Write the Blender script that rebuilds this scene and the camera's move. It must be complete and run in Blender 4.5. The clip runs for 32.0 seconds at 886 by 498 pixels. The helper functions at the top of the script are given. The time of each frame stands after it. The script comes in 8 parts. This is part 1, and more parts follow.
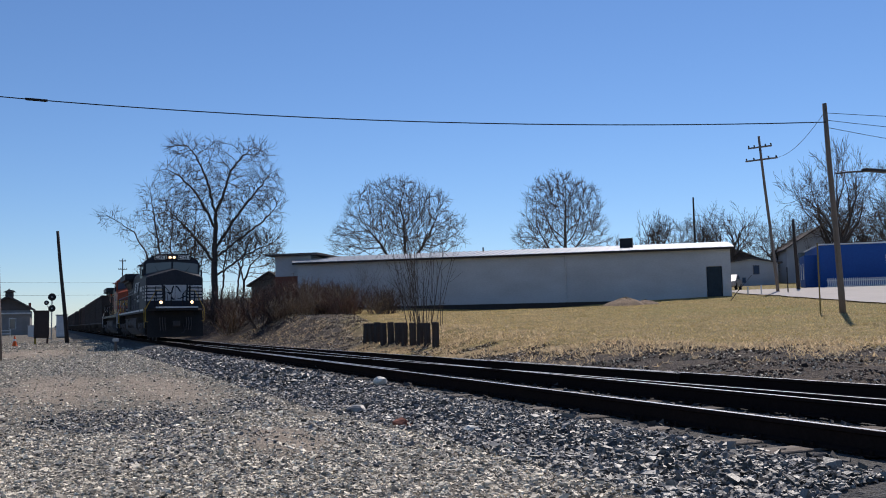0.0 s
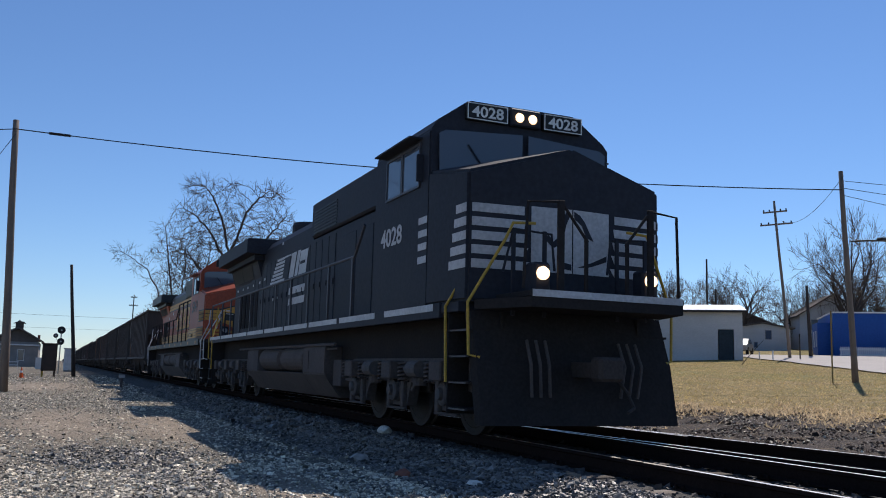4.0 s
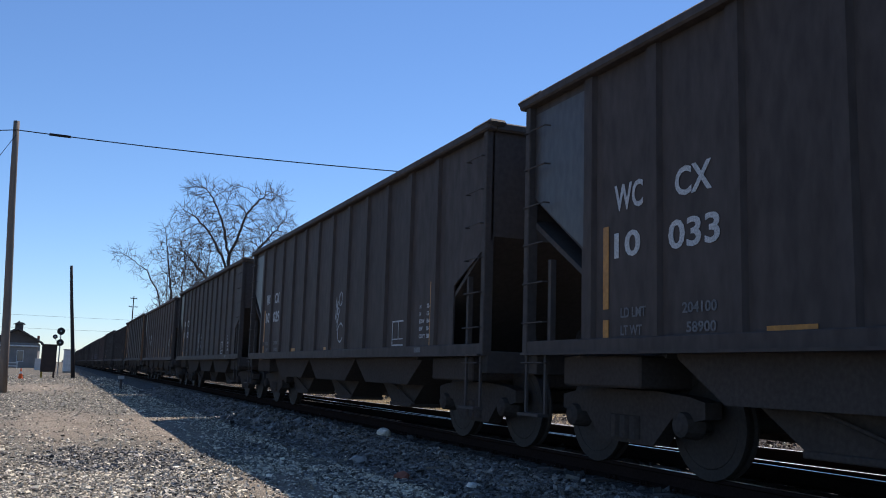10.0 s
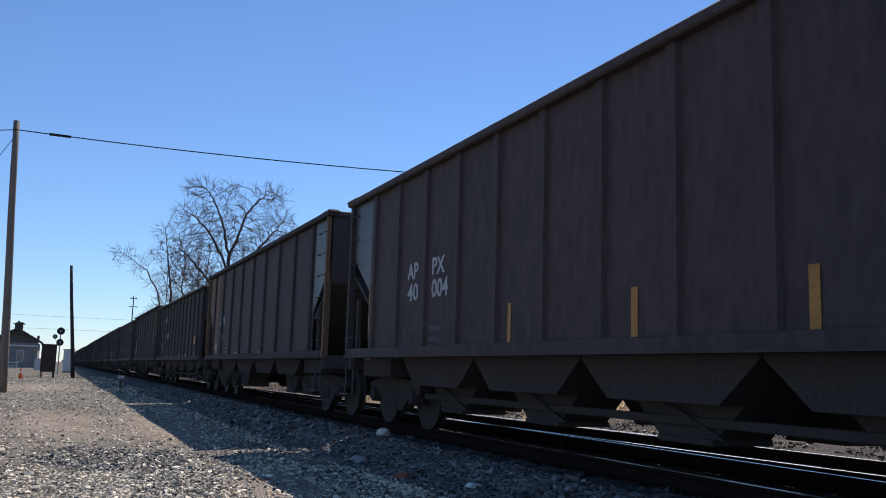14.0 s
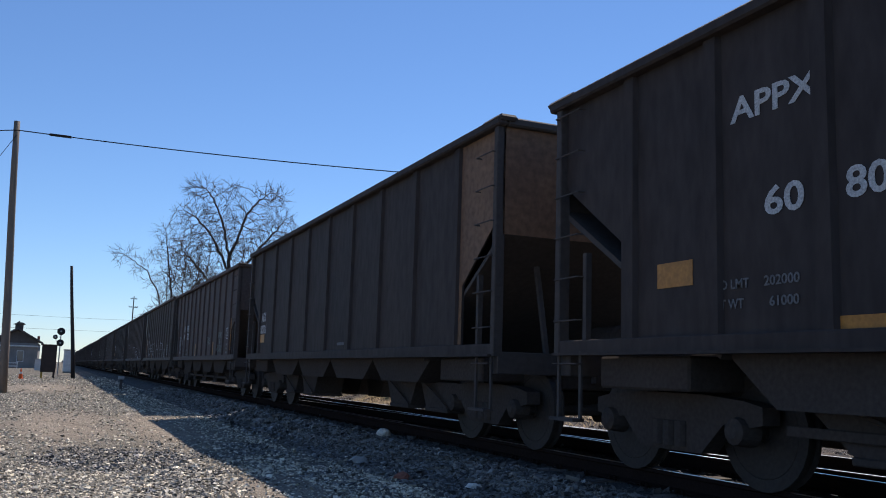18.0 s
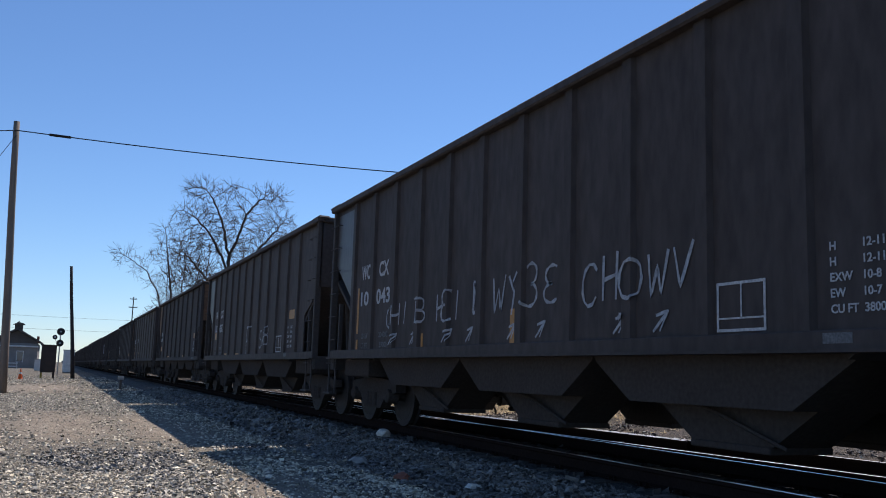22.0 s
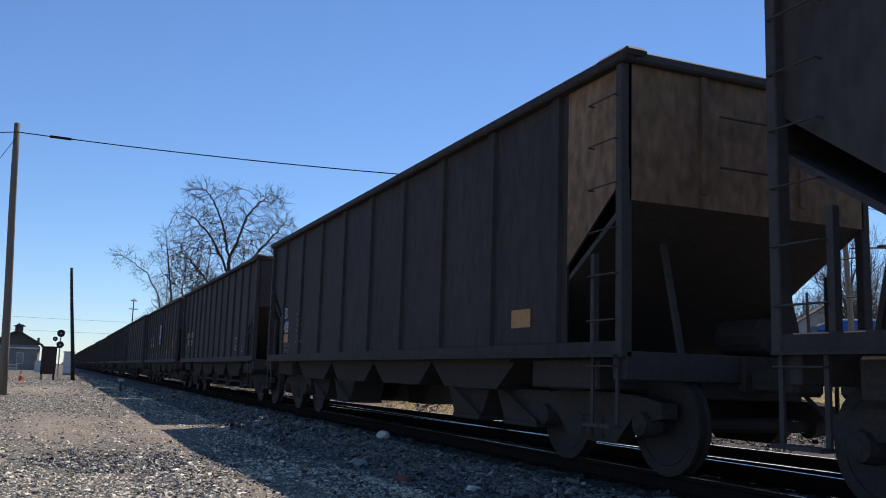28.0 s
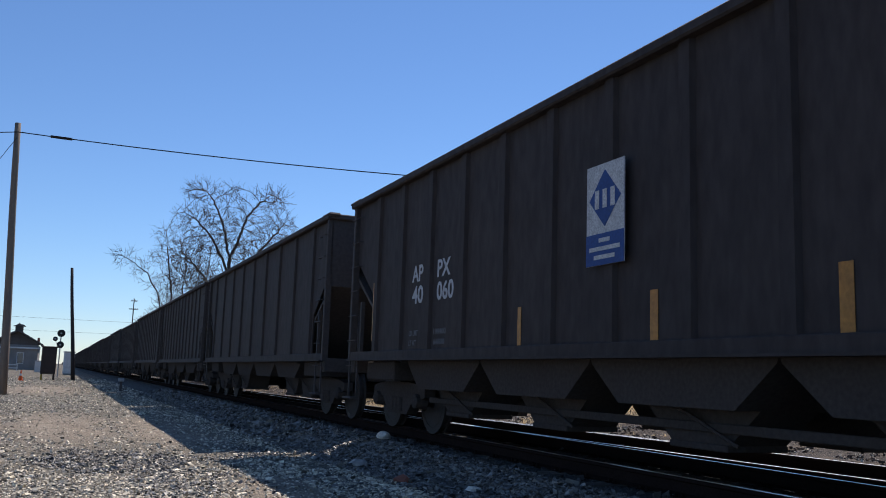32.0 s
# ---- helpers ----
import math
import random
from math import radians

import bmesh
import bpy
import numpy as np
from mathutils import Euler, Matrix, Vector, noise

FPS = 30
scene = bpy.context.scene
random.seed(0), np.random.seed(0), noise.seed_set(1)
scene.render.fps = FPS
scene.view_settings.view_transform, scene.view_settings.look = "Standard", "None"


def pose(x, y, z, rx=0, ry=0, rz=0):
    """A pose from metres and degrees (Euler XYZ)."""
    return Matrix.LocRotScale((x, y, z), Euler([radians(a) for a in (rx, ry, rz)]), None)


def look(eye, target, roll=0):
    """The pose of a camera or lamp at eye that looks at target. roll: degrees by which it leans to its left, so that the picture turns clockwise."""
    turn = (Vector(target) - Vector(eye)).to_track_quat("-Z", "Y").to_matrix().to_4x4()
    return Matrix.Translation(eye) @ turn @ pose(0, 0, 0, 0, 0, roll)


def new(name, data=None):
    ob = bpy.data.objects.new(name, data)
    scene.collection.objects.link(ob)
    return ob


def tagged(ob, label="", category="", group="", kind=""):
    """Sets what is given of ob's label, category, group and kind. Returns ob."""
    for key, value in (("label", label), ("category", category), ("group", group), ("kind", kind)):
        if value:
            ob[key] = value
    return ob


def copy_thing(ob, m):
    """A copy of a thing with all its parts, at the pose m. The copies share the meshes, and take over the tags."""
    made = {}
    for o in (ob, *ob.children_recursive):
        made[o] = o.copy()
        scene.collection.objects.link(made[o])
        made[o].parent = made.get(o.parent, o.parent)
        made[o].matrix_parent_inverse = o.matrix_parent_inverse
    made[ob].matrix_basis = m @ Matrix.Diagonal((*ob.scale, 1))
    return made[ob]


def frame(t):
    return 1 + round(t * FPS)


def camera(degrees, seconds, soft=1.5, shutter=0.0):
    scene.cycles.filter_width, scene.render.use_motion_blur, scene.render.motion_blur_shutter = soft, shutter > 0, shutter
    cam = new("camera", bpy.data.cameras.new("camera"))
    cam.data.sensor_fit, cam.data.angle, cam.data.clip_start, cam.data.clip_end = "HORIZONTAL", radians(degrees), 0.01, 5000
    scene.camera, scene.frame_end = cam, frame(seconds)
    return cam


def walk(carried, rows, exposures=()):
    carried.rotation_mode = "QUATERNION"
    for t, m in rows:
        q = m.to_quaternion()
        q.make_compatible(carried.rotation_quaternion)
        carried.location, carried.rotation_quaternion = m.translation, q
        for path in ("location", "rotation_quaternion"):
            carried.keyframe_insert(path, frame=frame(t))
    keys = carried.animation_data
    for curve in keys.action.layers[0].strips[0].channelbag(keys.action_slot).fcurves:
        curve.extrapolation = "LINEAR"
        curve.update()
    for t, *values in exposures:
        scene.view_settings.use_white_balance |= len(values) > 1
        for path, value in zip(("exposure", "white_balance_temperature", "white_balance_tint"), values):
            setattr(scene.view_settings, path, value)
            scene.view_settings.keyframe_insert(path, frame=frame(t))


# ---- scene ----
# The railway line runs along +Y, z = 0 is the top of the rails, the camera stands at x = 0, y = 0.
EYE = (0.0, 0.0, 0.843)
# seconds, heading to the right of the line, upward tilt, lean
VIEW = [
    (0, 24.013, 4.602, -1.071), (0.5, 23.994, 4.676, -0.966), (1, 23.944, 4.847, -0.838),
    (1.5, 23.944, 4.867, -0.803), (2, 23.929, 4.936, -0.743), (2.5, 23.917, 4.997, -0.706),
    (3, 23.857, 5.389, -0.407), (3.5, 23.426, 7.056, 0.874), (4.2, 23.200, 7.960, 1.640), (5.5, 23.142, 8.070, 1.739),
    (6, 23.131, 8.091, 1.750), (6.5, 23.151, 8.055, 1.755), (7, 23.208, 8.217, 1.781),
    (7.5, 23.224, 8.155, 1.792), (8, 23.215, 8.237, 1.802), (8.5, 23.229, 8.092, 1.791),
    (9, 23.229, 8.092, 1.782), (9.5, 23.231, 8.039, 1.771), (10, 23.227, 8.029, 1.754),
    (10.5, 23.231, 8.074, 1.741), (11, 23.206, 8.047, 1.735), (11.5, 23.229, 8.076, 1.755),
    (12, 23.231, 8.039, 1.771), (12.5, 23.224, 8.047, 1.785), (13, 23.234, 8.021, 1.783),
    (13.5, 23.230, 8.040, 1.789), (14, 23.231, 8.039, 1.795), (14.5, 23.230, 8.040, 1.824),
    (16.5, 23.226, 8.065, 1.845), (17, 23.202, 8.134, 1.862), (17.5, 23.229, 8.092, 1.837),
    (18, 23.213, 8.070, 1.821), (18.5, 23.229, 8.092, 1.805), (19, 23.223, 8.118, 1.809),
    (19.5, 23.223, 8.118, 1.801), (20, 23.226, 8.142, 1.800), (20.5, 23.226, 8.142, 1.813),
    (21, 23.214, 8.208, 1.834), (21.5, 23.214, 8.208, 1.836), (22, 23.229, 8.092, 1.828),
    (22.5, 23.229, 8.092, 1.819), (23, 23.210, 8.156, 1.822), (23.5, 23.229, 8.092, 1.816),
    (24, 23.229, 8.092, 1.814), (24.5, 23.222, 8.088, 1.825), (25, 23.222, 8.104, 1.841),
    (25.5, 23.201, 8.137, 1.865), (27.5, 23.208, 8.175, 1.860), (28, 23.207, 8.209, 1.852),
    (28.5, 23.223, 8.193, 1.836), (29, 23.218, 8.157, 1.842), (29.5, 23.207, 8.172, 1.864),
    (30, 23.213, 8.115, 1.870), (30.5, 23.194, 8.138, 1.871), (31, 23.223, 8.118, 1.874),
    (31.5, 23.219, 8.139, 1.910), (32, 23.185, 8.254, 1.960),
]


def gaze(yaw, pitch, roll):
    a, b = radians(yaw), radians(pitch)
    way = Vector((math.sin(a) * math.cos(b), math.cos(a) * math.cos(b), math.sin(b)))
    return look(EYE, Vector(EYE) + way, roll)


cam = camera(53.43, 32.0, soft=1.0, shutter=0.0)
walk(cam, [(t, gaze(a, b, c)) for t, a, b, c in VIEW], exposures=[(0, -0.12, 5800, 13), (3.0, -0.12, 5800, 13), (5.5, 0.17, 5800, 13), (13.0, 0.20, 5800, 13), (17.0, 0.16, 5800, 13), (32, 0.10, 5800, 13)])

# ---- light ----
SUN_UP, SUN_ROUND = 49.5, 44.5
world = bpy.data.worlds.new("sky")
scene.world = world
world.use_nodes = True
wt = world.node_tree
for n in list(wt.nodes):
    wt.nodes.remove(n)
sky = wt.nodes.new("ShaderNodeTexSky")
sky.sky_type, sky.sun_disc = "NISHITA", False
sky.sun_elevation, sky.sun_rotation = radians(SUN_UP), radians(SUN_ROUND)
sky.altitude, sky.air_density, sky.dust_density, sky.ozone_density = 200, 1.0, 0.0, 6.0
back = wt.nodes.new("ShaderNodeBackground")
back.inputs["Strength"].default_value = 0.10
wout = wt.nodes.new("ShaderNodeOutputWorld")
wt.links.new(sky.outputs[0], back.inputs["Color"])
wt.links.new(back.outputs[0], wout.inputs["Surface"])
lamp = bpy.data.lights.new("sun", "SUN")
lamp.energy, lamp.angle, lamp.color = 5.0, radians(0.53), (1.0, 0.86, 0.69)
sun = new("sun", lamp)
a, b = radians(SUN_ROUND), radians(SUN_UP)
to_sun = Vector((math.sin(a) * math.cos(b), math.cos(a) * math.cos(b), math.sin(b)))
sun.matrix_world = look(to_sun * 100, (0, 0, 0))

# ---- materials ----


def surface(name, base, rough=0.8, metal=0.0, other=None, scale=3.0, mix=0.5, fine=40.0, grain=0.15, bump=0.2, wide=0.02,
            random_tone=0.0, stretch=(1, 1, 1), spec=0.3, island=0.0, space="Object", thin=0.0):
    """Painted, mineral or metal surface: two tones in blotches, fine grain in tone and relief."""
    m = bpy.data.materials.new(name)
    m.use_nodes = True
    nt = m.node_tree
    bs = nt.nodes["Principled BSDF"]
    link, nn = nt.links.new, nt.nodes.new
    tc, mp = nn("ShaderNodeTexCoord"), nn("ShaderNodeMapping")
    if space == "World":
        geo = nn("ShaderNodeNewGeometry")
        link(geo.outputs["Position"], mp.inputs["Vector"])
    else:
        link(tc.outputs["Object"], mp.inputs["Vector"])
    mp.inputs["Scale"].default_value = stretch
    big, small = nn("ShaderNodeTexNoise"), nn("ShaderNodeTexNoise")
    for nz, sc, det in ((big, scale, 6), (small, fine, 3)):
        nz.inputs["Scale"].default_value, nz.inputs["Detail"].default_value = sc, det
        link(mp.outputs[0], nz.inputs["Vector"])
    ramp = nn("ShaderNodeValToRGB")
    ramp.color_ramp.elements[0].position, ramp.color_ramp.elements[1].position = 0.35, 0.68
    link(big.outputs["Fac"], ramp.inputs["Fac"])
    c1 = nn("ShaderNodeMix")
    c1.data_type = "RGBA"
    other = other or tuple(v * 0.6 for v in base)
    c1.inputs["A"].default_value, c1.inputs["B"].default_value = (*base, 1), (*other, 1)
    mul = nn("ShaderNodeMath")
    mul.operation = "MULTIPLY"
    mul.inputs[1].default_value = mix
    link(ramp.outputs["Color"], mul.inputs[0])
    link(mul.outputs[0], c1.inputs["Factor"])
    hsv = nn("ShaderNodeHueSaturation")
    link(c1.outputs["Result"], hsv.inputs["Color"])
    rng = nn("ShaderNodeMapRange")
    rng.inputs["From Min"].default_value, rng.inputs["From Max"].default_value = 0.3, 0.7
    rng.inputs["To Min"].default_value, rng.inputs["To Max"].default_value = 1 - grain, 1 + grain
    link(small.outputs["Fac"], rng.inputs["Value"])
    value = rng.outputs[0]
    if random_tone or island:
        src = nn("ShaderNodeObjectInfo").outputs["Random"] if random_tone else nn("ShaderNodeNewGeometry").outputs["Random Per Island"]
        amount = random_tone or island
        r2 = nn("ShaderNodeMapRange")
        r2.inputs["To Min"].default_value, r2.inputs["To Max"].default_value = 1 - amount, 1 + amount
        link(src, r2.inputs["Value"])
        m2 = nn("ShaderNodeMath")
        m2.operation = "MULTIPLY"
        link(value, m2.inputs[0])
        link(r2.outputs[0], m2.inputs[1])
        value = m2.outputs[0]
    link(value, hsv.inputs["Value"])
    link(hsv.outputs["Color"], bs.inputs["Base Color"])
    bs.inputs["Roughness"].default_value, bs.inputs["Metallic"].default_value = rough, metal
    bs.inputs["Specular IOR Level"].default_value = spec
    if bump:
        bp = nn("ShaderNodeBump")
        bp.inputs["Strength"].default_value, bp.inputs["Distance"].default_value = bump, wide
        link(small.outputs["Fac"], bp.inputs["Height"])
        link(bp.outputs[0], bs.inputs["Normal"])
    if thin:    # thin leaves and blades let light through
        tl, mx = nn("ShaderNodeBsdfTranslucent"), nn("ShaderNodeMixShader")
        mx.inputs[0].default_value = thin
        link(hsv.outputs["Color"], tl.inputs["Color"])
        link(bs.outputs[0], mx.inputs[1])
        link(tl.outputs[0], mx.inputs[2])
        link(mx.outputs[0], nt.nodes["Material Output"].inputs["Surface"])
    return m


def glow(name, colour, strength):
    m = bpy.data.materials.new(name)
    m.use_nodes = True
    bs = m.node_tree.nodes["Principled BSDF"]
    bs.inputs["Base Color"].default_value = (*colour, 1)
    bs.inputs["Emission Color"].default_value = (*colour, 1)
    bs.inputs["Emission Strength"].default_value = strength
    return m


def glazing(name, tint, rough=0.05):
    m = bpy.data.materials.new(name)
    m.use_nodes = True
    bs = m.node_tree.nodes["Principled BSDF"]
    bs.inputs["Base Color"].default_value = (*tint, 1)
    bs.inputs["Roughness"].default_value = rough
    bs.inputs["Specular IOR Level"].default_value = 0.6
    return m


coal_black = surface("black car paint", (0.050, 0.042, 0.0405), 0.7, other=(0.064, 0.051, 0.046), scale=0.7, fine=9, grain=0.2, spec=0.10, bump=0.06, stretch=(1, 1, 0.35))
car_grey = surface("dusty black car paint", (0.076, 0.0625, 0.058), 0.66, other=(0.052, 0.042, 0.038), scale=0.7, fine=9, grain=0.2, spec=0.12, bump=0.06, stretch=(1, 1, 0.35))
car_brown = surface("brown black car paint", (0.080, 0.057, 0.053), 0.68, other=(0.055, 0.044, 0.042), scale=0.7, fine=9, grain=0.2, spec=0.18, bump=0.06, stretch=(1, 1, 0.35))
car_maroon = surface("rust red end paint", (0.19, 0.11, 0.062), 0.7, other=(0.08, 0.048, 0.034), scale=1.2, fine=12, grain=0.25, bump=0.08)
car_yellow = surface("grimy yellow end paint", (0.25, 0.150, 0.080), 0.75, other=(0.075, 0.048, 0.034), scale=1.1, fine=10, grain=0.35, bump=0.08, stretch=(1, 1, 0.5))
hopper_black = surface("hopper underframe grime", (0.070, 0.060, 0.055), 0.95, spec=0.03, other=(0.055, 0.046, 0.042), scale=2, fine=25, bump=0.2)
under_black = surface("underframe grime", (0.10, 0.086, 0.080), 0.9, other=(0.060, 0.052, 0.049), scale=2, fine=25, bump=0.2)
bright_steel = surface("worn steel", (0.62, 0.60, 0.57), 0.30, 1.0, scale=2, fine=30, bump=0.05, grain=0.1)
wheel_steel = surface("wheel steel", (0.050, 0.043, 0.039), 0.75, 0.2, scale=3, fine=30)
letter_white = surface("stencil white", (0.52, 0.52, 0.52), 0.75, other=(0.30, 0.30, 0.31), scale=9, fine=60, grain=0.3, bump=0)
letter_dim = surface("faded stencil", (0.17, 0.17, 0.175), 0.8, other=(0.07, 0.07, 0.07), scale=9, fine=60, grain=0.3, bump=0)
spray_grey = surface("grey spray paint", (0.40, 0.41, 0.43), 0.7, other=(0.20, 0.20, 0.21), scale=6, fine=40, grain=0.3, bump=0)
spray_green = surface("pale green spray paint", (0.24, 0.29, 0.25), 0.7, other=(0.12, 0.14, 0.12), scale=6, fine=40, grain=0.3, bump=0)
stripe_orange = surface("orange reflective tape", (0.44, 0.20, 0.035), 0.45, other=(0.27, 0.12, 0.03), scale=8, fine=30, bump=0)
loco_black = surface("black engine paint", (0.031, 0.034, 0.044), 0.6, other=(0.040, 0.041, 0.047), scale=1.2, fine=14, grain=0.15, bump=0.03, spec=0.12)
loco_orange = surface("orange engine paint", (0.31, 0.064, 0.028), 0.48, other=(0.21, 0.055, 0.030), scale=1.0, fine=14, grain=0.15, bump=0.05, spec=0.25)
loco_green = surface("dark green engine paint", (0.030, 0.036, 0.036), 0.5, other=(0.05, 0.045, 0.04), scale=1.0, fine=14, grain=0.15, bump=0.05)
loco_yellow = surface("yellow engine paint", (0.54, 0.28, 0.050), 0.5, other=(0.31, 0.165, 0.05), scale=1.5, fine=20, grain=0.2, bump=0.03)
loco_white = surface("white engine paint", (0.55, 0.55, 0.55), 0.5, other=(0.34, 0.33, 0.32), scale=1.5, fine=20, grain=0.15, bump=0.03)
rail_yellow = surface("yellow handrail paint", (0.50, 0.33, 0.05), 0.5, scale=4, fine=30)
rail_white = surface("white handrail paint", (0.62, 0.62, 0.62), 0.5, scale=4, fine=30)
cab_glass = glazing("dark cab glass", (0.085, 0.10, 0.125))
lens_warm = glow("lit headlight", (1.0, 0.62, 0.30), 3.0)
lens_grey = glazing("headlight lens", (0.35, 0.36, 0.38), 0.15)
board_black = surface("number board black", (0.02, 0.02, 0.02), 0.5, bump=0)
board_glow = surface("number board digits", (0.85, 0.84, 0.78), 0.6, bump=0)
coal = surface("coal", (0.014, 0.014, 0.016), 0.55, fine=30, bump=0.6, wide=0.05)
ballast_mat = surface("grey ballast stone", (0.165, 0.156, 0.138), 0.5, other=(0.030, 0.028, 0.025), scale=9, fine=70, island=0.9, spec=0.5, bump=0.5, wide=0.006)
crib_mat = surface("dark ballast stone", (0.075, 0.070, 0.066), 0.8, other=(0.04, 0.038, 0.036), scale=6, fine=60, island=0.4, bump=0.3, wide=0.006)
gravel_mat = surface("buff gravel stone", (0.62, 0.55, 0.42), 0.6, other=(0.10, 0.088, 0.066), scale=5, fine=60, island=0.85, bump=0.3, wide=0.006)
tie_mat = surface("weathered tie wood", (0.085, 0.068, 0.056), 0.9, other=(0.30, 0.27, 0.23), scale=3, fine=30, random_tone=0.4, stretch=(0.3, 3, 3), bump=0.5)
rail_rust = surface("rusty rail side", (0.024, 0.017, 0.015), 0.95, other=(0.016, 0.012, 0.011), scale=4, fine=40, spec=0.0)
pole_wood = surface("grey weathered pole wood", (0.22, 0.18, 0.145), 0.9, other=(0.12, 0.095, 0.075), scale=2, fine=25, stretch=(4, 4, 0.3), bump=0.4)
pole_dark = surface("dark tarred pole wood", (0.055, 0.045, 0.04), 0.9, scale=2, fine=25, stretch=(4, 4, 0.3), bump=0.4)
bark = surface("grey brown bark", (0.085, 0.068, 0.056), 0.95, other=(0.045, 0.037, 0.032), scale=3, fine=20, stretch=(3, 3, 0.6), bump=0.4)
twig = surface("bare twig", (0.115, 0.088, 0.070), 0.95, other=(0.07, 0.055, 0.045), scale=2, fine=10, bump=0)
twig_red = surface("reddish bare twig", (0.19, 0.115, 0.080), 0.95, other=(0.11, 0.07, 0.05), scale=2, fine=10, bump=0)
straw_twig = surface("pale dry stalk", (0.30, 0.225, 0.145), 0.95, other=(0.17, 0.12, 0.08), scale=2, fine=10, bump=0)
wall_white = surface("stained white block wall", (0.53, 0.53, 0.53), 0.9, other=(0.36, 0.355, 0.35), scale=0.35, fine=6, grain=0.06, bump=0.12, stretch=(1, 1, 2))
roof_metal = surface("pale metal roofing", (0.36, 0.38, 0.41), 0.45, 0.35, other=(0.29, 0.31, 0.34), scale=0.5, fine=8, grain=0.05, bump=0.02)
door_blue = surface("dark blue green door paint", (0.020, 0.034, 0.046), 0.6, fine=8, bump=0.03)
brick_red = surface("dull red brick", (0.22, 0.085, 0.055), 0.9, other=(0.15, 0.07, 0.05), scale=3, fine=20, random_tone=0.25)
blue_paint = surface("bright blue wall paint", (0.018, 0.080, 0.31), 0.6, other=(0.014, 0.06, 0.24), scale=0.5, fine=6, grain=0.08, bump=0.05)
house_white = surface("white siding", (0.66, 0.66, 0.64), 0.8, other=(0.5, 0.49, 0.47), scale=0.8, fine=12, grain=0.08)
house_grey = surface("grey siding", (0.26, 0.25, 0.24), 0.8, scale=0.8, fine=12, grain=0.1)
shingle = surface("grey brown shingles", (0.12, 0.105, 0.095), 0.95, scale=1, fine=15, grain=0.3, bump=0.3)
wire_black = surface("black cable", (0.012, 0.012, 0.013), 0.6, bump=0)
orange_plastic = surface("orange cone plastic", (0.75, 0.13, 0.02), 0.5, bump=0)
white_plastic = surface("white plastic", (0.75, 0.75, 0.74), 0.5, bump=0.05)
signal_black = surface("black signal paint", (0.02, 0.02, 0.021), 0.6)
galvanised = surface("galvanised steel", (0.38, 0.39, 0.40), 0.45, 0.7, fine=12)
case_brown = surface("dark brown relay case", (0.045, 0.034, 0.03), 0.7, other=(0.08, 0.05, 0.04), scale=3)
road_mat = surface("pale worn concrete road", (0.42, 0.39, 0.355), 0.9, other=(0.33, 0.305, 0.28), scale=0.4, fine=20, grain=0.12, space="World")
soil_mat = surface("dark brown soil clod", (0.075, 0.055, 0.042), 0.95, other=(0.04, 0.03, 0.024), scale=6, fine=60, island=0.6, bump=0.3, wide=0.006)
end_black = surface("soot black end plating", (0.060, 0.052, 0.049), 0.8, other=(0.078, 0.064, 0.058), scale=1.5, fine=15, bump=0.1)
loco_grime = surface("greasy black pilot steel", (0.030, 0.028, 0.028), 0.9, other=(0.042, 0.037, 0.035), scale=2, fine=25, bump=0.2, spec=0.08)

# ---- mesh tools ----


def mesh_of(bm, name):
    me = bpy.data.meshes.new(name)
    bm.to_mesh(me)
    bm.free()
    return me


def part(name, bm, material, parent, label="", smooth=False, at=None):
    me = bm if isinstance(bm, bpy.types.Mesh) else mesh_of(bm, name)
    if not me.materials:
        me.materials.append(material)
    if smooth:
        me.polygons.foreach_set("use_smooth", [True] * len(me.polygons))
    ob = new(name, me)
    ob.parent = parent
    if at is not None:
        ob.matrix_basis = at
    return tagged(ob, label)


def thing(name, at, label, category, group="", kind=""):
    ob = new(name)
    ob.empty_display_size = 0.3
    ob.matrix_basis = at
    return tagged(ob, label, category, group, kind)


def solid(name, bm, material, label, category, group="", kind="", at=None, smooth=False):
    ob = part(name, bm, material, None, label, smooth, at)
    return tagged(ob, label, category, group, kind)


def box(bm, x0, x1, y0, y1, z0, z1, bevel=0.0):
    vs = [bm.verts.new(c) for c in ((x0, y0, z0), (x1, y0, z0), (x1, y1, z0), (x0, y1, z0), (x0, y0, z1), (x1, y0, z1), (x1, y1, z1), (x0, y1, z1))]
    fs = [bm.faces.new([vs[i] for i in f]) for f in ((0, 3, 2, 1), (4, 5, 6, 7), (0, 1, 5, 4), (1, 2, 6, 5), (2, 3, 7, 6), (3, 0, 4, 7))]
    if bevel:
        es = {e for f in fs for e in f.edges}
        bmesh.ops.bevel(bm, geom=list(es), offset=bevel, segments=1, affect="EDGES")
    return bm


def prism(bm, outline, axis, lo, hi):
    """Extrudes an outline of pairs along x, y or z; the pairs fill the other two axes in order."""
    def at(p, h):
        return {"x": (h, p[0], p[1]), "y": (p[0], h, p[1]), "z": (p[0], p[1], h)}[axis]
    a = [bm.verts.new(at(p, lo)) for p in outline]
    b = [bm.verts.new(at(p, hi)) for p in outline]
    n = len(outline)
    for i in range(n):
        bm.faces.new((a[i], a[(i + 1) % n], b[(i + 1) % n], b[i]))
    bm.faces.new(a[::-1])
    bm.faces.new(b)
    bmesh.ops.recalc_face_normals(bm, faces=bm.faces)
    return bm


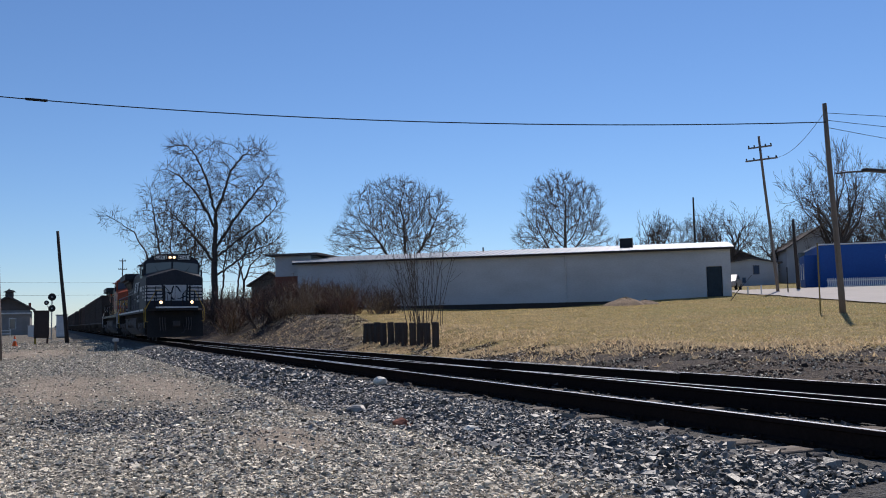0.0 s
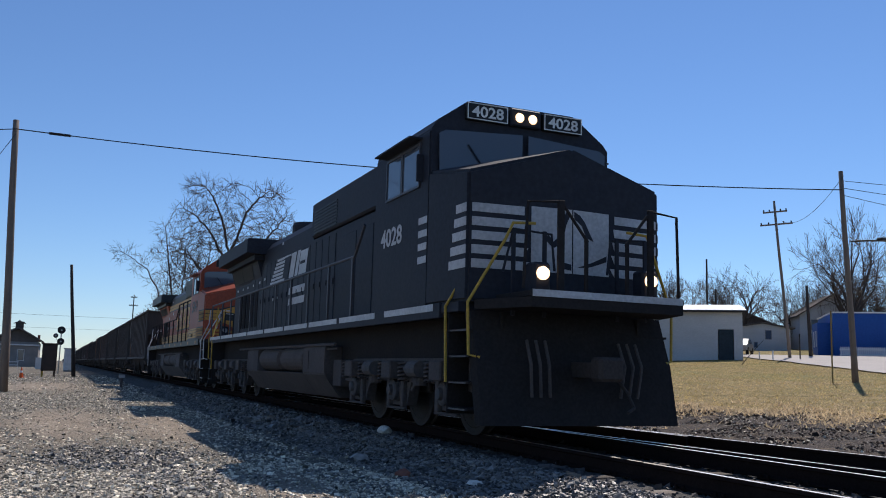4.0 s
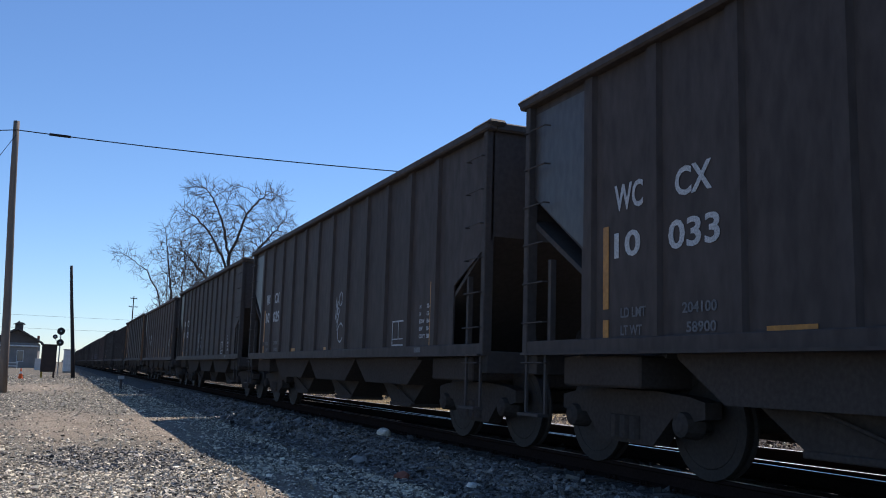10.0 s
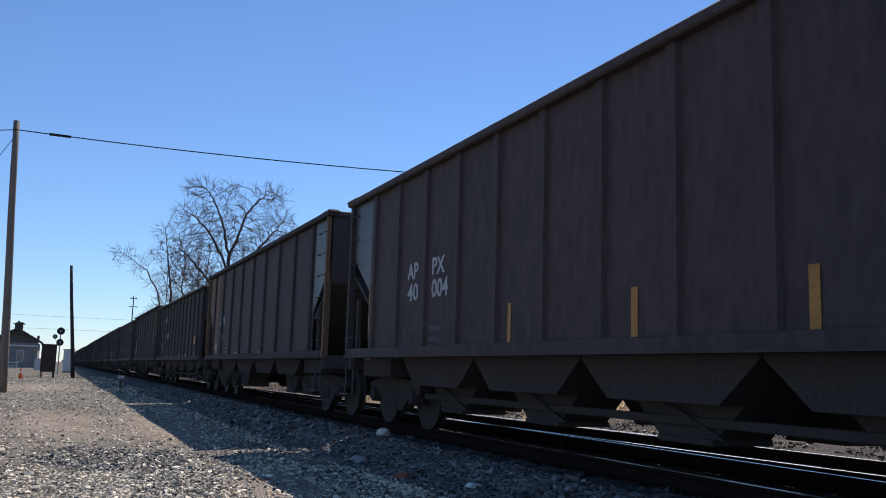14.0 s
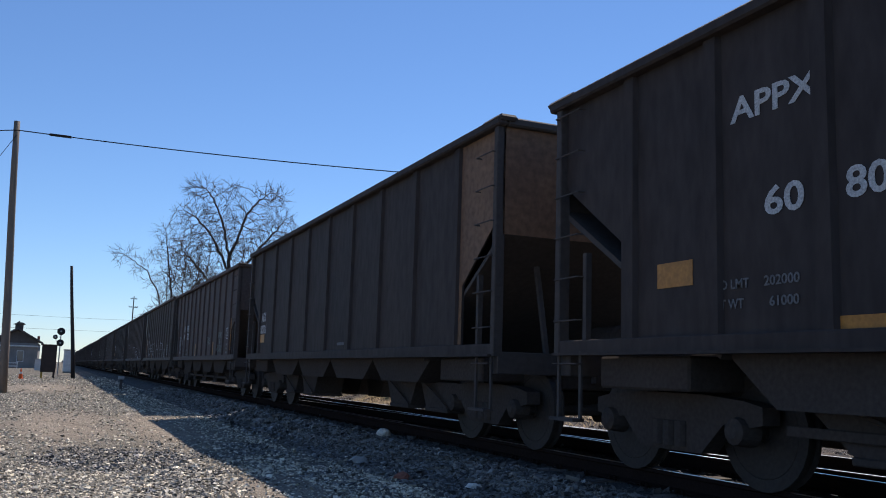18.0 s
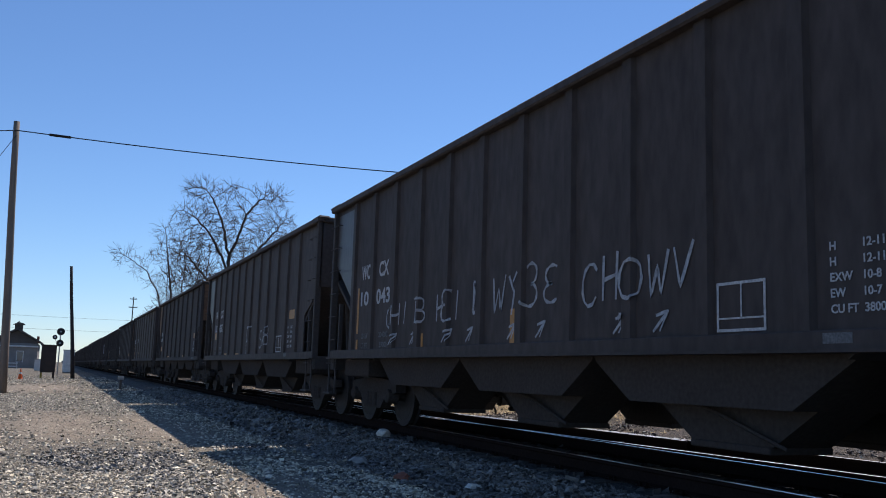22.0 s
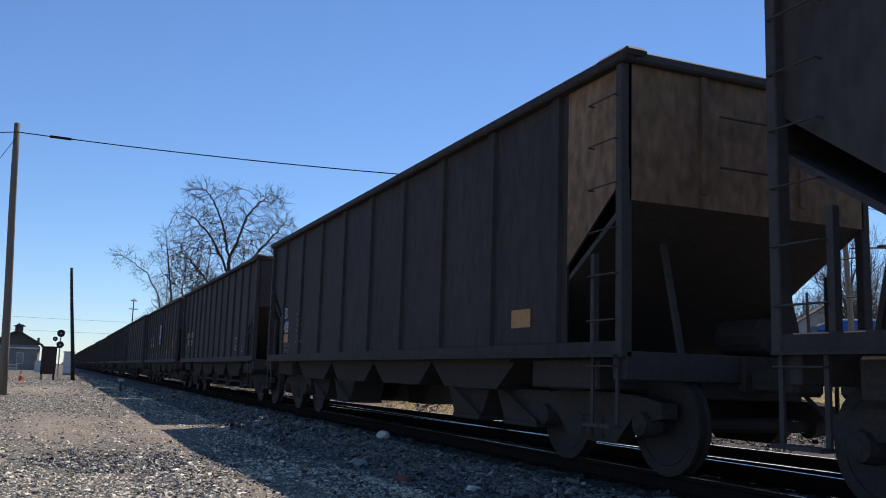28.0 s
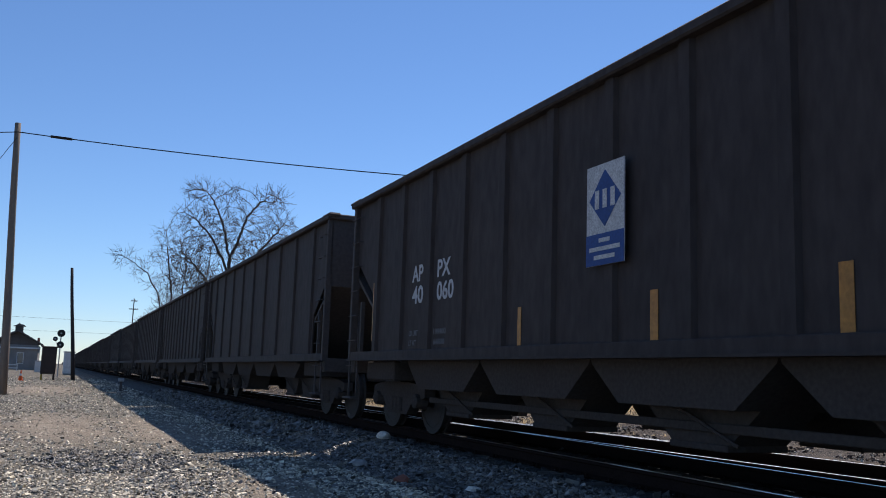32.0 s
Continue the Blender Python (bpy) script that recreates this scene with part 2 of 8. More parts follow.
def tube(bm, pts, r, n=6, r_end=None):
    pts = [Vector(p) for p in pts]
    rings = []
    for i, p in enumerate(pts):
        d = (pts[min(i + 1, len(pts) - 1)] - pts[max(i - 1, 0)]).normalized()
        u = d.orthogonal().normalized() if i == 0 else (u - d * u.dot(d)).normalized()
        w = d.cross(u)
        rr = r if r_end is None else r + (r_end - r) * i / (len(pts) - 1)
        rings.append([bm.verts.new(p + rr * (math.cos(k * math.tau / n) * u + math.sin(k * math.tau / n) * w)) for k in range(n)])
    for s, e in zip(rings, rings[1:]):
        for k in range(n):
            bm.faces.new((s[k], s[(k + 1) % n], e[(k + 1) % n], e[k]))
    bm.faces.new(rings[0][::-1])
    bm.faces.new(rings[-1])
    return bm


def lathe(bm, outline, axis="x", n=24, centre=(0, 0, 0)):
    """Turns an outline of (along, radius) about an axis."""
    rings = []
    c = Vector(centre)
    for h, r in outline:
        ring = []
        for k in range(n):
            s, t = r * math.cos(k * math.tau / n), r * math.sin(k * math.tau / n)
            ring.append(bm.verts.new(c + Vector({"x": (h, s, t), "y": (s, h, t), "z": (s, t, h)}[axis])))
        rings.append(ring)
    for p, q in zip(rings, rings[1:]):
        for k in range(n):
            bm.faces.new((p[k], p[(k + 1) % n], q[(k + 1) % n], q[k]))
    bm.faces.new(rings[0][::-1])
    bm.faces.new(rings[-1])
    bmesh.ops.recalc_face_normals(bm, faces=bm.faces)
    return bm


def B():
    return bmesh.new()


LETTERS = {}


def lettering(text, height, width=None, material=letter_white, parent=None, at=None, name="lettering"):
    """Flat letters, their lower left corner at the origin, reading along +x with +y up; thickness 2 mm."""
    key = (text, height, width)
    if key not in LETTERS:
        cu = bpy.data.curves.new("letters", "FONT")
        cu.body, cu.size, cu.extrude, cu.offset = text, 1.0, 0.001, 0.022
        cu.resolution_u = 3
        ob = new("letters", cu)
        bpy.context.view_layer.update()
        me = bpy.data.meshes.new_from_object(ob.evaluated_get(bpy.context.evaluated_depsgraph_get()))
        bpy.data.objects.remove(ob)
        bpy.data.curves.remove(cu)
        co = np.empty(len(me.vertices) * 3)
        me.vertices.foreach_get("co", co)
        co = co.reshape(-1, 3)
        lo, hi = co.min(0), co.max(0)
        k = height / (hi[1] - lo[1])
        kx = width / (hi[0] - lo[0]) if width else k
        co[:, 0], co[:, 1] = (co[:, 0] - lo[0]) * kx, (co[:, 1] - lo[1]) * k
        me.vertices.foreach_set("co", co.ravel())
        me.materials.clear()
        me.materials.append(material)
        LETTERS[key] = me
    return part(name, LETTERS[key], material, parent, at=at)


def on_side(x, y, z):
    """A pose on the side of the train that faces the camera: text runs towards -Y."""
    return Matrix(((0, 0, -1, x), (-1, 0, 0, y), (0, 1, 0, z), (0, 0, 0, 1)))


def on_front(x, y, z):
    """A pose on a face that looks towards -Y: text runs towards +X."""
    return Matrix(((1, 0, 0, x), (0, 0, -1, y), (0, 1, 0, z), (0, 0, 0, 1)))


# ---- ground ----
LINE = 6.15


def branch(y):
    """How far the diverging track has left the main one."""
    return 0.0 if y > 59.3 else 0.000714 * (59.3 - y) ** 2 if y > 14.5 else 1.435 + 0.064 * (14.5 - y)


def step(a, b, v):
    u = min(1.0, max(0.0, (v - a) / (b - a)))
    return u * u * (3 - 2 * u)


def terrain(x, y):
    slope = -1.2 + 0.0368 * x + 0.0354 * y
    slope = 6.0 - math.log1p(math.exp(min(50.0, -(slope - 6.0) * 2))) / 2
    slope = max(slope, -0.42)
    z = -0.40 + (slope + 0.40) * step(11.0, 15.0, x)
    z += 0.05 * noise.noise(Vector((x * 0.35, y * 0.35, 0))) * step(1.5, 12, abs(x - LINE))
    if 10.5 < x < 19:
        z += 0.10 * noise.noise(Vector((x * 0.9, y * 0.9, 21))) * step(10.5, 12, x) * (1 - step(15, 19, x))
    z -= 0.60 * math.exp(-((x - 33) / 11) ** 2 - ((y - 60) / 11) ** 2)
    z += 0.09 * (1 - step(7.0, 14.0, y)) * step(0.0, 2.0, x) * (1 - step(6.0, 9.0, x))
    if x < 3:
        z += 0.03 * noise.noise(Vector((x * 0.6, y * 0.25, 3)))
    return z


def spaced(lo, near_lo, near_hi, hi, pitch):
    mid = np.arange(near_lo, near_hi + 1e-6, pitch)
    out, v, s = [], near_hi, pitch
    while v < hi:
        s *= 1.25
        v += s
        out.append(v)
    low, v, s = [], near_lo, pitch
    while v > lo:
        s *= 1.25
        v -= s
        low.append(v)
    return np.concatenate([low[::-1], mid, out])


gx, gy = spaced(-2500, -12, 62, 2500, 0.6), spaced(-2500, -4, 100, 3500, 0.7)
verts = [(x, y, terrain(x, y)) for y in gy for x in gx]
nx = len(gx)
faces = [(j * nx + i, j * nx + i + 1, (j + 1) * nx + i + 1, (j + 1) * nx + i) for j in range(len(gy) - 1) for i in range(nx - 1)]
ground_me = bpy.data.meshes.new("ground")
ground_me.from_pydata(verts, [], faces)
ground_me.polygons.foreach_set("use_smooth", [True] * len(ground_me.polygons))


WORN = ((0.2, 20.0, 1.3, 5.6), (2.0, 19.0, 1.0, 5.2), (2.15, 9.0, 0.5, 1.5), (-0.6, 47.0, 2.0, 9.0), (-3.4, 24.0, 1.0, 5.0))


def worn_at(x, y):
    """How bare the lot is here, from 0 to 1, with ragged edges."""
    near = min(math.hypot((x - a) / w, (y - b) / h) for a, b, w, h in WORN)
    near += 0.55 * noise.noise(Vector((x * 1.6, y * 0.7, 40)))
    return min(1.0, max(0.0, (1.30 - near) / 0.7))


def ground_material():
    m = bpy.data.materials.new("gravel dirt and dry lawn")
    m.use_nodes = True
    nt = m.node_tree
    bs = nt.nodes["Principled BSDF"]
    link, nn = nt.links.new, nt.nodes.new
    pos = nn("ShaderNodeNewGeometry").outputs["Position"]
    sep = nn("ShaderNodeSeparateXYZ")
    link(pos, sep.inputs[0])

    def noise_tex(scale, detail=5, rough=0.6):
        n = nn("ShaderNodeTexNoise")
        n.inputs["Scale"].default_value, n.inputs["Detail"].default_value, n.inputs["Roughness"].default_value = scale, detail, rough
        link(pos, n.inputs["Vector"])
        return n.outputs["Fac"]

    def math_node(op, p, q):
        n = nn("ShaderNodeMath")
        n.operation = op
        for i, v in enumerate((p, q)):
            if isinstance(v, (int, float)):
                n.inputs[i].default_value = v
            else:
                link(v, n.inputs[i])
        return n.outputs[0]

    def ramp(v, lo, hi, a=0.0, b=1.0):
        n = nn("ShaderNodeMapRange")
        n.interpolation_type = "SMOOTHSTEP"
        for key, val in (("From Min", lo), ("From Max", hi), ("To Min", a), ("To Max", b)):
            n.inputs[key].default_value = val
        link(v, n.inputs["Value"])
        return n.outputs[0]

    def blend(f, p, q):
        n = nn("ShaderNodeMix")
        n.data_type = "RGBA"
        link(f, n.inputs["Factor"])
        for key, v in (("A", p), ("B", q)):
            if isinstance(v, tuple):
                n.inputs[key].default_value = (*v, 1)
            else:
                link(v, n.inputs[key])
        return n.outputs["Result"]
    x, y = sep.outputs["X"], sep.outputs["Y"]
    big, mid, fine, tiny = noise_tex(0.35), noise_tex(1.8), noise_tex(14), noise_tex(70, 3)
    stone = nn("ShaderNodeTexVoronoi")
    stone.inputs["Scale"].default_value = 26
    link(pos, stone.inputs["Vector"])
    # gravel lot: buff stone with trodden brown dirt along the wheel tracks
    lot = blend(ramp(fine, 0.35, 0.65), (0.070, 0.062, 0.048), (0.33, 0.295, 0.23))
    lot = blend(ramp(tiny, 0.44, 0.60, 0, 0.7), lot, (0.08, 0.073, 0.062))
    lot = blend(ramp(noise_tex(7, 8, 0.8), 0.50, 0.62, 0, 0.6), lot, (0.10, 0.095, 0.085))
    dirt = blend(ramp(mid, 0.3, 0.7), (0.27, 0.220, 0.166), (0.42, 0.352, 0.272))
    dirt = blend(ramp(noise_tex(40, 4, 0.7), 0.50, 0.58, 0, 0.75), dirt, (0.10, 0.083, 0.066))
    dirt = blend(ramp(fine, 0.50, 0.62, 0, 0.7), dirt, (0.13, 0.11, 0.088))
    dirt = blend(ramp(noise_tex(9, 6, 0.75), 0.54, 0.62, 0, 0.7), dirt, (0.48, 0.43, 0.345))
    # worn bare patches: centre and half size along x and y
    worn = None
    for px_, py_, wx, wy in WORN:
        dx = math_node("DIVIDE", math_node("SUBTRACT", x, px_), wx)
        dy = math_node("DIVIDE", math_node("SUBTRACT", y, py_), wy)
        far_ = math_node("SQRT", math_node("ADD", math_node("MULTIPLY", dx, dx), math_node("MULTIPLY", dy, dy)), 0)
        here = ramp(math_node("ADD", far_, math_node("MULTIPLY", mid, 0.9)), 1.85, 0.85, 0, 0.85)
        worn = here if worn is None else math_node("MAXIMUM", worn, here)
    lot = blend(worn, lot, dirt)
    # dark cinder strip beyond the tracks
    cinder = blend(ramp(fine, 0.40, 0.60), (0.022, 0.018, 0.016), (0.065, 0.054, 0.046))
    cinder = blend(ramp(tiny, 0.56, 0.66), cinder, (0.30, 0.25, 0.19))
    cinder = blend(math_node("MULTIPLY", ramp(mid, 0.54, 0.66, 0, 0.4), ramp(x, 11.2, 12.6)), cinder, (0.24, 0.18, 0.11))
    # dry winter lawn
    lawn = blend(ramp(fine, 0.38, 0.62), (0.20, 0.138, 0.055), (0.56, 0.43, 0.22))
    lawn = blend(ramp(mid, 0.40, 0.70, 0, 0.8), lawn, (0.17, 0.15, 0.055))
    lawn = blend(ramp(tiny, 0.42, 0.60, 0, 0.7), lawn, (0.12, 0.088, 0.04))
    streak = nn("ShaderNodeTexNoise")
    stretch = nn("ShaderNodeMapping")
    stretch.inputs["Scale"].default_value = (2.2, 0.35, 1.0)
    stretch.inputs["Rotation"].default_value = (0, 0, 0.6)
    link(pos, stretch.inputs["Vector"])
    link(stretch.outputs[0], streak.inputs["Vector"])
    streak.inputs["Scale"].default_value, streak.inputs["Detail"].default_value = 1.6, 6
    lawn = blend(ramp(streak.outputs["Fac"], 0.42, 0.64, 0, 0.55), lawn, (0.19, 0.155, 0.060))
    lawn = blend(math_node("MULTIPLY", ramp(big, 0.42, 0.60), ramp(x, 18.0, 30.0, 0, 0.75)), lawn, (0.19, 0.175, 0.060))
    edge = math_node("ADD", math_node("MAXIMUM", math_node("MULTIPLY", math_node("SUBTRACT", 24.0, y), 0.58), math_node("MULTIPLY", math_node("SUBTRACT", y, 38.0), 0.27)), 12.6)
    off = math_node("SUBTRACT", math_node("ADD", x, math_node("MULTIPLY", big, 2.4)), edge)
    grown = ramp(off, 0.4, 2.2)
    far = blend(grown, cinder, lawn)
    col = blend(ramp(x, 5.0, 6.0), lot, far)
    link(col, bs.inputs["Base Color"])
    bs.inputs["Roughness"].default_value = 0.95
    bs.inputs["Specular IOR Level"].default_value = 0.15
    hgt = math_node("ADD", math_node("MULTIPLY", stone.outputs["Distance"], 0.6), math_node("MULTIPLY", tiny, 0.8))
    bp = nn("ShaderNodeBump")
    bp.inputs["Strength"].default_value, bp.inputs["Distance"].default_value = 0.7, 0.03
    link(hgt, bp.inputs["Height"])
    link(bp.outputs[0], bs.inputs["Normal"])
    return m


ground_me.materials.append(ground_material())
ground = tagged(new("ground", ground_me), "gravel lot, cinder bank and dry winter lawn", "ground", kind="structure")

# ballast bed: its shoulders slope from the tie ends to the lot
BALLAST_TOP = -0.195


def bed(x, y):
    right = LINE + 1.75 + branch(y)
    if x < LINE:
        e = step(3.45, LINE - 1.40, x)
    else:
        e = 1 - step(right, right + 1.5, x)
    return -0.46 + (BALLAST_TOP + 0.46) * e


bed_y = spaced(-80, -4, 60, 1200, 1.0)
verts, faces, nbx = [], [], 18
for y in bed_y:
    r = LINE + 1.75 + branch(y) + 1.6
    for i in range(nbx):
        x = 2.9 + (r - 2.9) * i / (nbx - 1)
        verts.append((x, y, bed(x, y) + 0.02 * noise.noise(Vector((x * 2, y * 2, 7)))))
for j in range(len(bed_y) - 1):
    for i in range(nbx - 1):
        faces.append((j * nbx + i, j * nbx + i + 1, (j + 1) * nbx + i + 1, (j + 1) * nbx + i))
bed_me = bpy.data.meshes.new("ballast_bed")
bed_me.from_pydata(verts, [], faces)
bed_mat = surface("packed ballast", (0.10, 0.097, 0.092), 0.95, other=(0.045, 0.044, 0.042), scale=16, mix=0.9, fine=45, grain=0.5, bump=0.9, wide=0.04, space="World")
bed_me.materials.append(bed_mat)
tagged(new("ballast_bed", bed_me), "grey crushed stone ballast under the tracks", "ballast", kind="structure")


# rails
def rail_outline(half_head=0.037):
    return [(-0.07, -0.172), (0.07, -0.172), (0.07, -0.160), (0.012, -0.140), (0.010, -0.045), (half_head, -0.034), (half_head, -0.006), (half_head - 0.008, 0.0),
            (-half_head + 0.008, 0.0), (-half_head, -0.006), (-half_head, -0.034), (-0.010, -0.045), (-0.012, -0.140), (-0.07, -0.160)]


def rail(name, path, label):
    """A rail along x(y) at the given y values: rusty sides, a bright running surface."""
    outline = rail_outline(0.034)
    n = len(outline)
    verts = [(path(y) + o[0], y, o[1]) for y in RAIL_Y[name] for o in outline]
    count = len(RAIL_Y[name])
    faces, kinds = [], []
    for j in range(count - 1):
        for k in range(n):
            faces.append((j * n + k, (j + 1) * n + k, (j + 1) * n + (k + 1) % n, j * n + (k + 1) % n))
            kinds.append(1 if k == 7 else 0)
    faces += [tuple(range(n)), tuple(range((count - 1) * n, count * n))[::-1]]
    kinds += [0, 0]
    me = bpy.data.meshes.new("rail")
    me.from_pydata(verts, [], faces)
    me.materials.append(rail_rust)
    me.materials.append(bright_steel)
    me.polygons.foreach_set("material_index", kinds)
    ob = new("rail", me)
    return tagged(ob, label, "rail", "rails of the tracks", "structure")


straight_y = list(np.linspace(-60, 60, 25)) + [150, 400, 1200]
curve_y = list(np.linspace(-60, 58, 60))
RAIL_Y = {"near": straight_y, "far": straight_y, "branch near": curve_y, "branch far": curve_y, "guard": [14.5, 15.2, 26.4, 27.1], "guard far": [10.5, 11.0, 17.0, 17.5]}
rail("near", lambda y: LINE - 0.7525, "worn steel main line rail on wooden ties")
rail("far", lambda y: LINE + 0.7525, "worn steel main line rail on wooden ties")
rail("branch near", lambda y: LINE - 0.7525 + branch(y) + (0.10 if y > 57 else 0), "worn steel rail of the diverging siding track")
rail("branch far", lambda y: LINE + 0.7525 + branch(y), "worn steel rail of the diverging siding track")
rail("guard", lambda y: LINE - 0.7525 + (0.12 if 15 < y < 26.6 else 0.17), "short rusty guard rail beside the running rail")
rail("guard far", lambda y: LINE + 0.7525 + branch(y) - (0.12 if 10.8 < y < 17.2 else 0.17), "short rusty guard rail beside the running rail")

# ---- train ----


def travel(t):
    """How far the train has rolled by t seconds: its pace varies a little."""
    return 9.95 * t if t <= 7.5 else 74.625 + 10.15 * (t - 7.5) if t <= 14 else 140.6 + 9.85 * (t - 14)


WHEELSETS = []


def wheelset(parent, y, radius):
    """Two wheels on an axle: a part of its truck that rolls."""
    bm = B()
    for s in (-1, 1):
        x = s * 0.7525
        tread = [(x - 0.07, 0.09), (x - 0.07, radius - 0.08), (x - 0.055, radius - 0.06), (x - 0.055, radius), (x + 0.03, radius + 0.005), (x + 0.045, radius + 0.028), (x + 0.07, radius + 0.025), (x + 0.07, radius - 0.07), (x + 0.02, radius - 0.09), (x + 0.02, 0.12), (x + 0.08, 0.09)]
        lathe(bm, tread if s < 0 else [(-h, r) for h, r in tread][::-1], "x", 28)
    lathe(bm, [(-0.98, 0.05), (-0.95, 0.075), (0.95, 0.075), (0.98, 0.05)], "x", 12)
    for s in (-1, 1):   # end cap bolts and a chalk mark make the turning visible
        for k in range(3):
            a = k * math.tau / 3
            box(bm, s * 0.98 - 0.012, s * 0.98 + 0.012, 0.035 * math.cos(a) - 0.012, 0.035 * math.cos(a) + 0.012, 0.035 * math.sin(a) - 0.012, 0.035 * math.sin(a) + 0.012)
        box(bm, s * 0.815 - 0.008, s * 0.815 + 0.008, -0.02, 0.02, 0.16, 0.30)
    ob = part("wheelset", bm, wheel_steel, parent, at=pose(0, y, radius))
    WHEELSETS.append((ob, y, radius))
    return ob


def freight_truck(parent, y):
    truck = part("truck", box(B(), -0.95, 0.95, -0.2, 0.2, 0.42, 0.68, 0.02), hopper_black, parent, at=pose(0, y, 0))
    for s in (-1, 1):
        bm = B()
        shape = [(-1.15, 0.52), (-1.15, 0.66), (-0.95, 0.70), (-0.45, 0.74), (0.45, 0.74), (0.95, 0.70), (1.15, 0.66), (1.15, 0.52), (0.95, 0.48), (0.70, 0.50), (0.42, 0.24), (-0.42, 0.24), (-0.70, 0.50), (-0.95, 0.48)]
        prism(bm, shape, "x", s * 0.98 - 0.09, s * 0.98 + 0.09)
        part("side_frame", bm, hopper_black, truck)
        bm = B()
        for k in (-0.16, 0, 0.16):
            lathe(bm, [(0.28, 0.07), (0.50, 0.07)], "z", 10, (s * 1.06, k, 0))
        part("spring_nest", bm, hopper_black, truck)
        for k in (-0.89, 0.89):
            part("bearing_adapter", lathe(B(), [(s * 0.95, 0.13), (s * 1.13, 0.11), (s * 1.16, 0.06)], "x", 12, (0, k, 0.457)), hopper_black, truck)
    for k in (-0.89, 0.89):
        wheelset(truck, k, 0.457)
    return truck


def coupler(parent, y, way):
    bm = B()
    box(bm, -0.11, 0.11, min(y, y + way * 0.85), max(y, y + way * 0.85), 0.80, 1.0, 0.015)
    box(bm, -0.20, 0.16, min(y - way * 0.02, y + way * 0.22), max(y - way * 0.02, y + way * 0.22), 0.76, 1.06, 0.04)
    part("coupler", bm, hopper_black, parent)
    pts = [(0.38, y + way * 0.55, 0.85), (0.42, y + way * 0.30, 0.62), (0.36, y + way * 0.08, 0.45), (0.2, y - way * 0.02, 0.40)]
    part("brake_hose", tube(B(), pts, 0.022, 6), hopper_black, parent)


RIB = 0.06      # how far a rib stands out from the side sheet


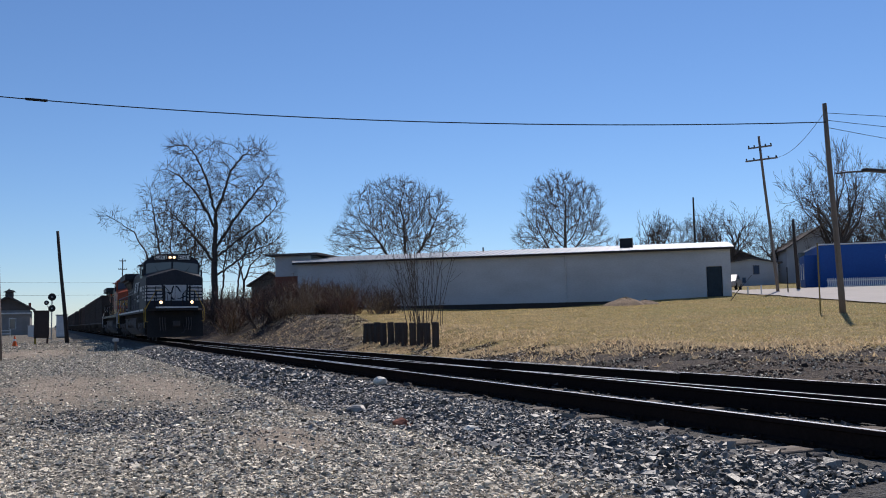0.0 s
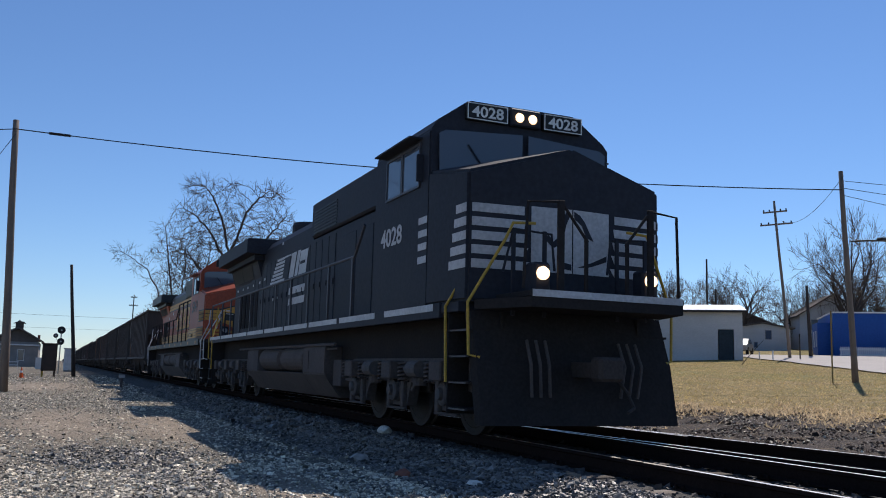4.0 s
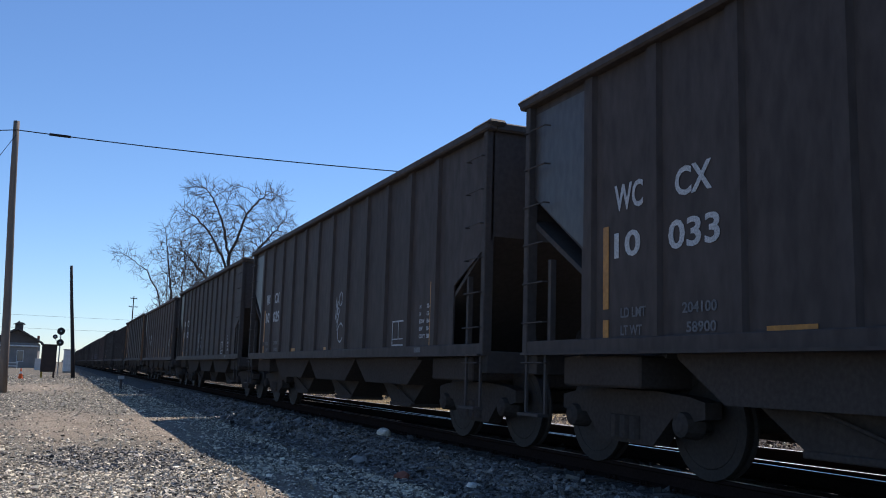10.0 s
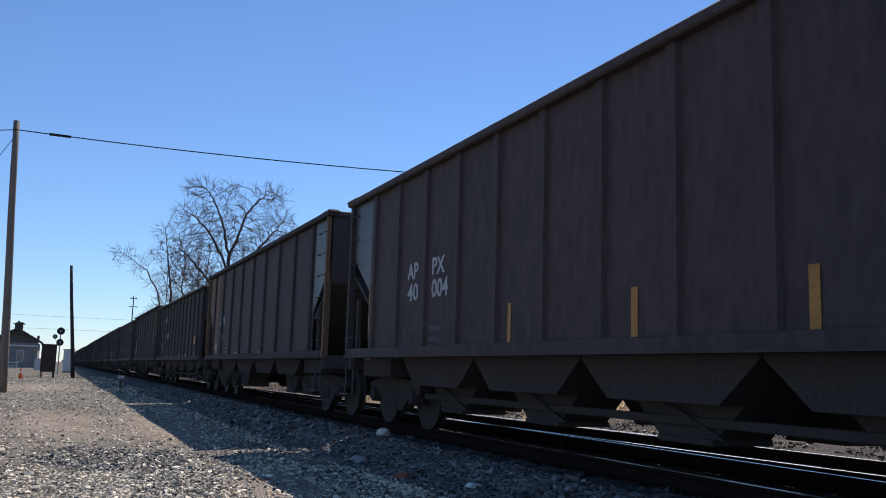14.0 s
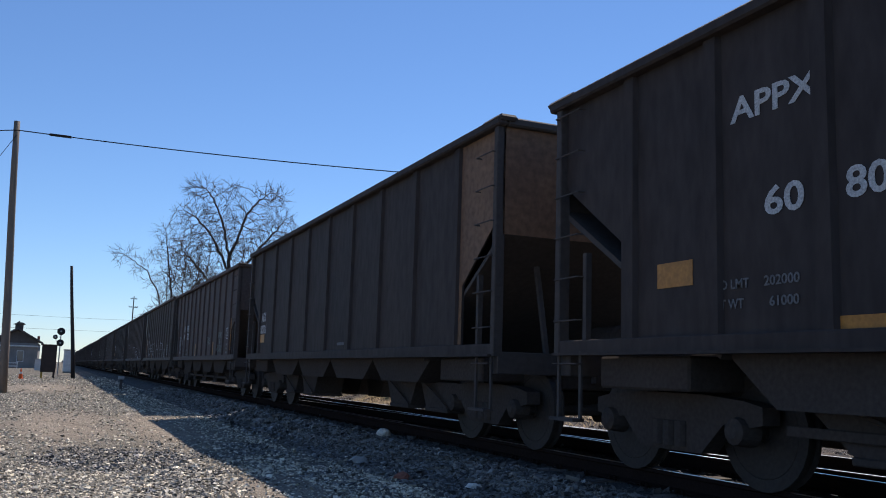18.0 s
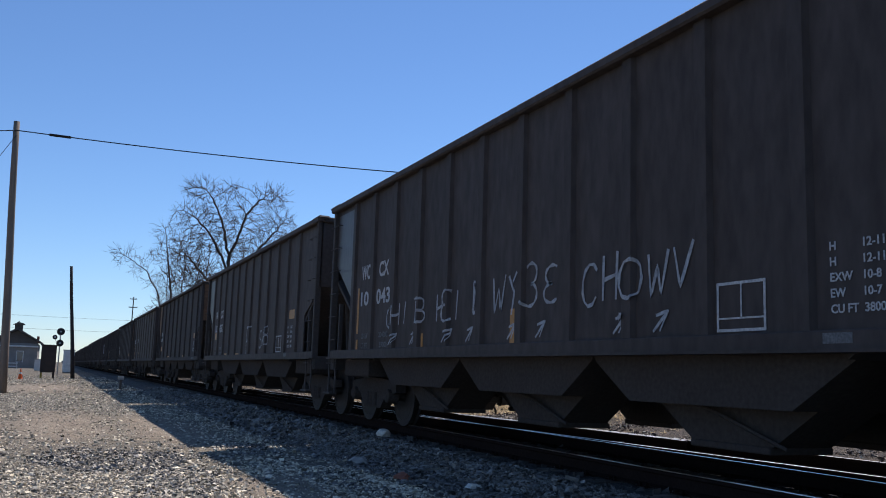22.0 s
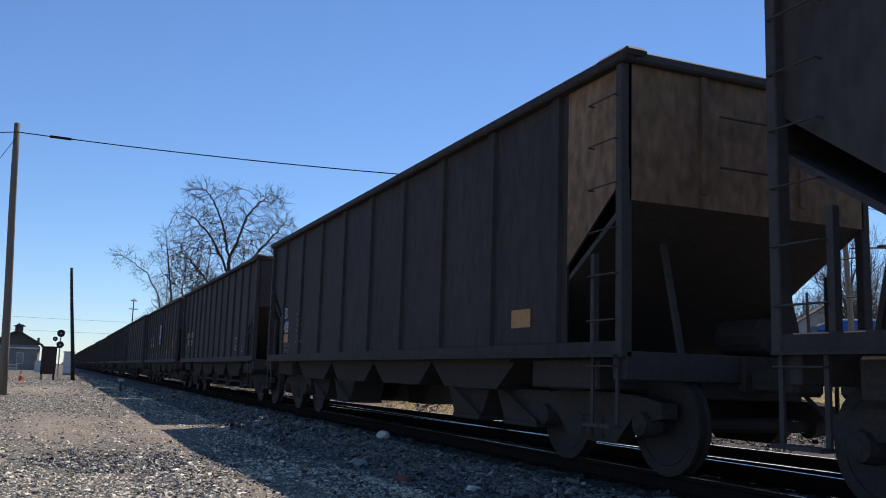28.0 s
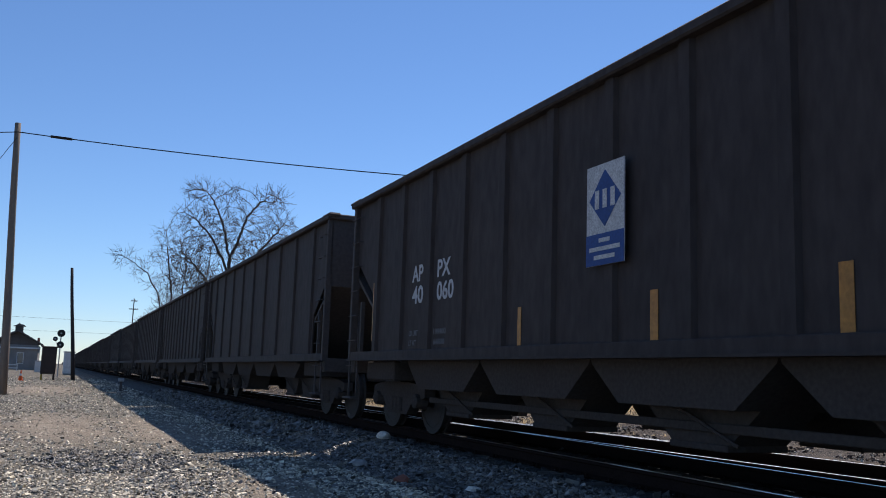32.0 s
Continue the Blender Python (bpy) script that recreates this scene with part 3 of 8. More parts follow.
def hopper(name, length, ribs, end_cut, label, bays=3, heaped=True, height=3.91):
    """An open coal hopper: y = 0 is its leading end sheet, y = length its trailing end sheet."""
    car = thing(name, pose(0, 0, 0), label, "coal hopper", "cars of the coal train")
    z_cut, y_cut, lead_cut, top, sill = 2.45 if end_cut else 2.80, 1.23, 1.65 if length < 14.3 else 1.25, height - 0.09, 1.2
    for s in (-1, 1):
        x = s * 1.47
        outline = [(0.0, z_cut), (1.06, 1.98), (1.06, sill), (length - 1.06, sill), (length - 1.06, 2.10), (length, 2.84), (length, top), (0.0, top)]
        part("side_sheet", prism(B(), outline, "x", x - 0.012, x + 0.012), coal_black, car)
        part("top_chord", box(B(), s * 1.535 - 0.065, s * 1.535 + 0.065, -0.09, length + 0.09, top - 0.02, top + 0.09, 0.02), coal_black, car)
        for y in (0.12, length - 0.12):
            part("corner_cap", box(B(), s * 1.48 - 0.13, s * 1.48 + 0.13, y - 0.26, y + 0.26, top + 0.03, top + 0.105, 0.035), end_black, car)
        bm = B()
        box(bm, s * 1.50 - 0.05, s * 1.50 + 0.05, 0.05, length - 0.05, 1.06, 1.21, 0.01)
        box(bm, s * 1.56 - 0.05, s * 1.56 + 0.02, 0.05, length - 0.05, 1.06, 1.085)
        part("side_sill", bm, coal_black, car)
        rib = B()
        prism(rib, [(0, -0.10), (s * RIB, -0.07), (s * RIB, 0.07), (0, 0.10)], "z", sill, top)
        rib = mesh_of(rib, "rib")
        rib.materials.append(coal_black)
        for k in range(ribs):
            y = lead_cut + (length - lead_cut - y_cut) * k / (ribs - 1)
            part("rib", rib, coal_black, car, at=pose(x, y, 0))
        for y in (0.05, length - 0.05):
            part("corner_post", box(B(), s * 1.50 - 0.06, s * 1.50 + 0.06, y - 0.05, y + 0.05, 1.06, top, 0.01), end_black, car)
    for e, y0 in ((1, 0.0), (-1, length)):
        bm = B()
        prism(bm, [(y0, 2.5), (y0 + e * 2.35, 1.02), (y0 + e * 2.37, 1.06), (y0 + e * 0.03, 2.55)], "x", -1.46, 1.46)
        part("slope_sheet", bm, end_black, car)
        part("end_sheet", box(B(), -1.47, 1.47, min(y0, y0 + e * 0.03), max(y0, y0 + e * 0.03), 2.5, top, 0.0), end_black, car)
        part("end_chord", box(B(), -1.47, 1.47, y0 - 0.085, y0 + 0.085, top - 0.018, top + 0.087, 0.02), end_black, car)
        bm = B()
        for x in (-0.62, 0.62):
            part("end_stiffener", box(B(), x - 0.03, x + 0.03, min(y0 - e * 0.028, y0), max(y0 - e * 0.028, y0), 2.64, top), end_black, car)
        part("end_sill", box(B(), -1.5, 1.5, min(y0, y0 + e * 0.22), max(y0, y0 + e * 0.22), 0.86, 1.12, 0.01), end_black, car)
        for x in (-0.75, 0.75):
            part("slope_strut", tube(B(), [(x, y0 + e * 0.18, 1.1), (x, y0 + e * 0.45, 2.2)], 0.04, 6), end_black, car)
        for s in (-1, 1):
            part("ladder_post", box(B(), s * 1.50 - 0.03, s * 1.50 + 0.03, y0 + e * 0.52 - 0.03, y0 + e * 0.52 + 0.03, 1.1, 2.05), end_black, car)
            for z in (0.98, 1.40, 1.82, 2.24, 2.66, 3.08, 3.50):
                part("ladder_rung", tube(B(), [(s * 1.53, y0 + e * 0.06, z), (s * 1.60, y0 + e * 0.06, z), (s * 1.60, y0 + e * 0.50, z), (s * 1.53, y0 + e * 0.50, z)], 0.009, 5), end_black, car)
            bm = B()
            for y in (0.08, 0.48):
                box(bm, s * 1.54 - 0.012, s * 1.54 + 0.012, y0 + e * y - 0.02, y0 + e * y + 0.02, 0.45, 1.1)
            box(bm, s * 1.54 - 0.10, s * 1.54 + 0.03, y0 + e * 0.28 - 0.22, y0 + e * 0.28 + 0.22, 0.43, 0.46)
            part("stirrup_step", bm, end_black, car)
        for z in (2.9, 3.4):
            part("grab_iron", tube(B(), [(-0.5, y0 - e * 0.10, z), (0.2, y0 - e * 0.10, z)], 0.012, 5), end_black, car)
        part("body_bolster", box(B(), -1.40, 1.40, min(y0 + e * 0.6, y0 + e * 1.9), max(y0 + e * 0.6, y0 + e * 1.9), 0.76, 1.055, 0.02), hopper_black, car)
        part("draft_gear", box(B(), -0.62, 0.62, min(y0 + e * 0.05, y0 + e * 0.58), max(y0 + e * 0.05, y0 + e * 0.58), 0.70, 1.04, 0.02), hopper_black, car)
        coupler(car, y0 - e * 0.66, e)
        freight_truck(car, y0 + e * 1.22)
    part("brake_cylinder", lathe(B(), [(0.35, 0.16), (0.40, 0.19), (0.95, 0.19), (1.0, 0.15)], "y", 14, (0.5, 0, 1.35)), hopper_black, car)
    part("air_reservoir", lathe(B(), [(length - 1.2, 0.12), (length - 1.15, 0.17), (length - 0.45, 0.17), (length - 0.4, 0.12)], "y", 14, (-0.6, 0, 1.4)), hopper_black, car)
    part("centre_sill", box(B(), -0.2, 0.2, -0.05, length + 0.05, 0.78, 1.12, 0.01), hopper_black, car)
    a, b = 2.35, length - 2.35
    w = (b - a) / bays
    keel = 0.66 if end_cut else 0.71
    for k in range(bays):
        c = a + w * (k + 0.5)
        part("hopper_chute", prism(B(), [(c - w * 0.50, 1.08), (c - w * 0.49, 1.02), (c - w * 0.31, keel), (c + w * 0.31, keel), (c + w * 0.49, 1.02), (c + w * 0.50, 1.08)], "x", -1.36, 1.36), hopper_black, car)
    # outlets: one under each bay, or in pairs towards the ends of the smooth-sided cars
    outlets = [a + w * (k + 0.5) for k in range(bays)] if end_cut else [2.75, 4.25, length - 4.75, length - 3.15]
    wide, foot, low = (w * 0.30, w * 0.15, 0.36) if end_cut else (0.66, 0.42, 0.35)
    for c in outlets:
        for s in (-1, 1):
            part("chute_outlet", prism(B(), [(c - wide, keel + 0.01), (c - foot, low), (c + foot, low), (c + wide, keel + 0.01)], "x", s * 0.76 - 0.30, s * 0.76 + 0.30), hopper_black, car)
            part("chute_gate", box(B(), s * 0.76 - 0.33, s * 0.76 + 0.33, c - foot, c + foot, low - 0.055, low + 0.005, 0.01), hopper_black, car)
            part("gate_lever", tube(B(), [(s * 1.10, c - wide * 0.7, low), (s * 1.14, c, 0.58), (s * 1.14, c + wide * 0.6, 0.72)], 0.018, 5), hopper_black, car)
    if bays == 4 and end_cut:
        part("gate_beam", box(B(), -1.11, -1.07, a + 0.3, b - 0.3, 0.46, 0.54, 0.008), hopper_black, car)
    if heaped:
        rng = random.Random(int(length * 100))
        nyy, nxx = 40, 9
        verts, faces = [], []
        for j in range(nyy):
            v = j / (nyy - 1)
            for i in range(nxx):
                u = i / (nxx - 1) * 2 - 1
                h = 0.34 * (1 - abs(u) ** 1.6) * min(1, 9 * v, 9 * (1 - v)) * (0.8 + 0.3 * math.sin(v * math.pi * bays) ** 2) - 0.17
                verts.append((u * 1.45, 0.03 + v * (length - 0.06), top + h + rng.uniform(-0.05, 0.05)))
        for j in range(nyy - 1):
            for i in range(nxx - 1):
                faces.append((j * nxx + i, j * nxx + i + 1, (j + 1) * nxx + i + 1, (j + 1) * nxx + i))
        me = bpy.data.meshes.new("coal_load")
        me.from_pydata(verts, [], faces)
        part("coal_load", me, coal, car)
    return car


def recolour(car, swaps):
    """Gives chosen parts of one car their own paint."""
    for ob in car.children:
        kind = ob.name.split(".")[0]
        if kind in swaps and ob.material_slots:
            ob.material_slots[0].link = "OBJECT"
            ob.material_slots[0].material = swaps[kind]


SIDE = -1.487     # just proud of the side sheet


def nearest_rib(car, y):
    """Where the rib nearest to y stands along the car."""
    size = max(c[1] for ob in car.children if ob.name.startswith("side_sheet") for c in ob.bound_box)
    ribs = len([ob for ob in car.children if ob.name.startswith("rib")]) // 2
    lead = 1.65 if size < 14.3 else 1.25
    pitch = (size - lead - 1.23) / (ribs - 1)
    return lead + pitch * min(ribs - 1, max(0, round((y - lead) / pitch)))


def stripe(car, y, z, wide, high, material=stripe_orange, name="reflective_stripe", x=SIDE):
    near = nearest_rib(car, y)
    gap = y - near
    if wide < 0.2 and abs(gap) < 0.13 + wide / 2:      # narrow tape sits beside the rib
        y = near + (0.13 + wide / 2) * (1 if gap > 0 else -1)
    part(name, box(B(), x - 0.003, x, y - wide / 2, y + wide / 2, z, z + high), material, car)


def write(car, text, y, z, high, wide=None, material=letter_white):
    lettering(text, high, wide, material, car, on_side(SIDE - 0.002, y, z))


def bars(car, y, z, rows, wide, pitch=0.12, material=letter_dim):
    """Small stencils too faint to read."""
    for k in range(rows):
        w = wide * (0.7 + 0.3 * ((k * 7) % 3) / 2)
        part("stencil_bar", box(B(), SIDE - 0.003, SIDE, y - w, y, z - k * pitch, z - k * pitch + 0.05), material, car)


def panel_frame(car, y, z, wide, high, material=letter_white, x=SIDE):
    """The white outlined inspection panel."""
    t = 0.022
    bar = None
    for y0, y1, z0, z1 in ((0, wide, 0, t), (0, wide, high - t, high), (0, t, t, high - t), (wide - t, wide, t, high - t), (t, wide - t, high * 0.25, high * 0.25 + t * 0.6), (wide * 0.5, wide * 0.5 + t * 0.6, high * 0.25 + t * 0.6, high - t)):
        ob = part("inspection_panel" if bar is None else "panel_line", box(B(), x - 0.003, x, y - y1, y - y0, z + z0, z + z1), material, bar or car)
        bar = bar or ob


def scrawl(car, y, z, wide, high, seed, strokes=5, r=0.02, material=spray_grey):
    """Looping spray paint strokes with no legible words."""
    rng = random.Random(seed)
    for k in range(strokes):
        bm = B()
        c, half = y - wide * (k + 0.5) / strokes, wide / strokes * 0.42
        kind = rng.choice(("bow", "loop", "zigzag", "cup", "hook"))
        lift, tilt = rng.uniform(-0.08, 0.12) * high, rng.uniform(-0.2, 0.35)
        pts = []
        for i in range(26):
            u = i / 25
            p, q = {"bow": (math.cos(0.8 + 4.7 * u), 0.5 + 0.5 * math.sin(0.8 + 4.7 * u)), "loop": (0.9 * math.sin(7.5 * u), 0.5 - 0.5 * math.cos(6.0 * u)),
                    "zigzag": (2 * u - 1, abs((u * 4) % 2 - 1)), "cup": (2 * u - 1, abs(2 * u - 1) ** 1.8), "hook": (0.8 * min(1, 3 * u - 0.6), 1 - u if u < 0.6 else 0.4 + 0.8 * (u - 0.6))}[kind]
            pts.append(Vector((SIDE - 0.004 - 0.0004 * k, c - half * (p + tilt * (q - 0.5)), z + lift + high * q)))
        edge = []
        for i, p in enumerate(pts):
            d = pts[min(i + 1, 25)] - pts[max(i - 1, 0)]
            side = Vector((0, -d.z, d.y)).normalized() * r * (0.75 + 0.35 * math.sin(i * 0.9))
            edge.append((bm.verts.new(p + side), bm.verts.new(p - side)))
        for (p, q), (v, w) in zip(edge, edge[1:]):
            bm.faces.new((p, v, w, q))
        part("spray_stroke", bm, material, car)


def bend(cx, cy, rx, ry, a0, a1, n=9):
    """An arc of a pen stroke, angles in degrees."""
    return [(cx + rx * math.cos(radians(a0 + (a1 - a0) * k / n)), cy + ry * math.sin(radians(a0 + (a1 - a0) * k / n))) for k in range(n + 1)]


PEN = {
    "C": [bend(0.55, 0.5, 0.5, 0.5, 40, 325)], "H": [[(0.05, 1), (0.12, 0)], [(0.85, 1.05), (0.9, 0)], [(0.08, 0.45), (0.9, 0.55)]], "I": [[(0.5, 1), (0.45, 0)]],
    "B": [[(0.1, 0.9), (0.15, 0)], bend(0.15, 0.76, 0.6, 0.27, 120, -90) + bend(0.15, 0.25, 0.8, 0.26, 90, -100)], "E": [bend(0.6, 0.75, 0.45, 0.25, 50, 270) + bend(0.6, 0.25, 0.5, 0.27, 90, 320)],
    "D": [[(0.1, 1), (0.2, 0)], bend(0.1, 0.5, 0.8, 0.52, 90, -85)], "W": [[(0, 1), (0.25, 0), (0.5, 0.7), (0.75, 0.02), (1.0, 1.05)]], "Y": [[(0.0, 1), (0.45, 0.5), (0.95, 1.05)], [(0.5, 0.55), (0.35, -0.15)]],
    "3": [bend(0.4, 0.76, 0.42, 0.26, 140, -80) + bend(0.4, 0.24, 0.5, 0.28, 85, -150)], "A": [[(0, 0), (0.5, 1), (0.95, 0)], [(0.2, 0.38), (0.8, 0.42)]], "N": [[(0.05, 0), (0.1, 1), (0.85, 0), (0.9, 1)]],
    "M": [[(0, 0), (0.15, 1), (0.5, 0.3), (0.85, 1), (1, 0)]], "L": [[(0.15, 1), (0.15, 0), (0.85, 0.05)]], "S": [bend(0.5, 0.74, 0.38, 0.26, 40, 260) + bend(0.5, 0.25, 0.42, 0.26, 80, -140)],
    "O": [bend(0.5, 0.5, 0.48, 0.48, 80, 440)], "P": [[(0.15, 1), (0.15, 0)], bend(0.15, 0.72, 0.65, 0.28, 95, -90)], "T": [[(0, 1), (1, 0.95)], [(0.5, 1), (0.5, 0)]], "R": [[(0.1, 1), (0.1, 0)], bend(0.1, 0.74, 0.7, 0.27, 95, -85) + [(0.9, 0)]],
    "K": [[(0.1, 1), (0.15, 0)], [(0.9, 1), (0.15, 0.45), (0.95, 0)]], ">": [[(0, 0.0), (0.9, 0.95)], [(0.1, 0.75), (0.9, 0.95), (0.45, 0.02)]], "F": [[(0.9, 1.0), (0.05, 0.95), (0.2, 0)], [(0.1, 0.5), (0.7, 0.55)]],
    "@": [[(0.03, 0.46), (0.04, 0.70), (0.03, 0.92), (0.13, 0.70), (0.27, 0.84), (0.17, 0.65), (0.15, 0.50), (0.22, 0.39), (0.36, 0.50), (0.50, 0.65)], bend(0.31, 0.62, 0.10, 0.07, 200, 560), bend(0.53, 0.86, 0.17, 0.135, 200, 560),
          [(0.36, 0.48), (0.28, 0.34), (0.31, 0.23), (0.42, 0.29)] + bend(0.69, 0.19, 0.31, 0.185, 120, -195)],
    "V": [[(0, 0.95), (0.4, 0.02), (0.9, 1.05)]], "8": [bend(0.5, 0.75, 0.35, 0.24, 270, 630) + bend(0.5, 0.25, 0.42, 0.26, 90, -270)],
}


def sprayed(car, words, y, z, wide, high, r=0.018, material=spray_grey, rise=0.0, seed=1):
    """Words sprayed by a loose arm, a stroke at a time, along the side that faces the lot."""
    rng = random.Random(seed)
    pitch = wide / len(words)
    for k, letter in enumerate(words):
        lift, size = rng.uniform(-0.08, 0.08) * high + rise * k / len(words), high * rng.uniform(0.88, 1.1)
        for n, stroke in enumerate(PEN.get(letter, ())):
            fine = []
            for (p, q), (v, w) in zip(stroke, stroke[1:]):
                fine += [(p + (v - p) * i / 6, q + (w - q) * i / 6) for i in range(6)]
            fine.append(stroke[-1])
            pts = [Vector((SIDE - 0.004 - 0.0004 * n, y - pitch * (k + 0.78 * p + 0.10 * (q - 0.5)), z + lift + size * q)) for p, q in fine]
            for p in pts:      # paint runs on over the ribs
                p.x -= RIB * min(1.0, max(0.0, (0.115 - abs(p.y - nearest_rib(car, p.y))) / 0.03))
            bm, edge = B(), []
            for i, p in enumerate(pts):
                d = pts[min(i + 1, len(pts) - 1)] - pts[max(i - 1, 0)]
                side = Vector((0, -d.z, d.y)).normalized() * r * (0.85 + 0.25 * math.sin(i * 0.45 + k))
                edge.append((bm.verts.new(p + side), bm.verts.new(p - side)))
            for (p, q), (v, w) in zip(edge, edge[1:]):
                bm.faces.new((p, v, w, q))
            part("spray_stroke", bm, material, car)


SHORT, LONG = 14.1, 14.65
STRETCH = 1.02     # spacing of the markings along a car's side
short_hopper = hopper("coal_hopper", SHORT, 12, True, "dusty black ribbed steel coal hopper on the rails")
long_hopper = hopper("coal_hopper", LONG, 12, True, "black ribbed steel coal hopper on the rails", 4, height=3.84)
low_hopper = hopper("coal_hopper", LONG, 12, True, "black ribbed low-sided steel coal hopper on the rails", 4, height=3.71)
TUB = 14.62
tub_hopper = hopper("coal_hopper", TUB, 9, False, "black steel coal hopper with grimy yellow ends", 4)
plain_hopper = hopper("coal_hopper", LONG, 9, False, "black smooth-sided steel coal hopper on the rails", 4, True)

# trailing ends of the cars along the train at the start, and how each one looks
CARS = [
    (108.45, "short", "033"), (123.52, "short", "029"), (139.12, "short", "026"), (155.51, "long", "brown"), (171.63, "plain", "maroon"),
    (187.78, "low", "wide"), (203.79, "plain", "rust"), (220.32, "long", "painted"), (235.37, "short", "043"), (250.58, "short", "032"),
    (266.81, "plain", "yellow"), (283.30, "plain", "tall"), (299.73, "tub", "yellow front"), (316.21, "long", "dim"), (332.64, "long", "badge"),
]
tail = 332.64
for k in range(23):
    tail += 15.2 if k % 5 in (1, 2) else 16.3
    CARS.append((tail, "short" if k % 5 in (1, 2) else ("plain", "long")[k % 2], ""))

TRAIN = []
used = set()
for rear, kind, look_kind in CARS:
    base = {"short": short_hopper, "long": long_hopper, "plain": plain_hopper, "low": low_hopper, "tub": tub_hopper}[kind]
    size = {"short": SHORT, "tub": TUB}.get(kind, LONG)
    if kind in used:
        car = copy_thing(base, pose(LINE, rear - size, 0))
    else:
        car = base
        car.matrix_basis = pose(LINE, rear - size, 0)
        used.add(kind)
    TRAIN.append((car, rear - size, look_kind, size))



def text_rows(car, L, rows):
    """Stencils: words, distance from the trailing end, height over the rails, letter height, width."""
    for words, off, z, high, wide in rows:
        write(car, words, L - off * STRETCH, z, high, wide, letter_dim if high < 0.15 else letter_white)


def tape(car, L, rows):
    """Orange tape: from and to along the car, bottom and top."""
    for a, b, z0, z1 in rows:
        stripe(car, L - STRETCH * (a + b) / 2, z0, b - a, z1 - z0)


badge_blue = surface("blue badge paint", (0.03, 0.07, 0.24), 0.6, bump=0)
end_gloss = surface("smooth glossy end paint", (0.074, 0.066, 0.064), 0.42, other=(0.056, 0.049, 0.047), scale=1.3, fine=14, grain=0.2, spec=0.35, bump=0.02, stretch=(1, 1, 0.4))


def glossy_end(car, L):
    """The smooth panel between the last rib and the trailing corner, of glossier paint."""
    part("end_panel", prism(B(), [(L - 0.11, 2.78), (L - 0.11, 3.72), (L - 1.11, 3.72), (L - 1.11, 2.10)], "x", SIDE - 0.002, SIDE + 0.001), end_gloss, car, "smooth glossy end panel")


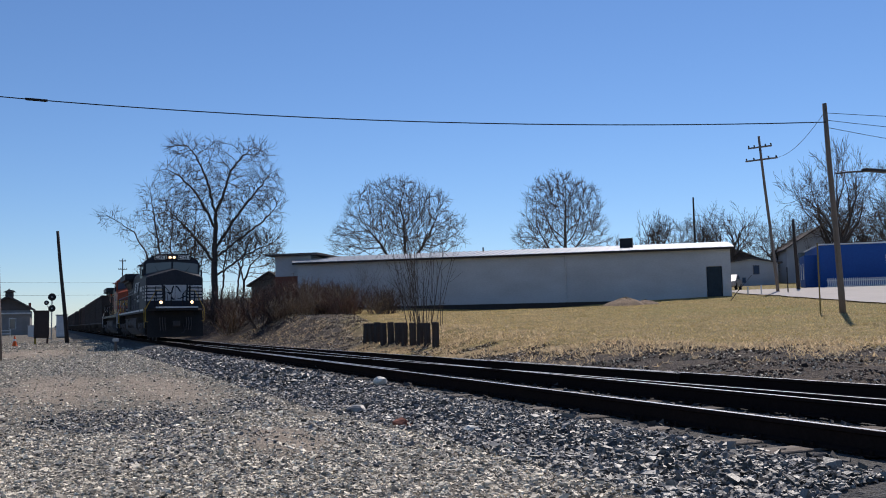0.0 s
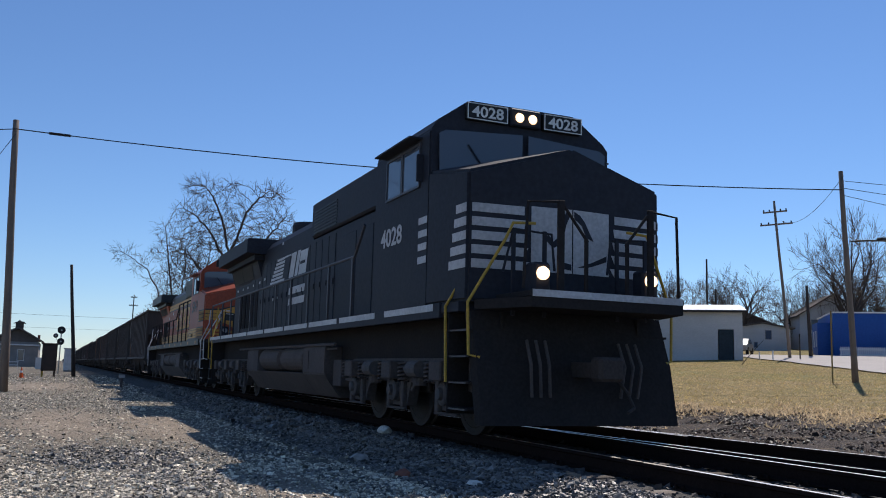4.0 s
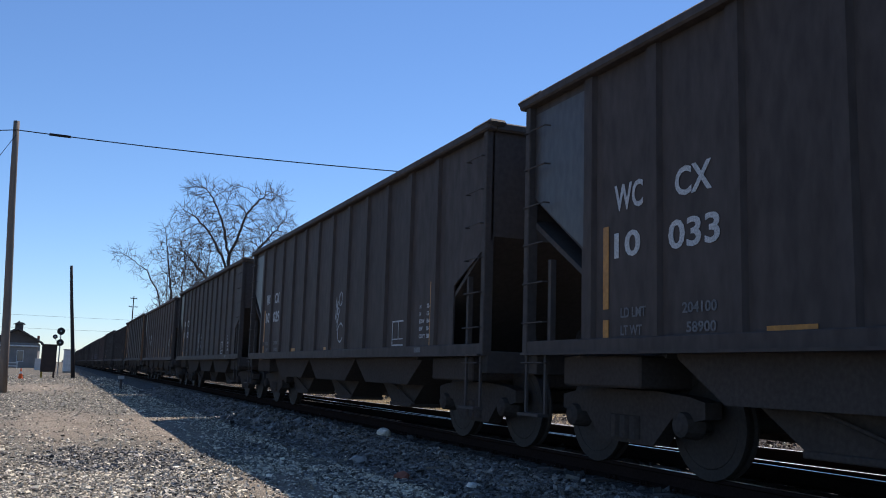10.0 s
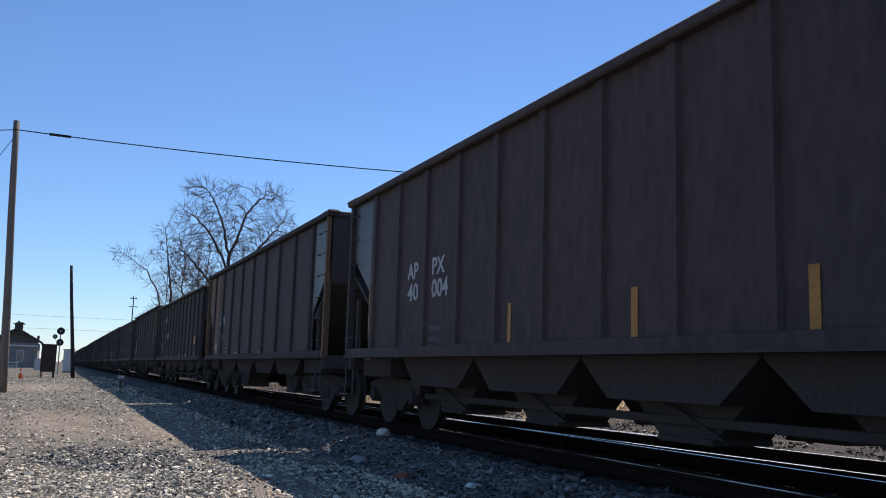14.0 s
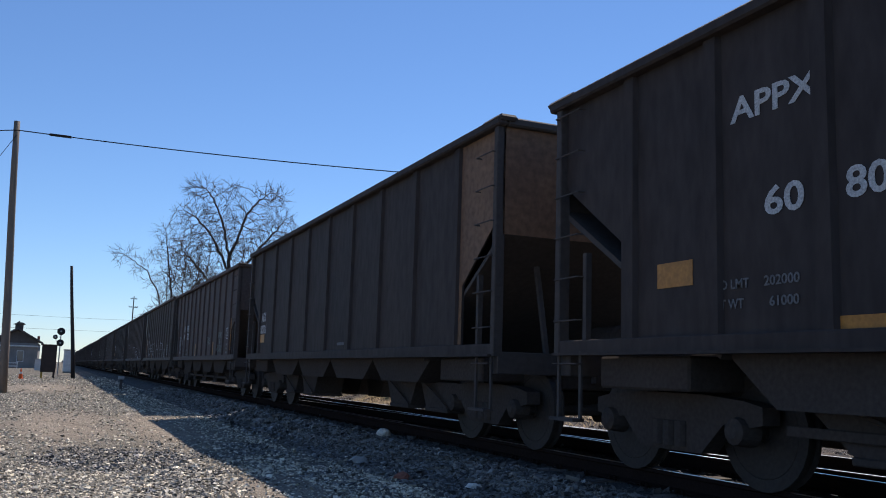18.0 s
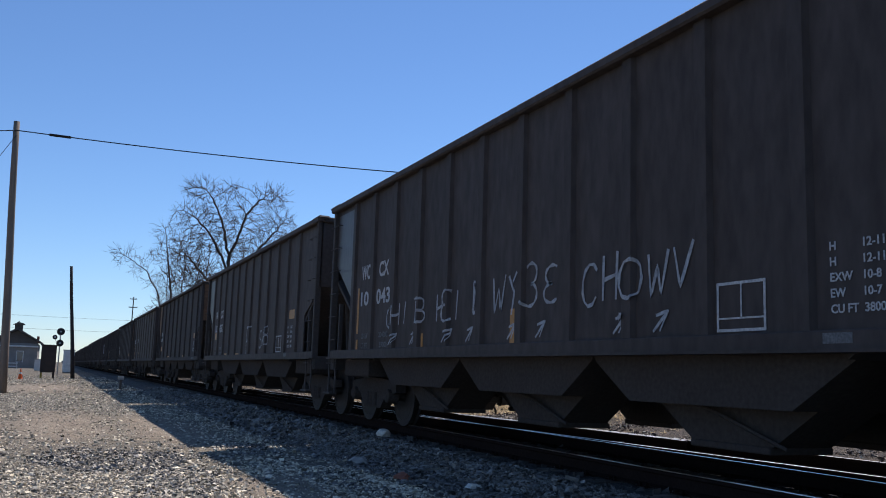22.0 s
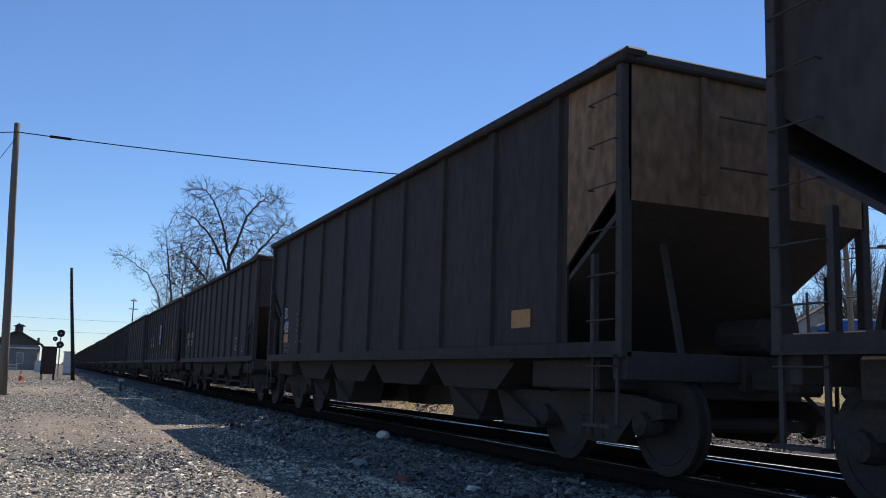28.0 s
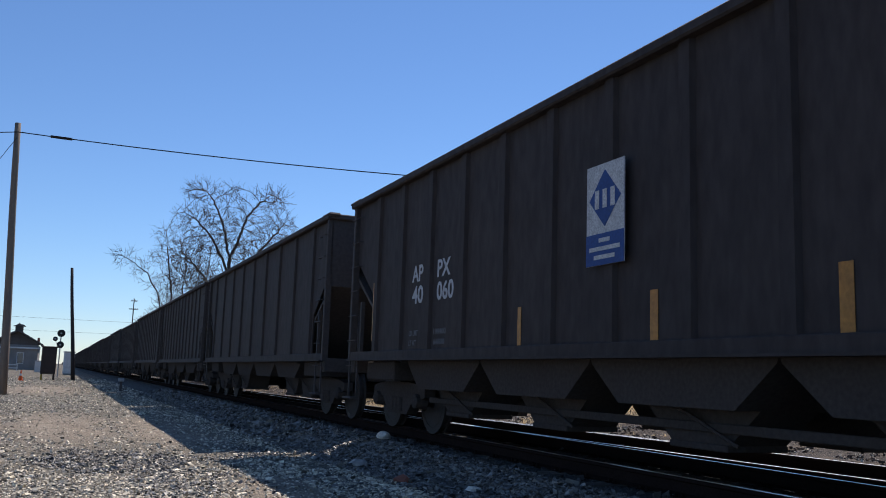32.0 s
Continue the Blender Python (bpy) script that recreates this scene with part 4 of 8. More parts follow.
shell = ("side_sheet", "rib", "top_chord", "side_sill")
ends = ("end_sheet", "end_stiffener")
for car, start, look_kind, L in TRAIN:
    if look_kind in ("033", "029", "026", "043", "032"):
        recolour(car, {k: car_grey for k in shell})
        text_rows(car, L, [("WC", 1.60, 2.38, 0.25, 0.44), ("CX", 2.47, 2.37, 0.25, 0.46), ("10", 1.60, 1.94, 0.24, 0.40), (look_kind, 2.38, 1.93, 0.25, 0.64),
                           ("LD LMT", 1.70, 1.39, 0.09, 0.38), ("LT WT", 1.70, 1.23, 0.09, 0.32), ("204100" if look_kind == "033" else "204000", 2.55, 1.39, 0.09, 0.42), ("58900" if look_kind == "033" else "59000", 2.60, 1.23, 0.09, 0.36)])
        more = 0.24 if look_kind in ("033", "029", "026") else 0.0     # these carry their data nearer to the leading end
        panel_frame(car, L - 10.54 - more, 1.23, 0.52, 0.38)
        part("stencil_bar", box(B(), -1.553, -1.55, L - 11.87 - more, L - 11.63 - more, 1.12, 1.19), letter_dim, car)
        for k, (p, q) in enumerate((("H", "12-11"), ("H", "12-11"), ("EXW", "10-8"), ("EW", "10-7"), ("CU FT", "3800"))):
            write(car, p, L - 11.65 - more, 1.74 - 0.105 * k, 0.06, None, letter_white)
            write(car, q, L - 11.92 - more, 1.74 - 0.105 * k, 0.06, None, letter_white)
        glossy_end(car, L)
        if look_kind == "032":
            tape(car, L, [(1.6, 2.03, 1.72, 1.93), (3.52, 3.94, 1.17, 1.26), (5.31, 5.78, 1.16, 1.25), (11.5, 12.3, 1.95, 2.15)])
        else:
            tape(car, L, [(1.42, 1.51, 1.48, 2.26), (1.42, 1.51, 1.20, 1.38), (11.92 + more, 11.98 + more, 1.20, 2.10)])
        if look_kind == "033":
            tape(car, L, [(3.47, 3.94, 1.16, 1.25), (6.82, 7.1, 1.16, 1.25), (9.86, 10.24, 1.16, 1.25)])
        if look_kind == "029":
            tape(car, L, [(4.15, 4.63, 1.17, 1.28), (6.84, 7.30, 1.16, 1.27)])
            sprayed(car, "@", L - 7.685, 1.28, 0.705, 0.845, 0.017, seed=2)
        if look_kind == "026":
            scrawl(car, L - 5.70, 1.35, 0.8, 0.6, 9, 4, 0.015)
            tape(car, L, [(3.96, 4.06, 1.18, 1.64)])
        if look_kind == "043":
            for words, off, wide, z, high, arrows in (("CHI B", 2.95, 1.68, 1.54, 0.34, (0.30, 1.05)), ("HEI D", 4.95, 1.42, 1.55, 0.38, (0.35, 0.98)), ("WY3E", 6.65, 1.58, 1.57, 0.42, (0.40, 1.05)), ("CHOWV", 8.60, 1.76, 1.55, 0.40, (0.55, 1.15))):
                sprayed(car, words, L - off, z, wide, high, 0.019, rise=0.06, seed=len(words) + int(off))
                for a in arrows:
                    sprayed(car, ">", L - off - a, 1.27, 0.26, 0.17, 0.014)
            tape(car, L, [(7.0, 7.12, 1.18, 1.60), (4.2, 4.27, 1.18, 1.4)])
        if look_kind == "032":
            sprayed(car, "F", L - 6.87, 1.18, 0.95, 0.80, 0.019, seed=3)
            sprayed(car, "SA8", L - 8.65, 1.35, 1.1, 0.42, 0.020, rise=0.1, seed=5)
    elif look_kind in ("brown", "painted", "badge"):
        if look_kind != "badge":
            recolour(car, {k: car_brown for k in shell})
        number = {"brown": "004", "painted": "025", "badge": "060"}[look_kind]
        text_rows(car, L, [("AP", 2.70, 2.19, 0.24, 0.42), ("PX", 3.62, 2.19, 0.24, 0.44), ("40", 2.72, 1.87, 0.26, 0.42), (number, 3.62, 1.87, 0.26, 0.56),
                           ("LD LMT", 2.65, 1.41, 0.08, 0.34), ("LT WT", 2.65, 1.27, 0.08, 0.28), ("198400", 3.55, 1.41, 0.08, 0.42), ("64600", 3.55, 1.27, 0.08, 0.38)])
        tape(car, L, [(1.15, 1.24, 1.38, 2.33), (13.24, 13.30, 1.34, 2.30)])
        if look_kind == "brown":
            glossy_end(car, L)
            tape(car, L, [(5.86, 5.94, 1.20, 1.66), (8.19, 8.29, 1.2, 1.66), (10.2, 10.30, 1.2, 1.66)])
        if look_kind == "painted":
            tape(car, L, [(10.1, 10.2, 1.20, 1.65), (6.07, 6.18, 1.2, 1.66), (4.13, 4.22, 1.2, 1.66)])
            for words, off, z, high, wide in (("ANIMALS", 11.30, 1.76, 0.20, 0.86), ("ON", 11.58, 1.57, 0.12, 0.24), ("PATROL", 11.28, 1.32, 0.19, 0.80), ("TDE", 9.10, 1.60, 0.24, 0.70)):
                sprayed(car, words, L - off, z, wide, high, 0.012, spray_green, seed=len(words))
            scrawl(car, L - 1.50, 1.32, 1.0, 0.72, 43, 5, 0.018, letter_white)
        if look_kind == "badge":
            tape(car, L, [(5.92, 6.0, 1.19, 1.64), (8.29, 8.40, 1.19, 1.65), (10.28, 10.40, 1.21, 1.68)])
            y, mount = L - 7.55, SIDE - RIB - 0.012   # a plate fixed across the ribs
            part("badge_panel", box(B(), mount - 0.003, mount + 0.008, y - 0.62, y, 1.93, 2.90), letter_white, car, "white and blue rectangular badge")
            part("badge_diamond", prism(B(), [(y - 0.31, 2.29), (y - 0.57, 2.56), (y - 0.31, 2.84), (y - 0.05, 2.56)], "x", mount - 0.007, mount - 0.004), badge_blue, car)
            part("badge_foot", box(B(), mount - 0.007, mount - 0.004, y - 0.62, y, 1.93, 2.23), badge_blue, car)
            for k in range(3):
                part("badge_bar", box(B(), mount - 0.011, mount - 0.008, y - (0.40, 0.56, 0.48)[k], y - (0.22, 0.06, 0.14)[k], 2.145 - 0.08 * k, 2.185 - 0.08 * k), letter_white, car)
                part("badge_bar", box(B(), mount - 0.011, mount - 0.008, y - 0.22 - 0.13 * k, y - 0.15 - 0.13 * k, 2.47, 2.65), letter_white, car)
        panel_frame(car, L - (12.78 if look_kind == "painted" else 12.64), 1.70, 0.47, 0.33)
        bars(car, L - 12.83, 1.5, 3, 0.45)
    elif look_kind == "maroon":
        recolour(car, {"side_sheet": car_grey, "corner_post": car_maroon})
        part("end_panel_paint", prism(B(), [(L - 2.04, 1.22), (L - 2.04, 3.8), (L - 0.03, 3.8), (L - 0.03, 2.76), (L - 1.09, 1.96), (L - 1.09, 1.22)], "x", SIDE - 0.002, SIDE + 0.001), car_maroon, car, "rust red painted end panel")
        part("end_panel", prism(B(), [(0.11, 2.72), (0.11, 3.8), (1.10, 3.8), (1.10, 1.98)], "x", SIDE - 0.002, SIDE + 0.001), end_gloss, car, "smooth glossy end panel")
        text_rows(car, L, [("APPX", 2.30, 2.13, 0.26, 0.85), ("60", 2.44, 1.60, 0.26, 0.42), ("LD LMT", 2.24, 1.32, 0.09, 0.4), ("LT WT", 2.24, 1.18, 0.09, 0.32)])
        tape(car, L, [(1.49, 1.95, 1.35, 1.55), (5.0, 5.5, 1.17, 1.26), (8.2, 8.7, 1.17, 1.26)])
        bars(car, L - 3.46, 1.5, 3, 0.6)
    elif look_kind == "wide":
        text_rows(car, L, [("APPX", 2.48, 2.84, 0.20, 0.88), ("60", 2.82, 2.06, 0.22, 0.38), ("809", 3.54, 2.06, 0.22, 0.52), ("LD LMT", 2.30, 1.55, 0.075, 0.36), ("LT WT", 2.30, 1.40, 0.075, 0.30), ("202000", 2.80, 1.55, 0.075, 0.34), ("61000", 2.85, 1.40, 0.075, 0.28)])
        tape(car, L, [(1.57, 2.03, 1.62, 1.83), (3.45, 3.9, 1.20, 1.30), (5.33, 5.78, 1.20, 1.30), (8.1, 8.55, 1.20, 1.30), (10.1, 10.5, 1.19, 1.30), (12.34, 12.83, 1.65, 1.92)])
        panel_frame(car, L - 11.38, 1.25, 0.49, 0.34, letter_dim)
        bars(car, L - 12.83, 1.30, 1, 0.2, material=letter_white)
    elif look_kind == "rust":
        recolour(car, {k: car_maroon for k in ends})
        part("end_panel_paint", prism(B(), [(0.03, 2.76), (0.03, 3.8), (1.2, 3.8), (1.2, 1.22), (1.07, 1.22), (1.07, 1.96)], "x", SIDE - 0.002, SIDE + 0.001), car_maroon, car, "rust red painted end panel")
        text_rows(car, L, [("AEX", 1.38, 2.0, 0.22, 0.46), ("18321", 1.28, 1.70, 0.21, 0.64)])
        tape(car, L, [(1.32, 1.78, 1.48, 1.68)])
        bars(car, L - 8.14, 1.3, 1, 0.6)
    elif look_kind == "yellow":
        recolour(car, {k: car_maroon for k in ends})
        part("end_panel_paint", prism(B(), [(L - 0.76, 2.24), (L - 0.76, 3.8), (L - 0.03, 3.8), (L - 0.03, 2.76)], "x", SIDE - 0.002, SIDE + 0.001), car_yellow, car, "grimy yellow painted end panel")
        text_rows(car, L, [("APPX", 1.22, 2.22, 0.20, 0.60), ("9019", 1.24, 1.96, 0.20, 0.54)])
        tape(car, L, [(1.34, 1.83, 1.54, 1.74), (4.40, 4.88, 1.17, 1.27), (9.55, 9.95, 1.18, 1.27)])
        part("placard_plate", box(B(), -1.514, SIDE, L - 13.49, L - 12.96, 1.37, 2.10), coal_black, car)
        stripe(car, L - 13.22, 1.89, 0.46, 0.19, x=-1.5145)
        bars(car, L - 2.34, 2.15, 8, 0.4, 0.125)
        panel_frame(car, L - 12.99, 1.40, 0.46, 0.36, x=-1.5145)
        bars(car, L - 13.06, 1.28, 1, 0.30)
        lettering("COMP SHOES", 0.055, 0.40, letter_dim, car, on_side(-1.552, L - 13.16, 1.12))
        part("stencil_bar", box(B(), -1.553, -1.55, L - 13.12, L - 12.92, 1.12, 1.17), letter_dim, car)
    elif look_kind == "tall":
        recolour(car, {k: car_grey for k in ("side_sheet", "rib")})
        text_rows(car, L, [("WCCX", 1.19, 2.18, 0.24, 0.72), ("900", 2.24, 2.22, 0.24, 0.54), ("582", 3.33, 2.22, 0.25, 0.50), ("LD-LMT 224700", 3.26, 1.57, 0.07, 0.52), ("LT-WT 63300", 3.26, 1.45, 0.07, 0.46)])
        tape(car, L, [(1.18, 1.25, 1.75, 2.15), (1.18, 1.25, 1.23, 1.68), (4.20, 4.29, 1.16, 1.62), (12.9, 13.0, 1.2, 1.9)])
        bars(car, L - 2.24, 1.95, 6, 0.55, 0.115)
    elif look_kind == "yellow front":
        part("end_panel_paint", prism(B(), [(0.03, 2.76), (0.03, 3.8), (1.05, 3.8), (1.05, 1.99)], "x", SIDE - 0.002, SIDE + 0.001), car_yellow, car, "grimy yellow painted end panel")
        recolour(car, {k: car_yellow for k in ends})
        text_rows(car, L, [("AEX", 1.16, 2.02, 0.25, 0.42), ("18428", 1.10, 1.70, 0.25, 0.60), ("LD LMT 201300", 1.28, 1.38, 0.09, 0.60), ("LT WT 61700", 1.28, 1.24, 0.09, 0.56)])
        tape(car, L, [(1.28, 1.70, 1.48, 1.66), (12.14, 12.58, 1.40, 1.60)])
        bars(car, L - 2.44, 2.05, 6, 0.5, 0.12)
    elif look_kind == "dim":
        text_rows(car, L, [("CO", 1.44, 1.99, 0.22, 0.32), ("GX", 2.38, 1.98, 0.22, 0.34)])
        for words, off, w in (("190", 1.40, 0.44), ("05", 2.38, 0.34)):
            write(car, words, L - off, 1.69, 0.22, w, spray_grey)
        tape(car, L, [(4.20, 4.30, 1.23, 1.69), (12.98, 13.02, 1.23, 2.1)])
        stripe(car, L - 1.26, 1.22, 0.085, 0.95, x=-1.5125)
        panel_frame(car, L - 11.76, 1.40, 0.48, 0.34)
        text_rows(car, L, [("LMT", 3.34, 1.43, 0.09, 0.26), ("LT", 3.22, 1.27, 0.09, 0.12)])
        bars(car, L - 3.73, 1.44, 2, 0.26, 0.15)
        bars(car, L - 12.73, 1.45, 2, 0.3)

# ---- locomotives ----
NUMBER = {}


def six_wheel_truck(loco, y):
    truck = part("truck", box(B(), -0.9, 0.9, y - 0.5, y + 0.5, 0.5, 0.95, 0.03), under_black, loco)
    for s in (-1, 1):
        shape = [(-2.85, 0.55), (-2.85, 0.92), (-2.3, 1.02), (2.3, 1.02), (2.85, 0.92), (2.85, 0.62), (2.50, 0.60), (2.34, 0.30), (1.60, 0.30), (1.44, 0.66), (0.53, 0.66), (0.37, 0.30), (-0.37, 0.30), (-0.53, 0.66), (-1.44, 0.66), (-1.60, 0.30), (-2.34, 0.30), (-2.50, 0.60)]
        part("side_frame", prism(B(), [(y + p, z) for p, z in shape], "x", s * 1.12 - 0.08, s * 1.12 + 0.08), under_black, truck)
        for k in (-1.97, 0, 1.97):
            bm = lathe(B(), [(s * 1.08, 0.20), (s * 1.24, 0.18), (s * 1.29, 0.10)], "x", 14, (0, y + k, 0.53))
            box(bm, min(s * 1.15, s * 1.44), max(s * 1.15, s * 1.44), y + k - 0.20, y + k + 0.20, 0.70, 0.98, 0.02)
            part("journal_box", bm, under_black, truck)
            part("journal_cover", lathe(B(), [(s * 1.20, 0.0), (s * 1.20, 0.165), (s * 1.31, 0.165), (s * 1.33, 0.14), (s * 1.33, 0.09), (s * 1.38, 0.08), (s * 1.385, 0.0)], "x", 16, (0, y + k, 0.53)), tank_grey, truck)
            for e in (-1, 1):
                part("pedestal_leg", box(B(), min(s * 1.19, s * 1.27), max(s * 1.19, s * 1.27), y + k + e * 0.30 - 0.06, y + k + e * 0.30 + 0.06, 0.27, 0.74, 0.015), under_black, truck)
                coil = [(s * 1.30 + 0.085 * math.cos(q * 0.9), y + k + e * 0.46 + 0.085 * math.sin(q * 0.9), 0.67 + 0.0085 * q) for q in range(36)]
                part("coil_spring", tube(B(), coil, 0.018, 5), under_black, truck)
            part("pedestal_tie", box(B(), min(s * 1.20, s * 1.26), max(s * 1.20, s * 1.26), y + k - 0.40, y + k + 0.40, 0.235, 0.275, 0.01), under_black, truck)
        for k in (-1.0, 1.0):
            bm = B()
            lathe(bm, [(0.62, 0.11), (0.98, 0.11)], "z", 12, (s * 1.24, y + k, 0))
            tube(bm, [(s * 1.26, y + k - 0.35, 0.95), (s * 1.28, y + k, 0.70), (s * 1.26, y + k + 0.25, 0.55)], 0.035, 6)
            part("brake_rigging", bm, under_black, truck)
            part("brake_cylinder", lathe(B(), [(y + k - 0.26, 0.0), (y + k - 0.26, 0.12), (y + k + 0.10, 0.13), (y + k + 0.14, 0.05), (y + k + 0.40, 0.03), (y + k + 0.40, 0.0)], "y", 14, (s * 1.34, 0, 0.86)), tank_grey, truck)
    for k in (-1.97, 0, 1.97):
        wheelset(truck, y + k, 0.53)
        part("traction_motor", box(B(), -0.62, 0.62, y + k + 0.15, y + k + 1.05, 0.20, 0.95, 0.06), under_black, truck)


rail_dark = surface("worn dark handrail", (0.075, 0.075, 0.085), 0.5, scale=3, fine=30)
tank_grey = surface("dusty tank paint", (0.105, 0.098, 0.096), 0.85, other=(0.06, 0.055, 0.053), scale=1.5, fine=12, grain=0.2, bump=0.1)


def handrail(loco, name, pts, r, material):
    part(name, tube(B(), pts, r, 7), material, loco)


def locomotive(paint):
    """A six-axle diesel: y = 0 its leading coupler face, 22.3 the trailing one."""
    red = paint == "orange"
    label = "orange, yellow and dark green diesel locomotive pulling the train" if red else "black diesel locomotive with white nose stripes, lit headlights"
    loco = thing("locomotive", pose(0, 0, 0), label, "locomotive", "engines of the train")
    body = loco_orange if red else loco_black
    roofing = loco_green if red else loco_black
    rails = rail_white if red else rail_yellow
    # frame, deck, sills
    part("underframe", box(B(), -1.12, 1.12, 0.75, 21.55, 0.98, 1.60, 0.02), loco_grime, loco)
    part("deck", box(B(), -1.52, 1.52, 0.95, 21.35, 1.60, 1.73, 0.01), roofing, loco)
    for s in (-1, 1):
        part("side_sill", box(B(), s * 1.52 - 0.03, s * 1.52 + 0.03, 1.5, 20.8, 1.54, 1.74, 0.008), roofing, loco)
    # nose: wide, peaked, narrowing to the front
    bm = B()
    tip, edge_y, peak, brow = (0.20, 0.88, 3.72, 3.36) if red else (0.97, 1.09, 3.86, 3.43)
    f = [(-1.49, edge_y, 1.73), (0, tip, 1.73), (1.49, edge_y, 1.73), (1.49, edge_y, brow), (0, tip, peak), (-1.49, edge_y, brow)]
    r = [(-1.515, 2.40, 1.73), (0, 2.40, 1.73), (1.515, 2.40, 1.73), (1.515, 2.40, 3.66), (0, 2.45, 4.12 if red else 4.02), (-1.515, 2.40, 3.66)]
    fv, rv = [bm.verts.new(p) for p in f], [bm.verts.new(p) for p in r]
    bm.faces.new((fv[0], fv[5], fv[4], fv[1]))
    bm.faces.new((fv[1], fv[4], fv[3], fv[2]))
    bm.faces.new(rv)
    for i in range(6):
        bm.faces.new((fv[i], fv[(i + 1) % 6], rv[(i + 1) % 6], rv[i]))
    bmesh.ops.recalc_face_normals(bm, faces=bm.faces)
    bmesh.ops.bevel(bm, geom=list(bm.edges), offset=0.04, segments=2, affect="EDGES")
    nose = part("nose", bm, body, loco)
    # cab
    bm = B()
    profile = [(-1.51, 1.60), (-1.51, 4.28), (-1.40, 4.44), (-0.90, 4.80), (0.90, 4.80), (1.40, 4.44), (1.51, 4.28), (1.51, 1.60)]
    prism(bm, profile, "y", 2.36, 4.72)
    for v in bm.verts:
        if v.co.y < 3 and v.co.z > 4:
            v.co.y += 0.02
    bmesh.ops.bevel(bm, geom=[e for e in bm.edges if e.calc_length() > 0.3], offset=0.03, segments=2, affect="EDGES")
    cab = part("cab", bm, body, loco)
    for s in (-1, 1):
        pane = prism(B(), [(s * 0.05, 3.93), (s * 1.38, 3.66), (s * 1.40, 4.22), (s * 1.30, 4.28), (s * 0.05, 4.36)], "y", 2.31, 2.33)
        part("windshield", pane, cab_glass, cab)
        for y0, y1 in ((2.75, 3.42), (3.50, 4.12)):
            bm = B()
            x = s * 1.515
            t = 0.035
            for ya, yb, za, zb in ((y0 - t, y1 + t, 3.52 - t, 3.52), (y0 - t, y1 + t, 4.12, 4.12 + t), (y0 - t, y0, 3.52, 4.12), (y1, y1 + t, 3.52, 4.12)):
                box(bm, x - 0.02, x + 0.02, ya, yb, za, zb)
            win = part("window", bm, rail_dark, cab)
            part("pane", box(B(), x - 0.004, x + 0.004, y0, y1, 3.52, 4.12), cab_glass, win)
        part("sunshade", box(B(), min(s * 1.51, s * 1.72), max(s * 1.51, s * 1.72), 2.68, 4.22, 4.20, 4.225), body, cab)
        part("mirror", box(B(), s * 1.60 - 0.01, s * 1.60 + 0.09, 2.62, 2.65, 3.55, 3.95), loco_black, cab)
        part("number_board", box(B(), min(s * 0.30, s * 0.98), max(s * 0.30, s * 0.98), 2.30, 2.40, 4.49, 4.75, 0.015), board_black, cab)
        lettering("5041" if red else "4028", 0.17, 0.52, letter_white if red else board_glow, cab, on_front(s * 0.64 - 0.26, 2.294, 4.535), "road_number")
        bm = B()
        for xa, xb, za, zb in ((0.31, 0.97, 4.495, 4.51), (0.31, 0.97, 4.73, 4.745), (0.31, 0.325, 4.51, 4.73), (0.955, 0.97, 4.51, 4.73)):
            box(bm, min(s * xa, s * xb), max(s * xa, s * xb), 2.292, 2.30, za, zb)
        part("board_frame", bm, board_glow if not red else board_black, cab)
        part("wiper", tube(B(), [(s * 0.7, 2.29, 3.78), (s * 0.95, 2.29, 4.1)], 0.012, 5), loco_black, cab)
    for k in (-0.11, 0.11):
        if red:
            part("headlight", lathe(B(), [(0.12, 0.08), (0.16, 0.095)], "y", 16, (0, 0, 3.27 + k)), lens_grey, nose)
        else:
            part("headlight", lathe(B(), [(2.27, 0.060), (2.30, 0.072)], "y", 16, (k, 0, 4.62)), lens_warm, cab)
    part("headlight_housing", box(B(), -0.26, 0.26, 2.30, 2.42, 4.49, 4.76, 0.02) if not red else box(B(), -0.16, 0.16, 0.155, 0.45, 3.03, 3.51, 0.02), body if not red else board_black, loco)
    part("horn", lathe(B(), [(3.6, 0.10), (3.8, 0.05), (4.1, 0.03)], "y", 12, (0.3, 0, 4.84)), galvanised, cab)
    part("roof_antenna", box(B(), -0.5, 0.3, 3.0, 3.5, 4.81, 4.88, 0.02), loco_black, cab)
    handrail(cab, "roof_grab", [(-0.55, 2.85, 4.79), (-0.55, 2.85, 4.92), (-0.1, 2.85, 4.92), (-0.1, 2.85, 4.79)], 0.015, rail_white if red else loco_black)
    for s in (-1, 1):
        lens = part("ditch_light", lathe(B(), [(0.30, 0.070), (0.33, 0.085), (0.36, 0.085)], "y", 16, (s * 0.80, 0, 2.06)), lens_grey if red else lens_warm, loco)
        part("ditch_light_housing", box(B(), s * 0.80 - 0.12, s * 0.80 + 0.12, 0.36, 0.60, 1.80, 2.20, 0.03), loco_black, loco)
    # high cabinet behind the cab, long hood, radiator house
    part("equipment_cabinet", box(B(), -1.0, 1.0, 4.35, 10.45, 3.8, 4.60, 0.04), roofing, loco)
    for s in (-1, 1):
        bm = B()
        for z in np.arange(3.86, 4.42, 0.07):
            box(bm, s * 1.005 - 0.01, s * 1.005 + 0.01, 8.4, 10.2, z, z + 0.03)
        part("intake_grille", bm, board_black, loco)
    part("hood", box(B(), -0.95, 0.95, 4.35, 20.1, 1.73, 3.78, 0.03), body, loco)
    part("hood_roof", prism(B(), [(-0.94, 3.76), (-0.94, 4.10), (-0.80, 4.30), (0.80, 4.30), (0.94, 4.10), (0.94, 3.76)], "y", 10.45, 17.0), roofing, loco)
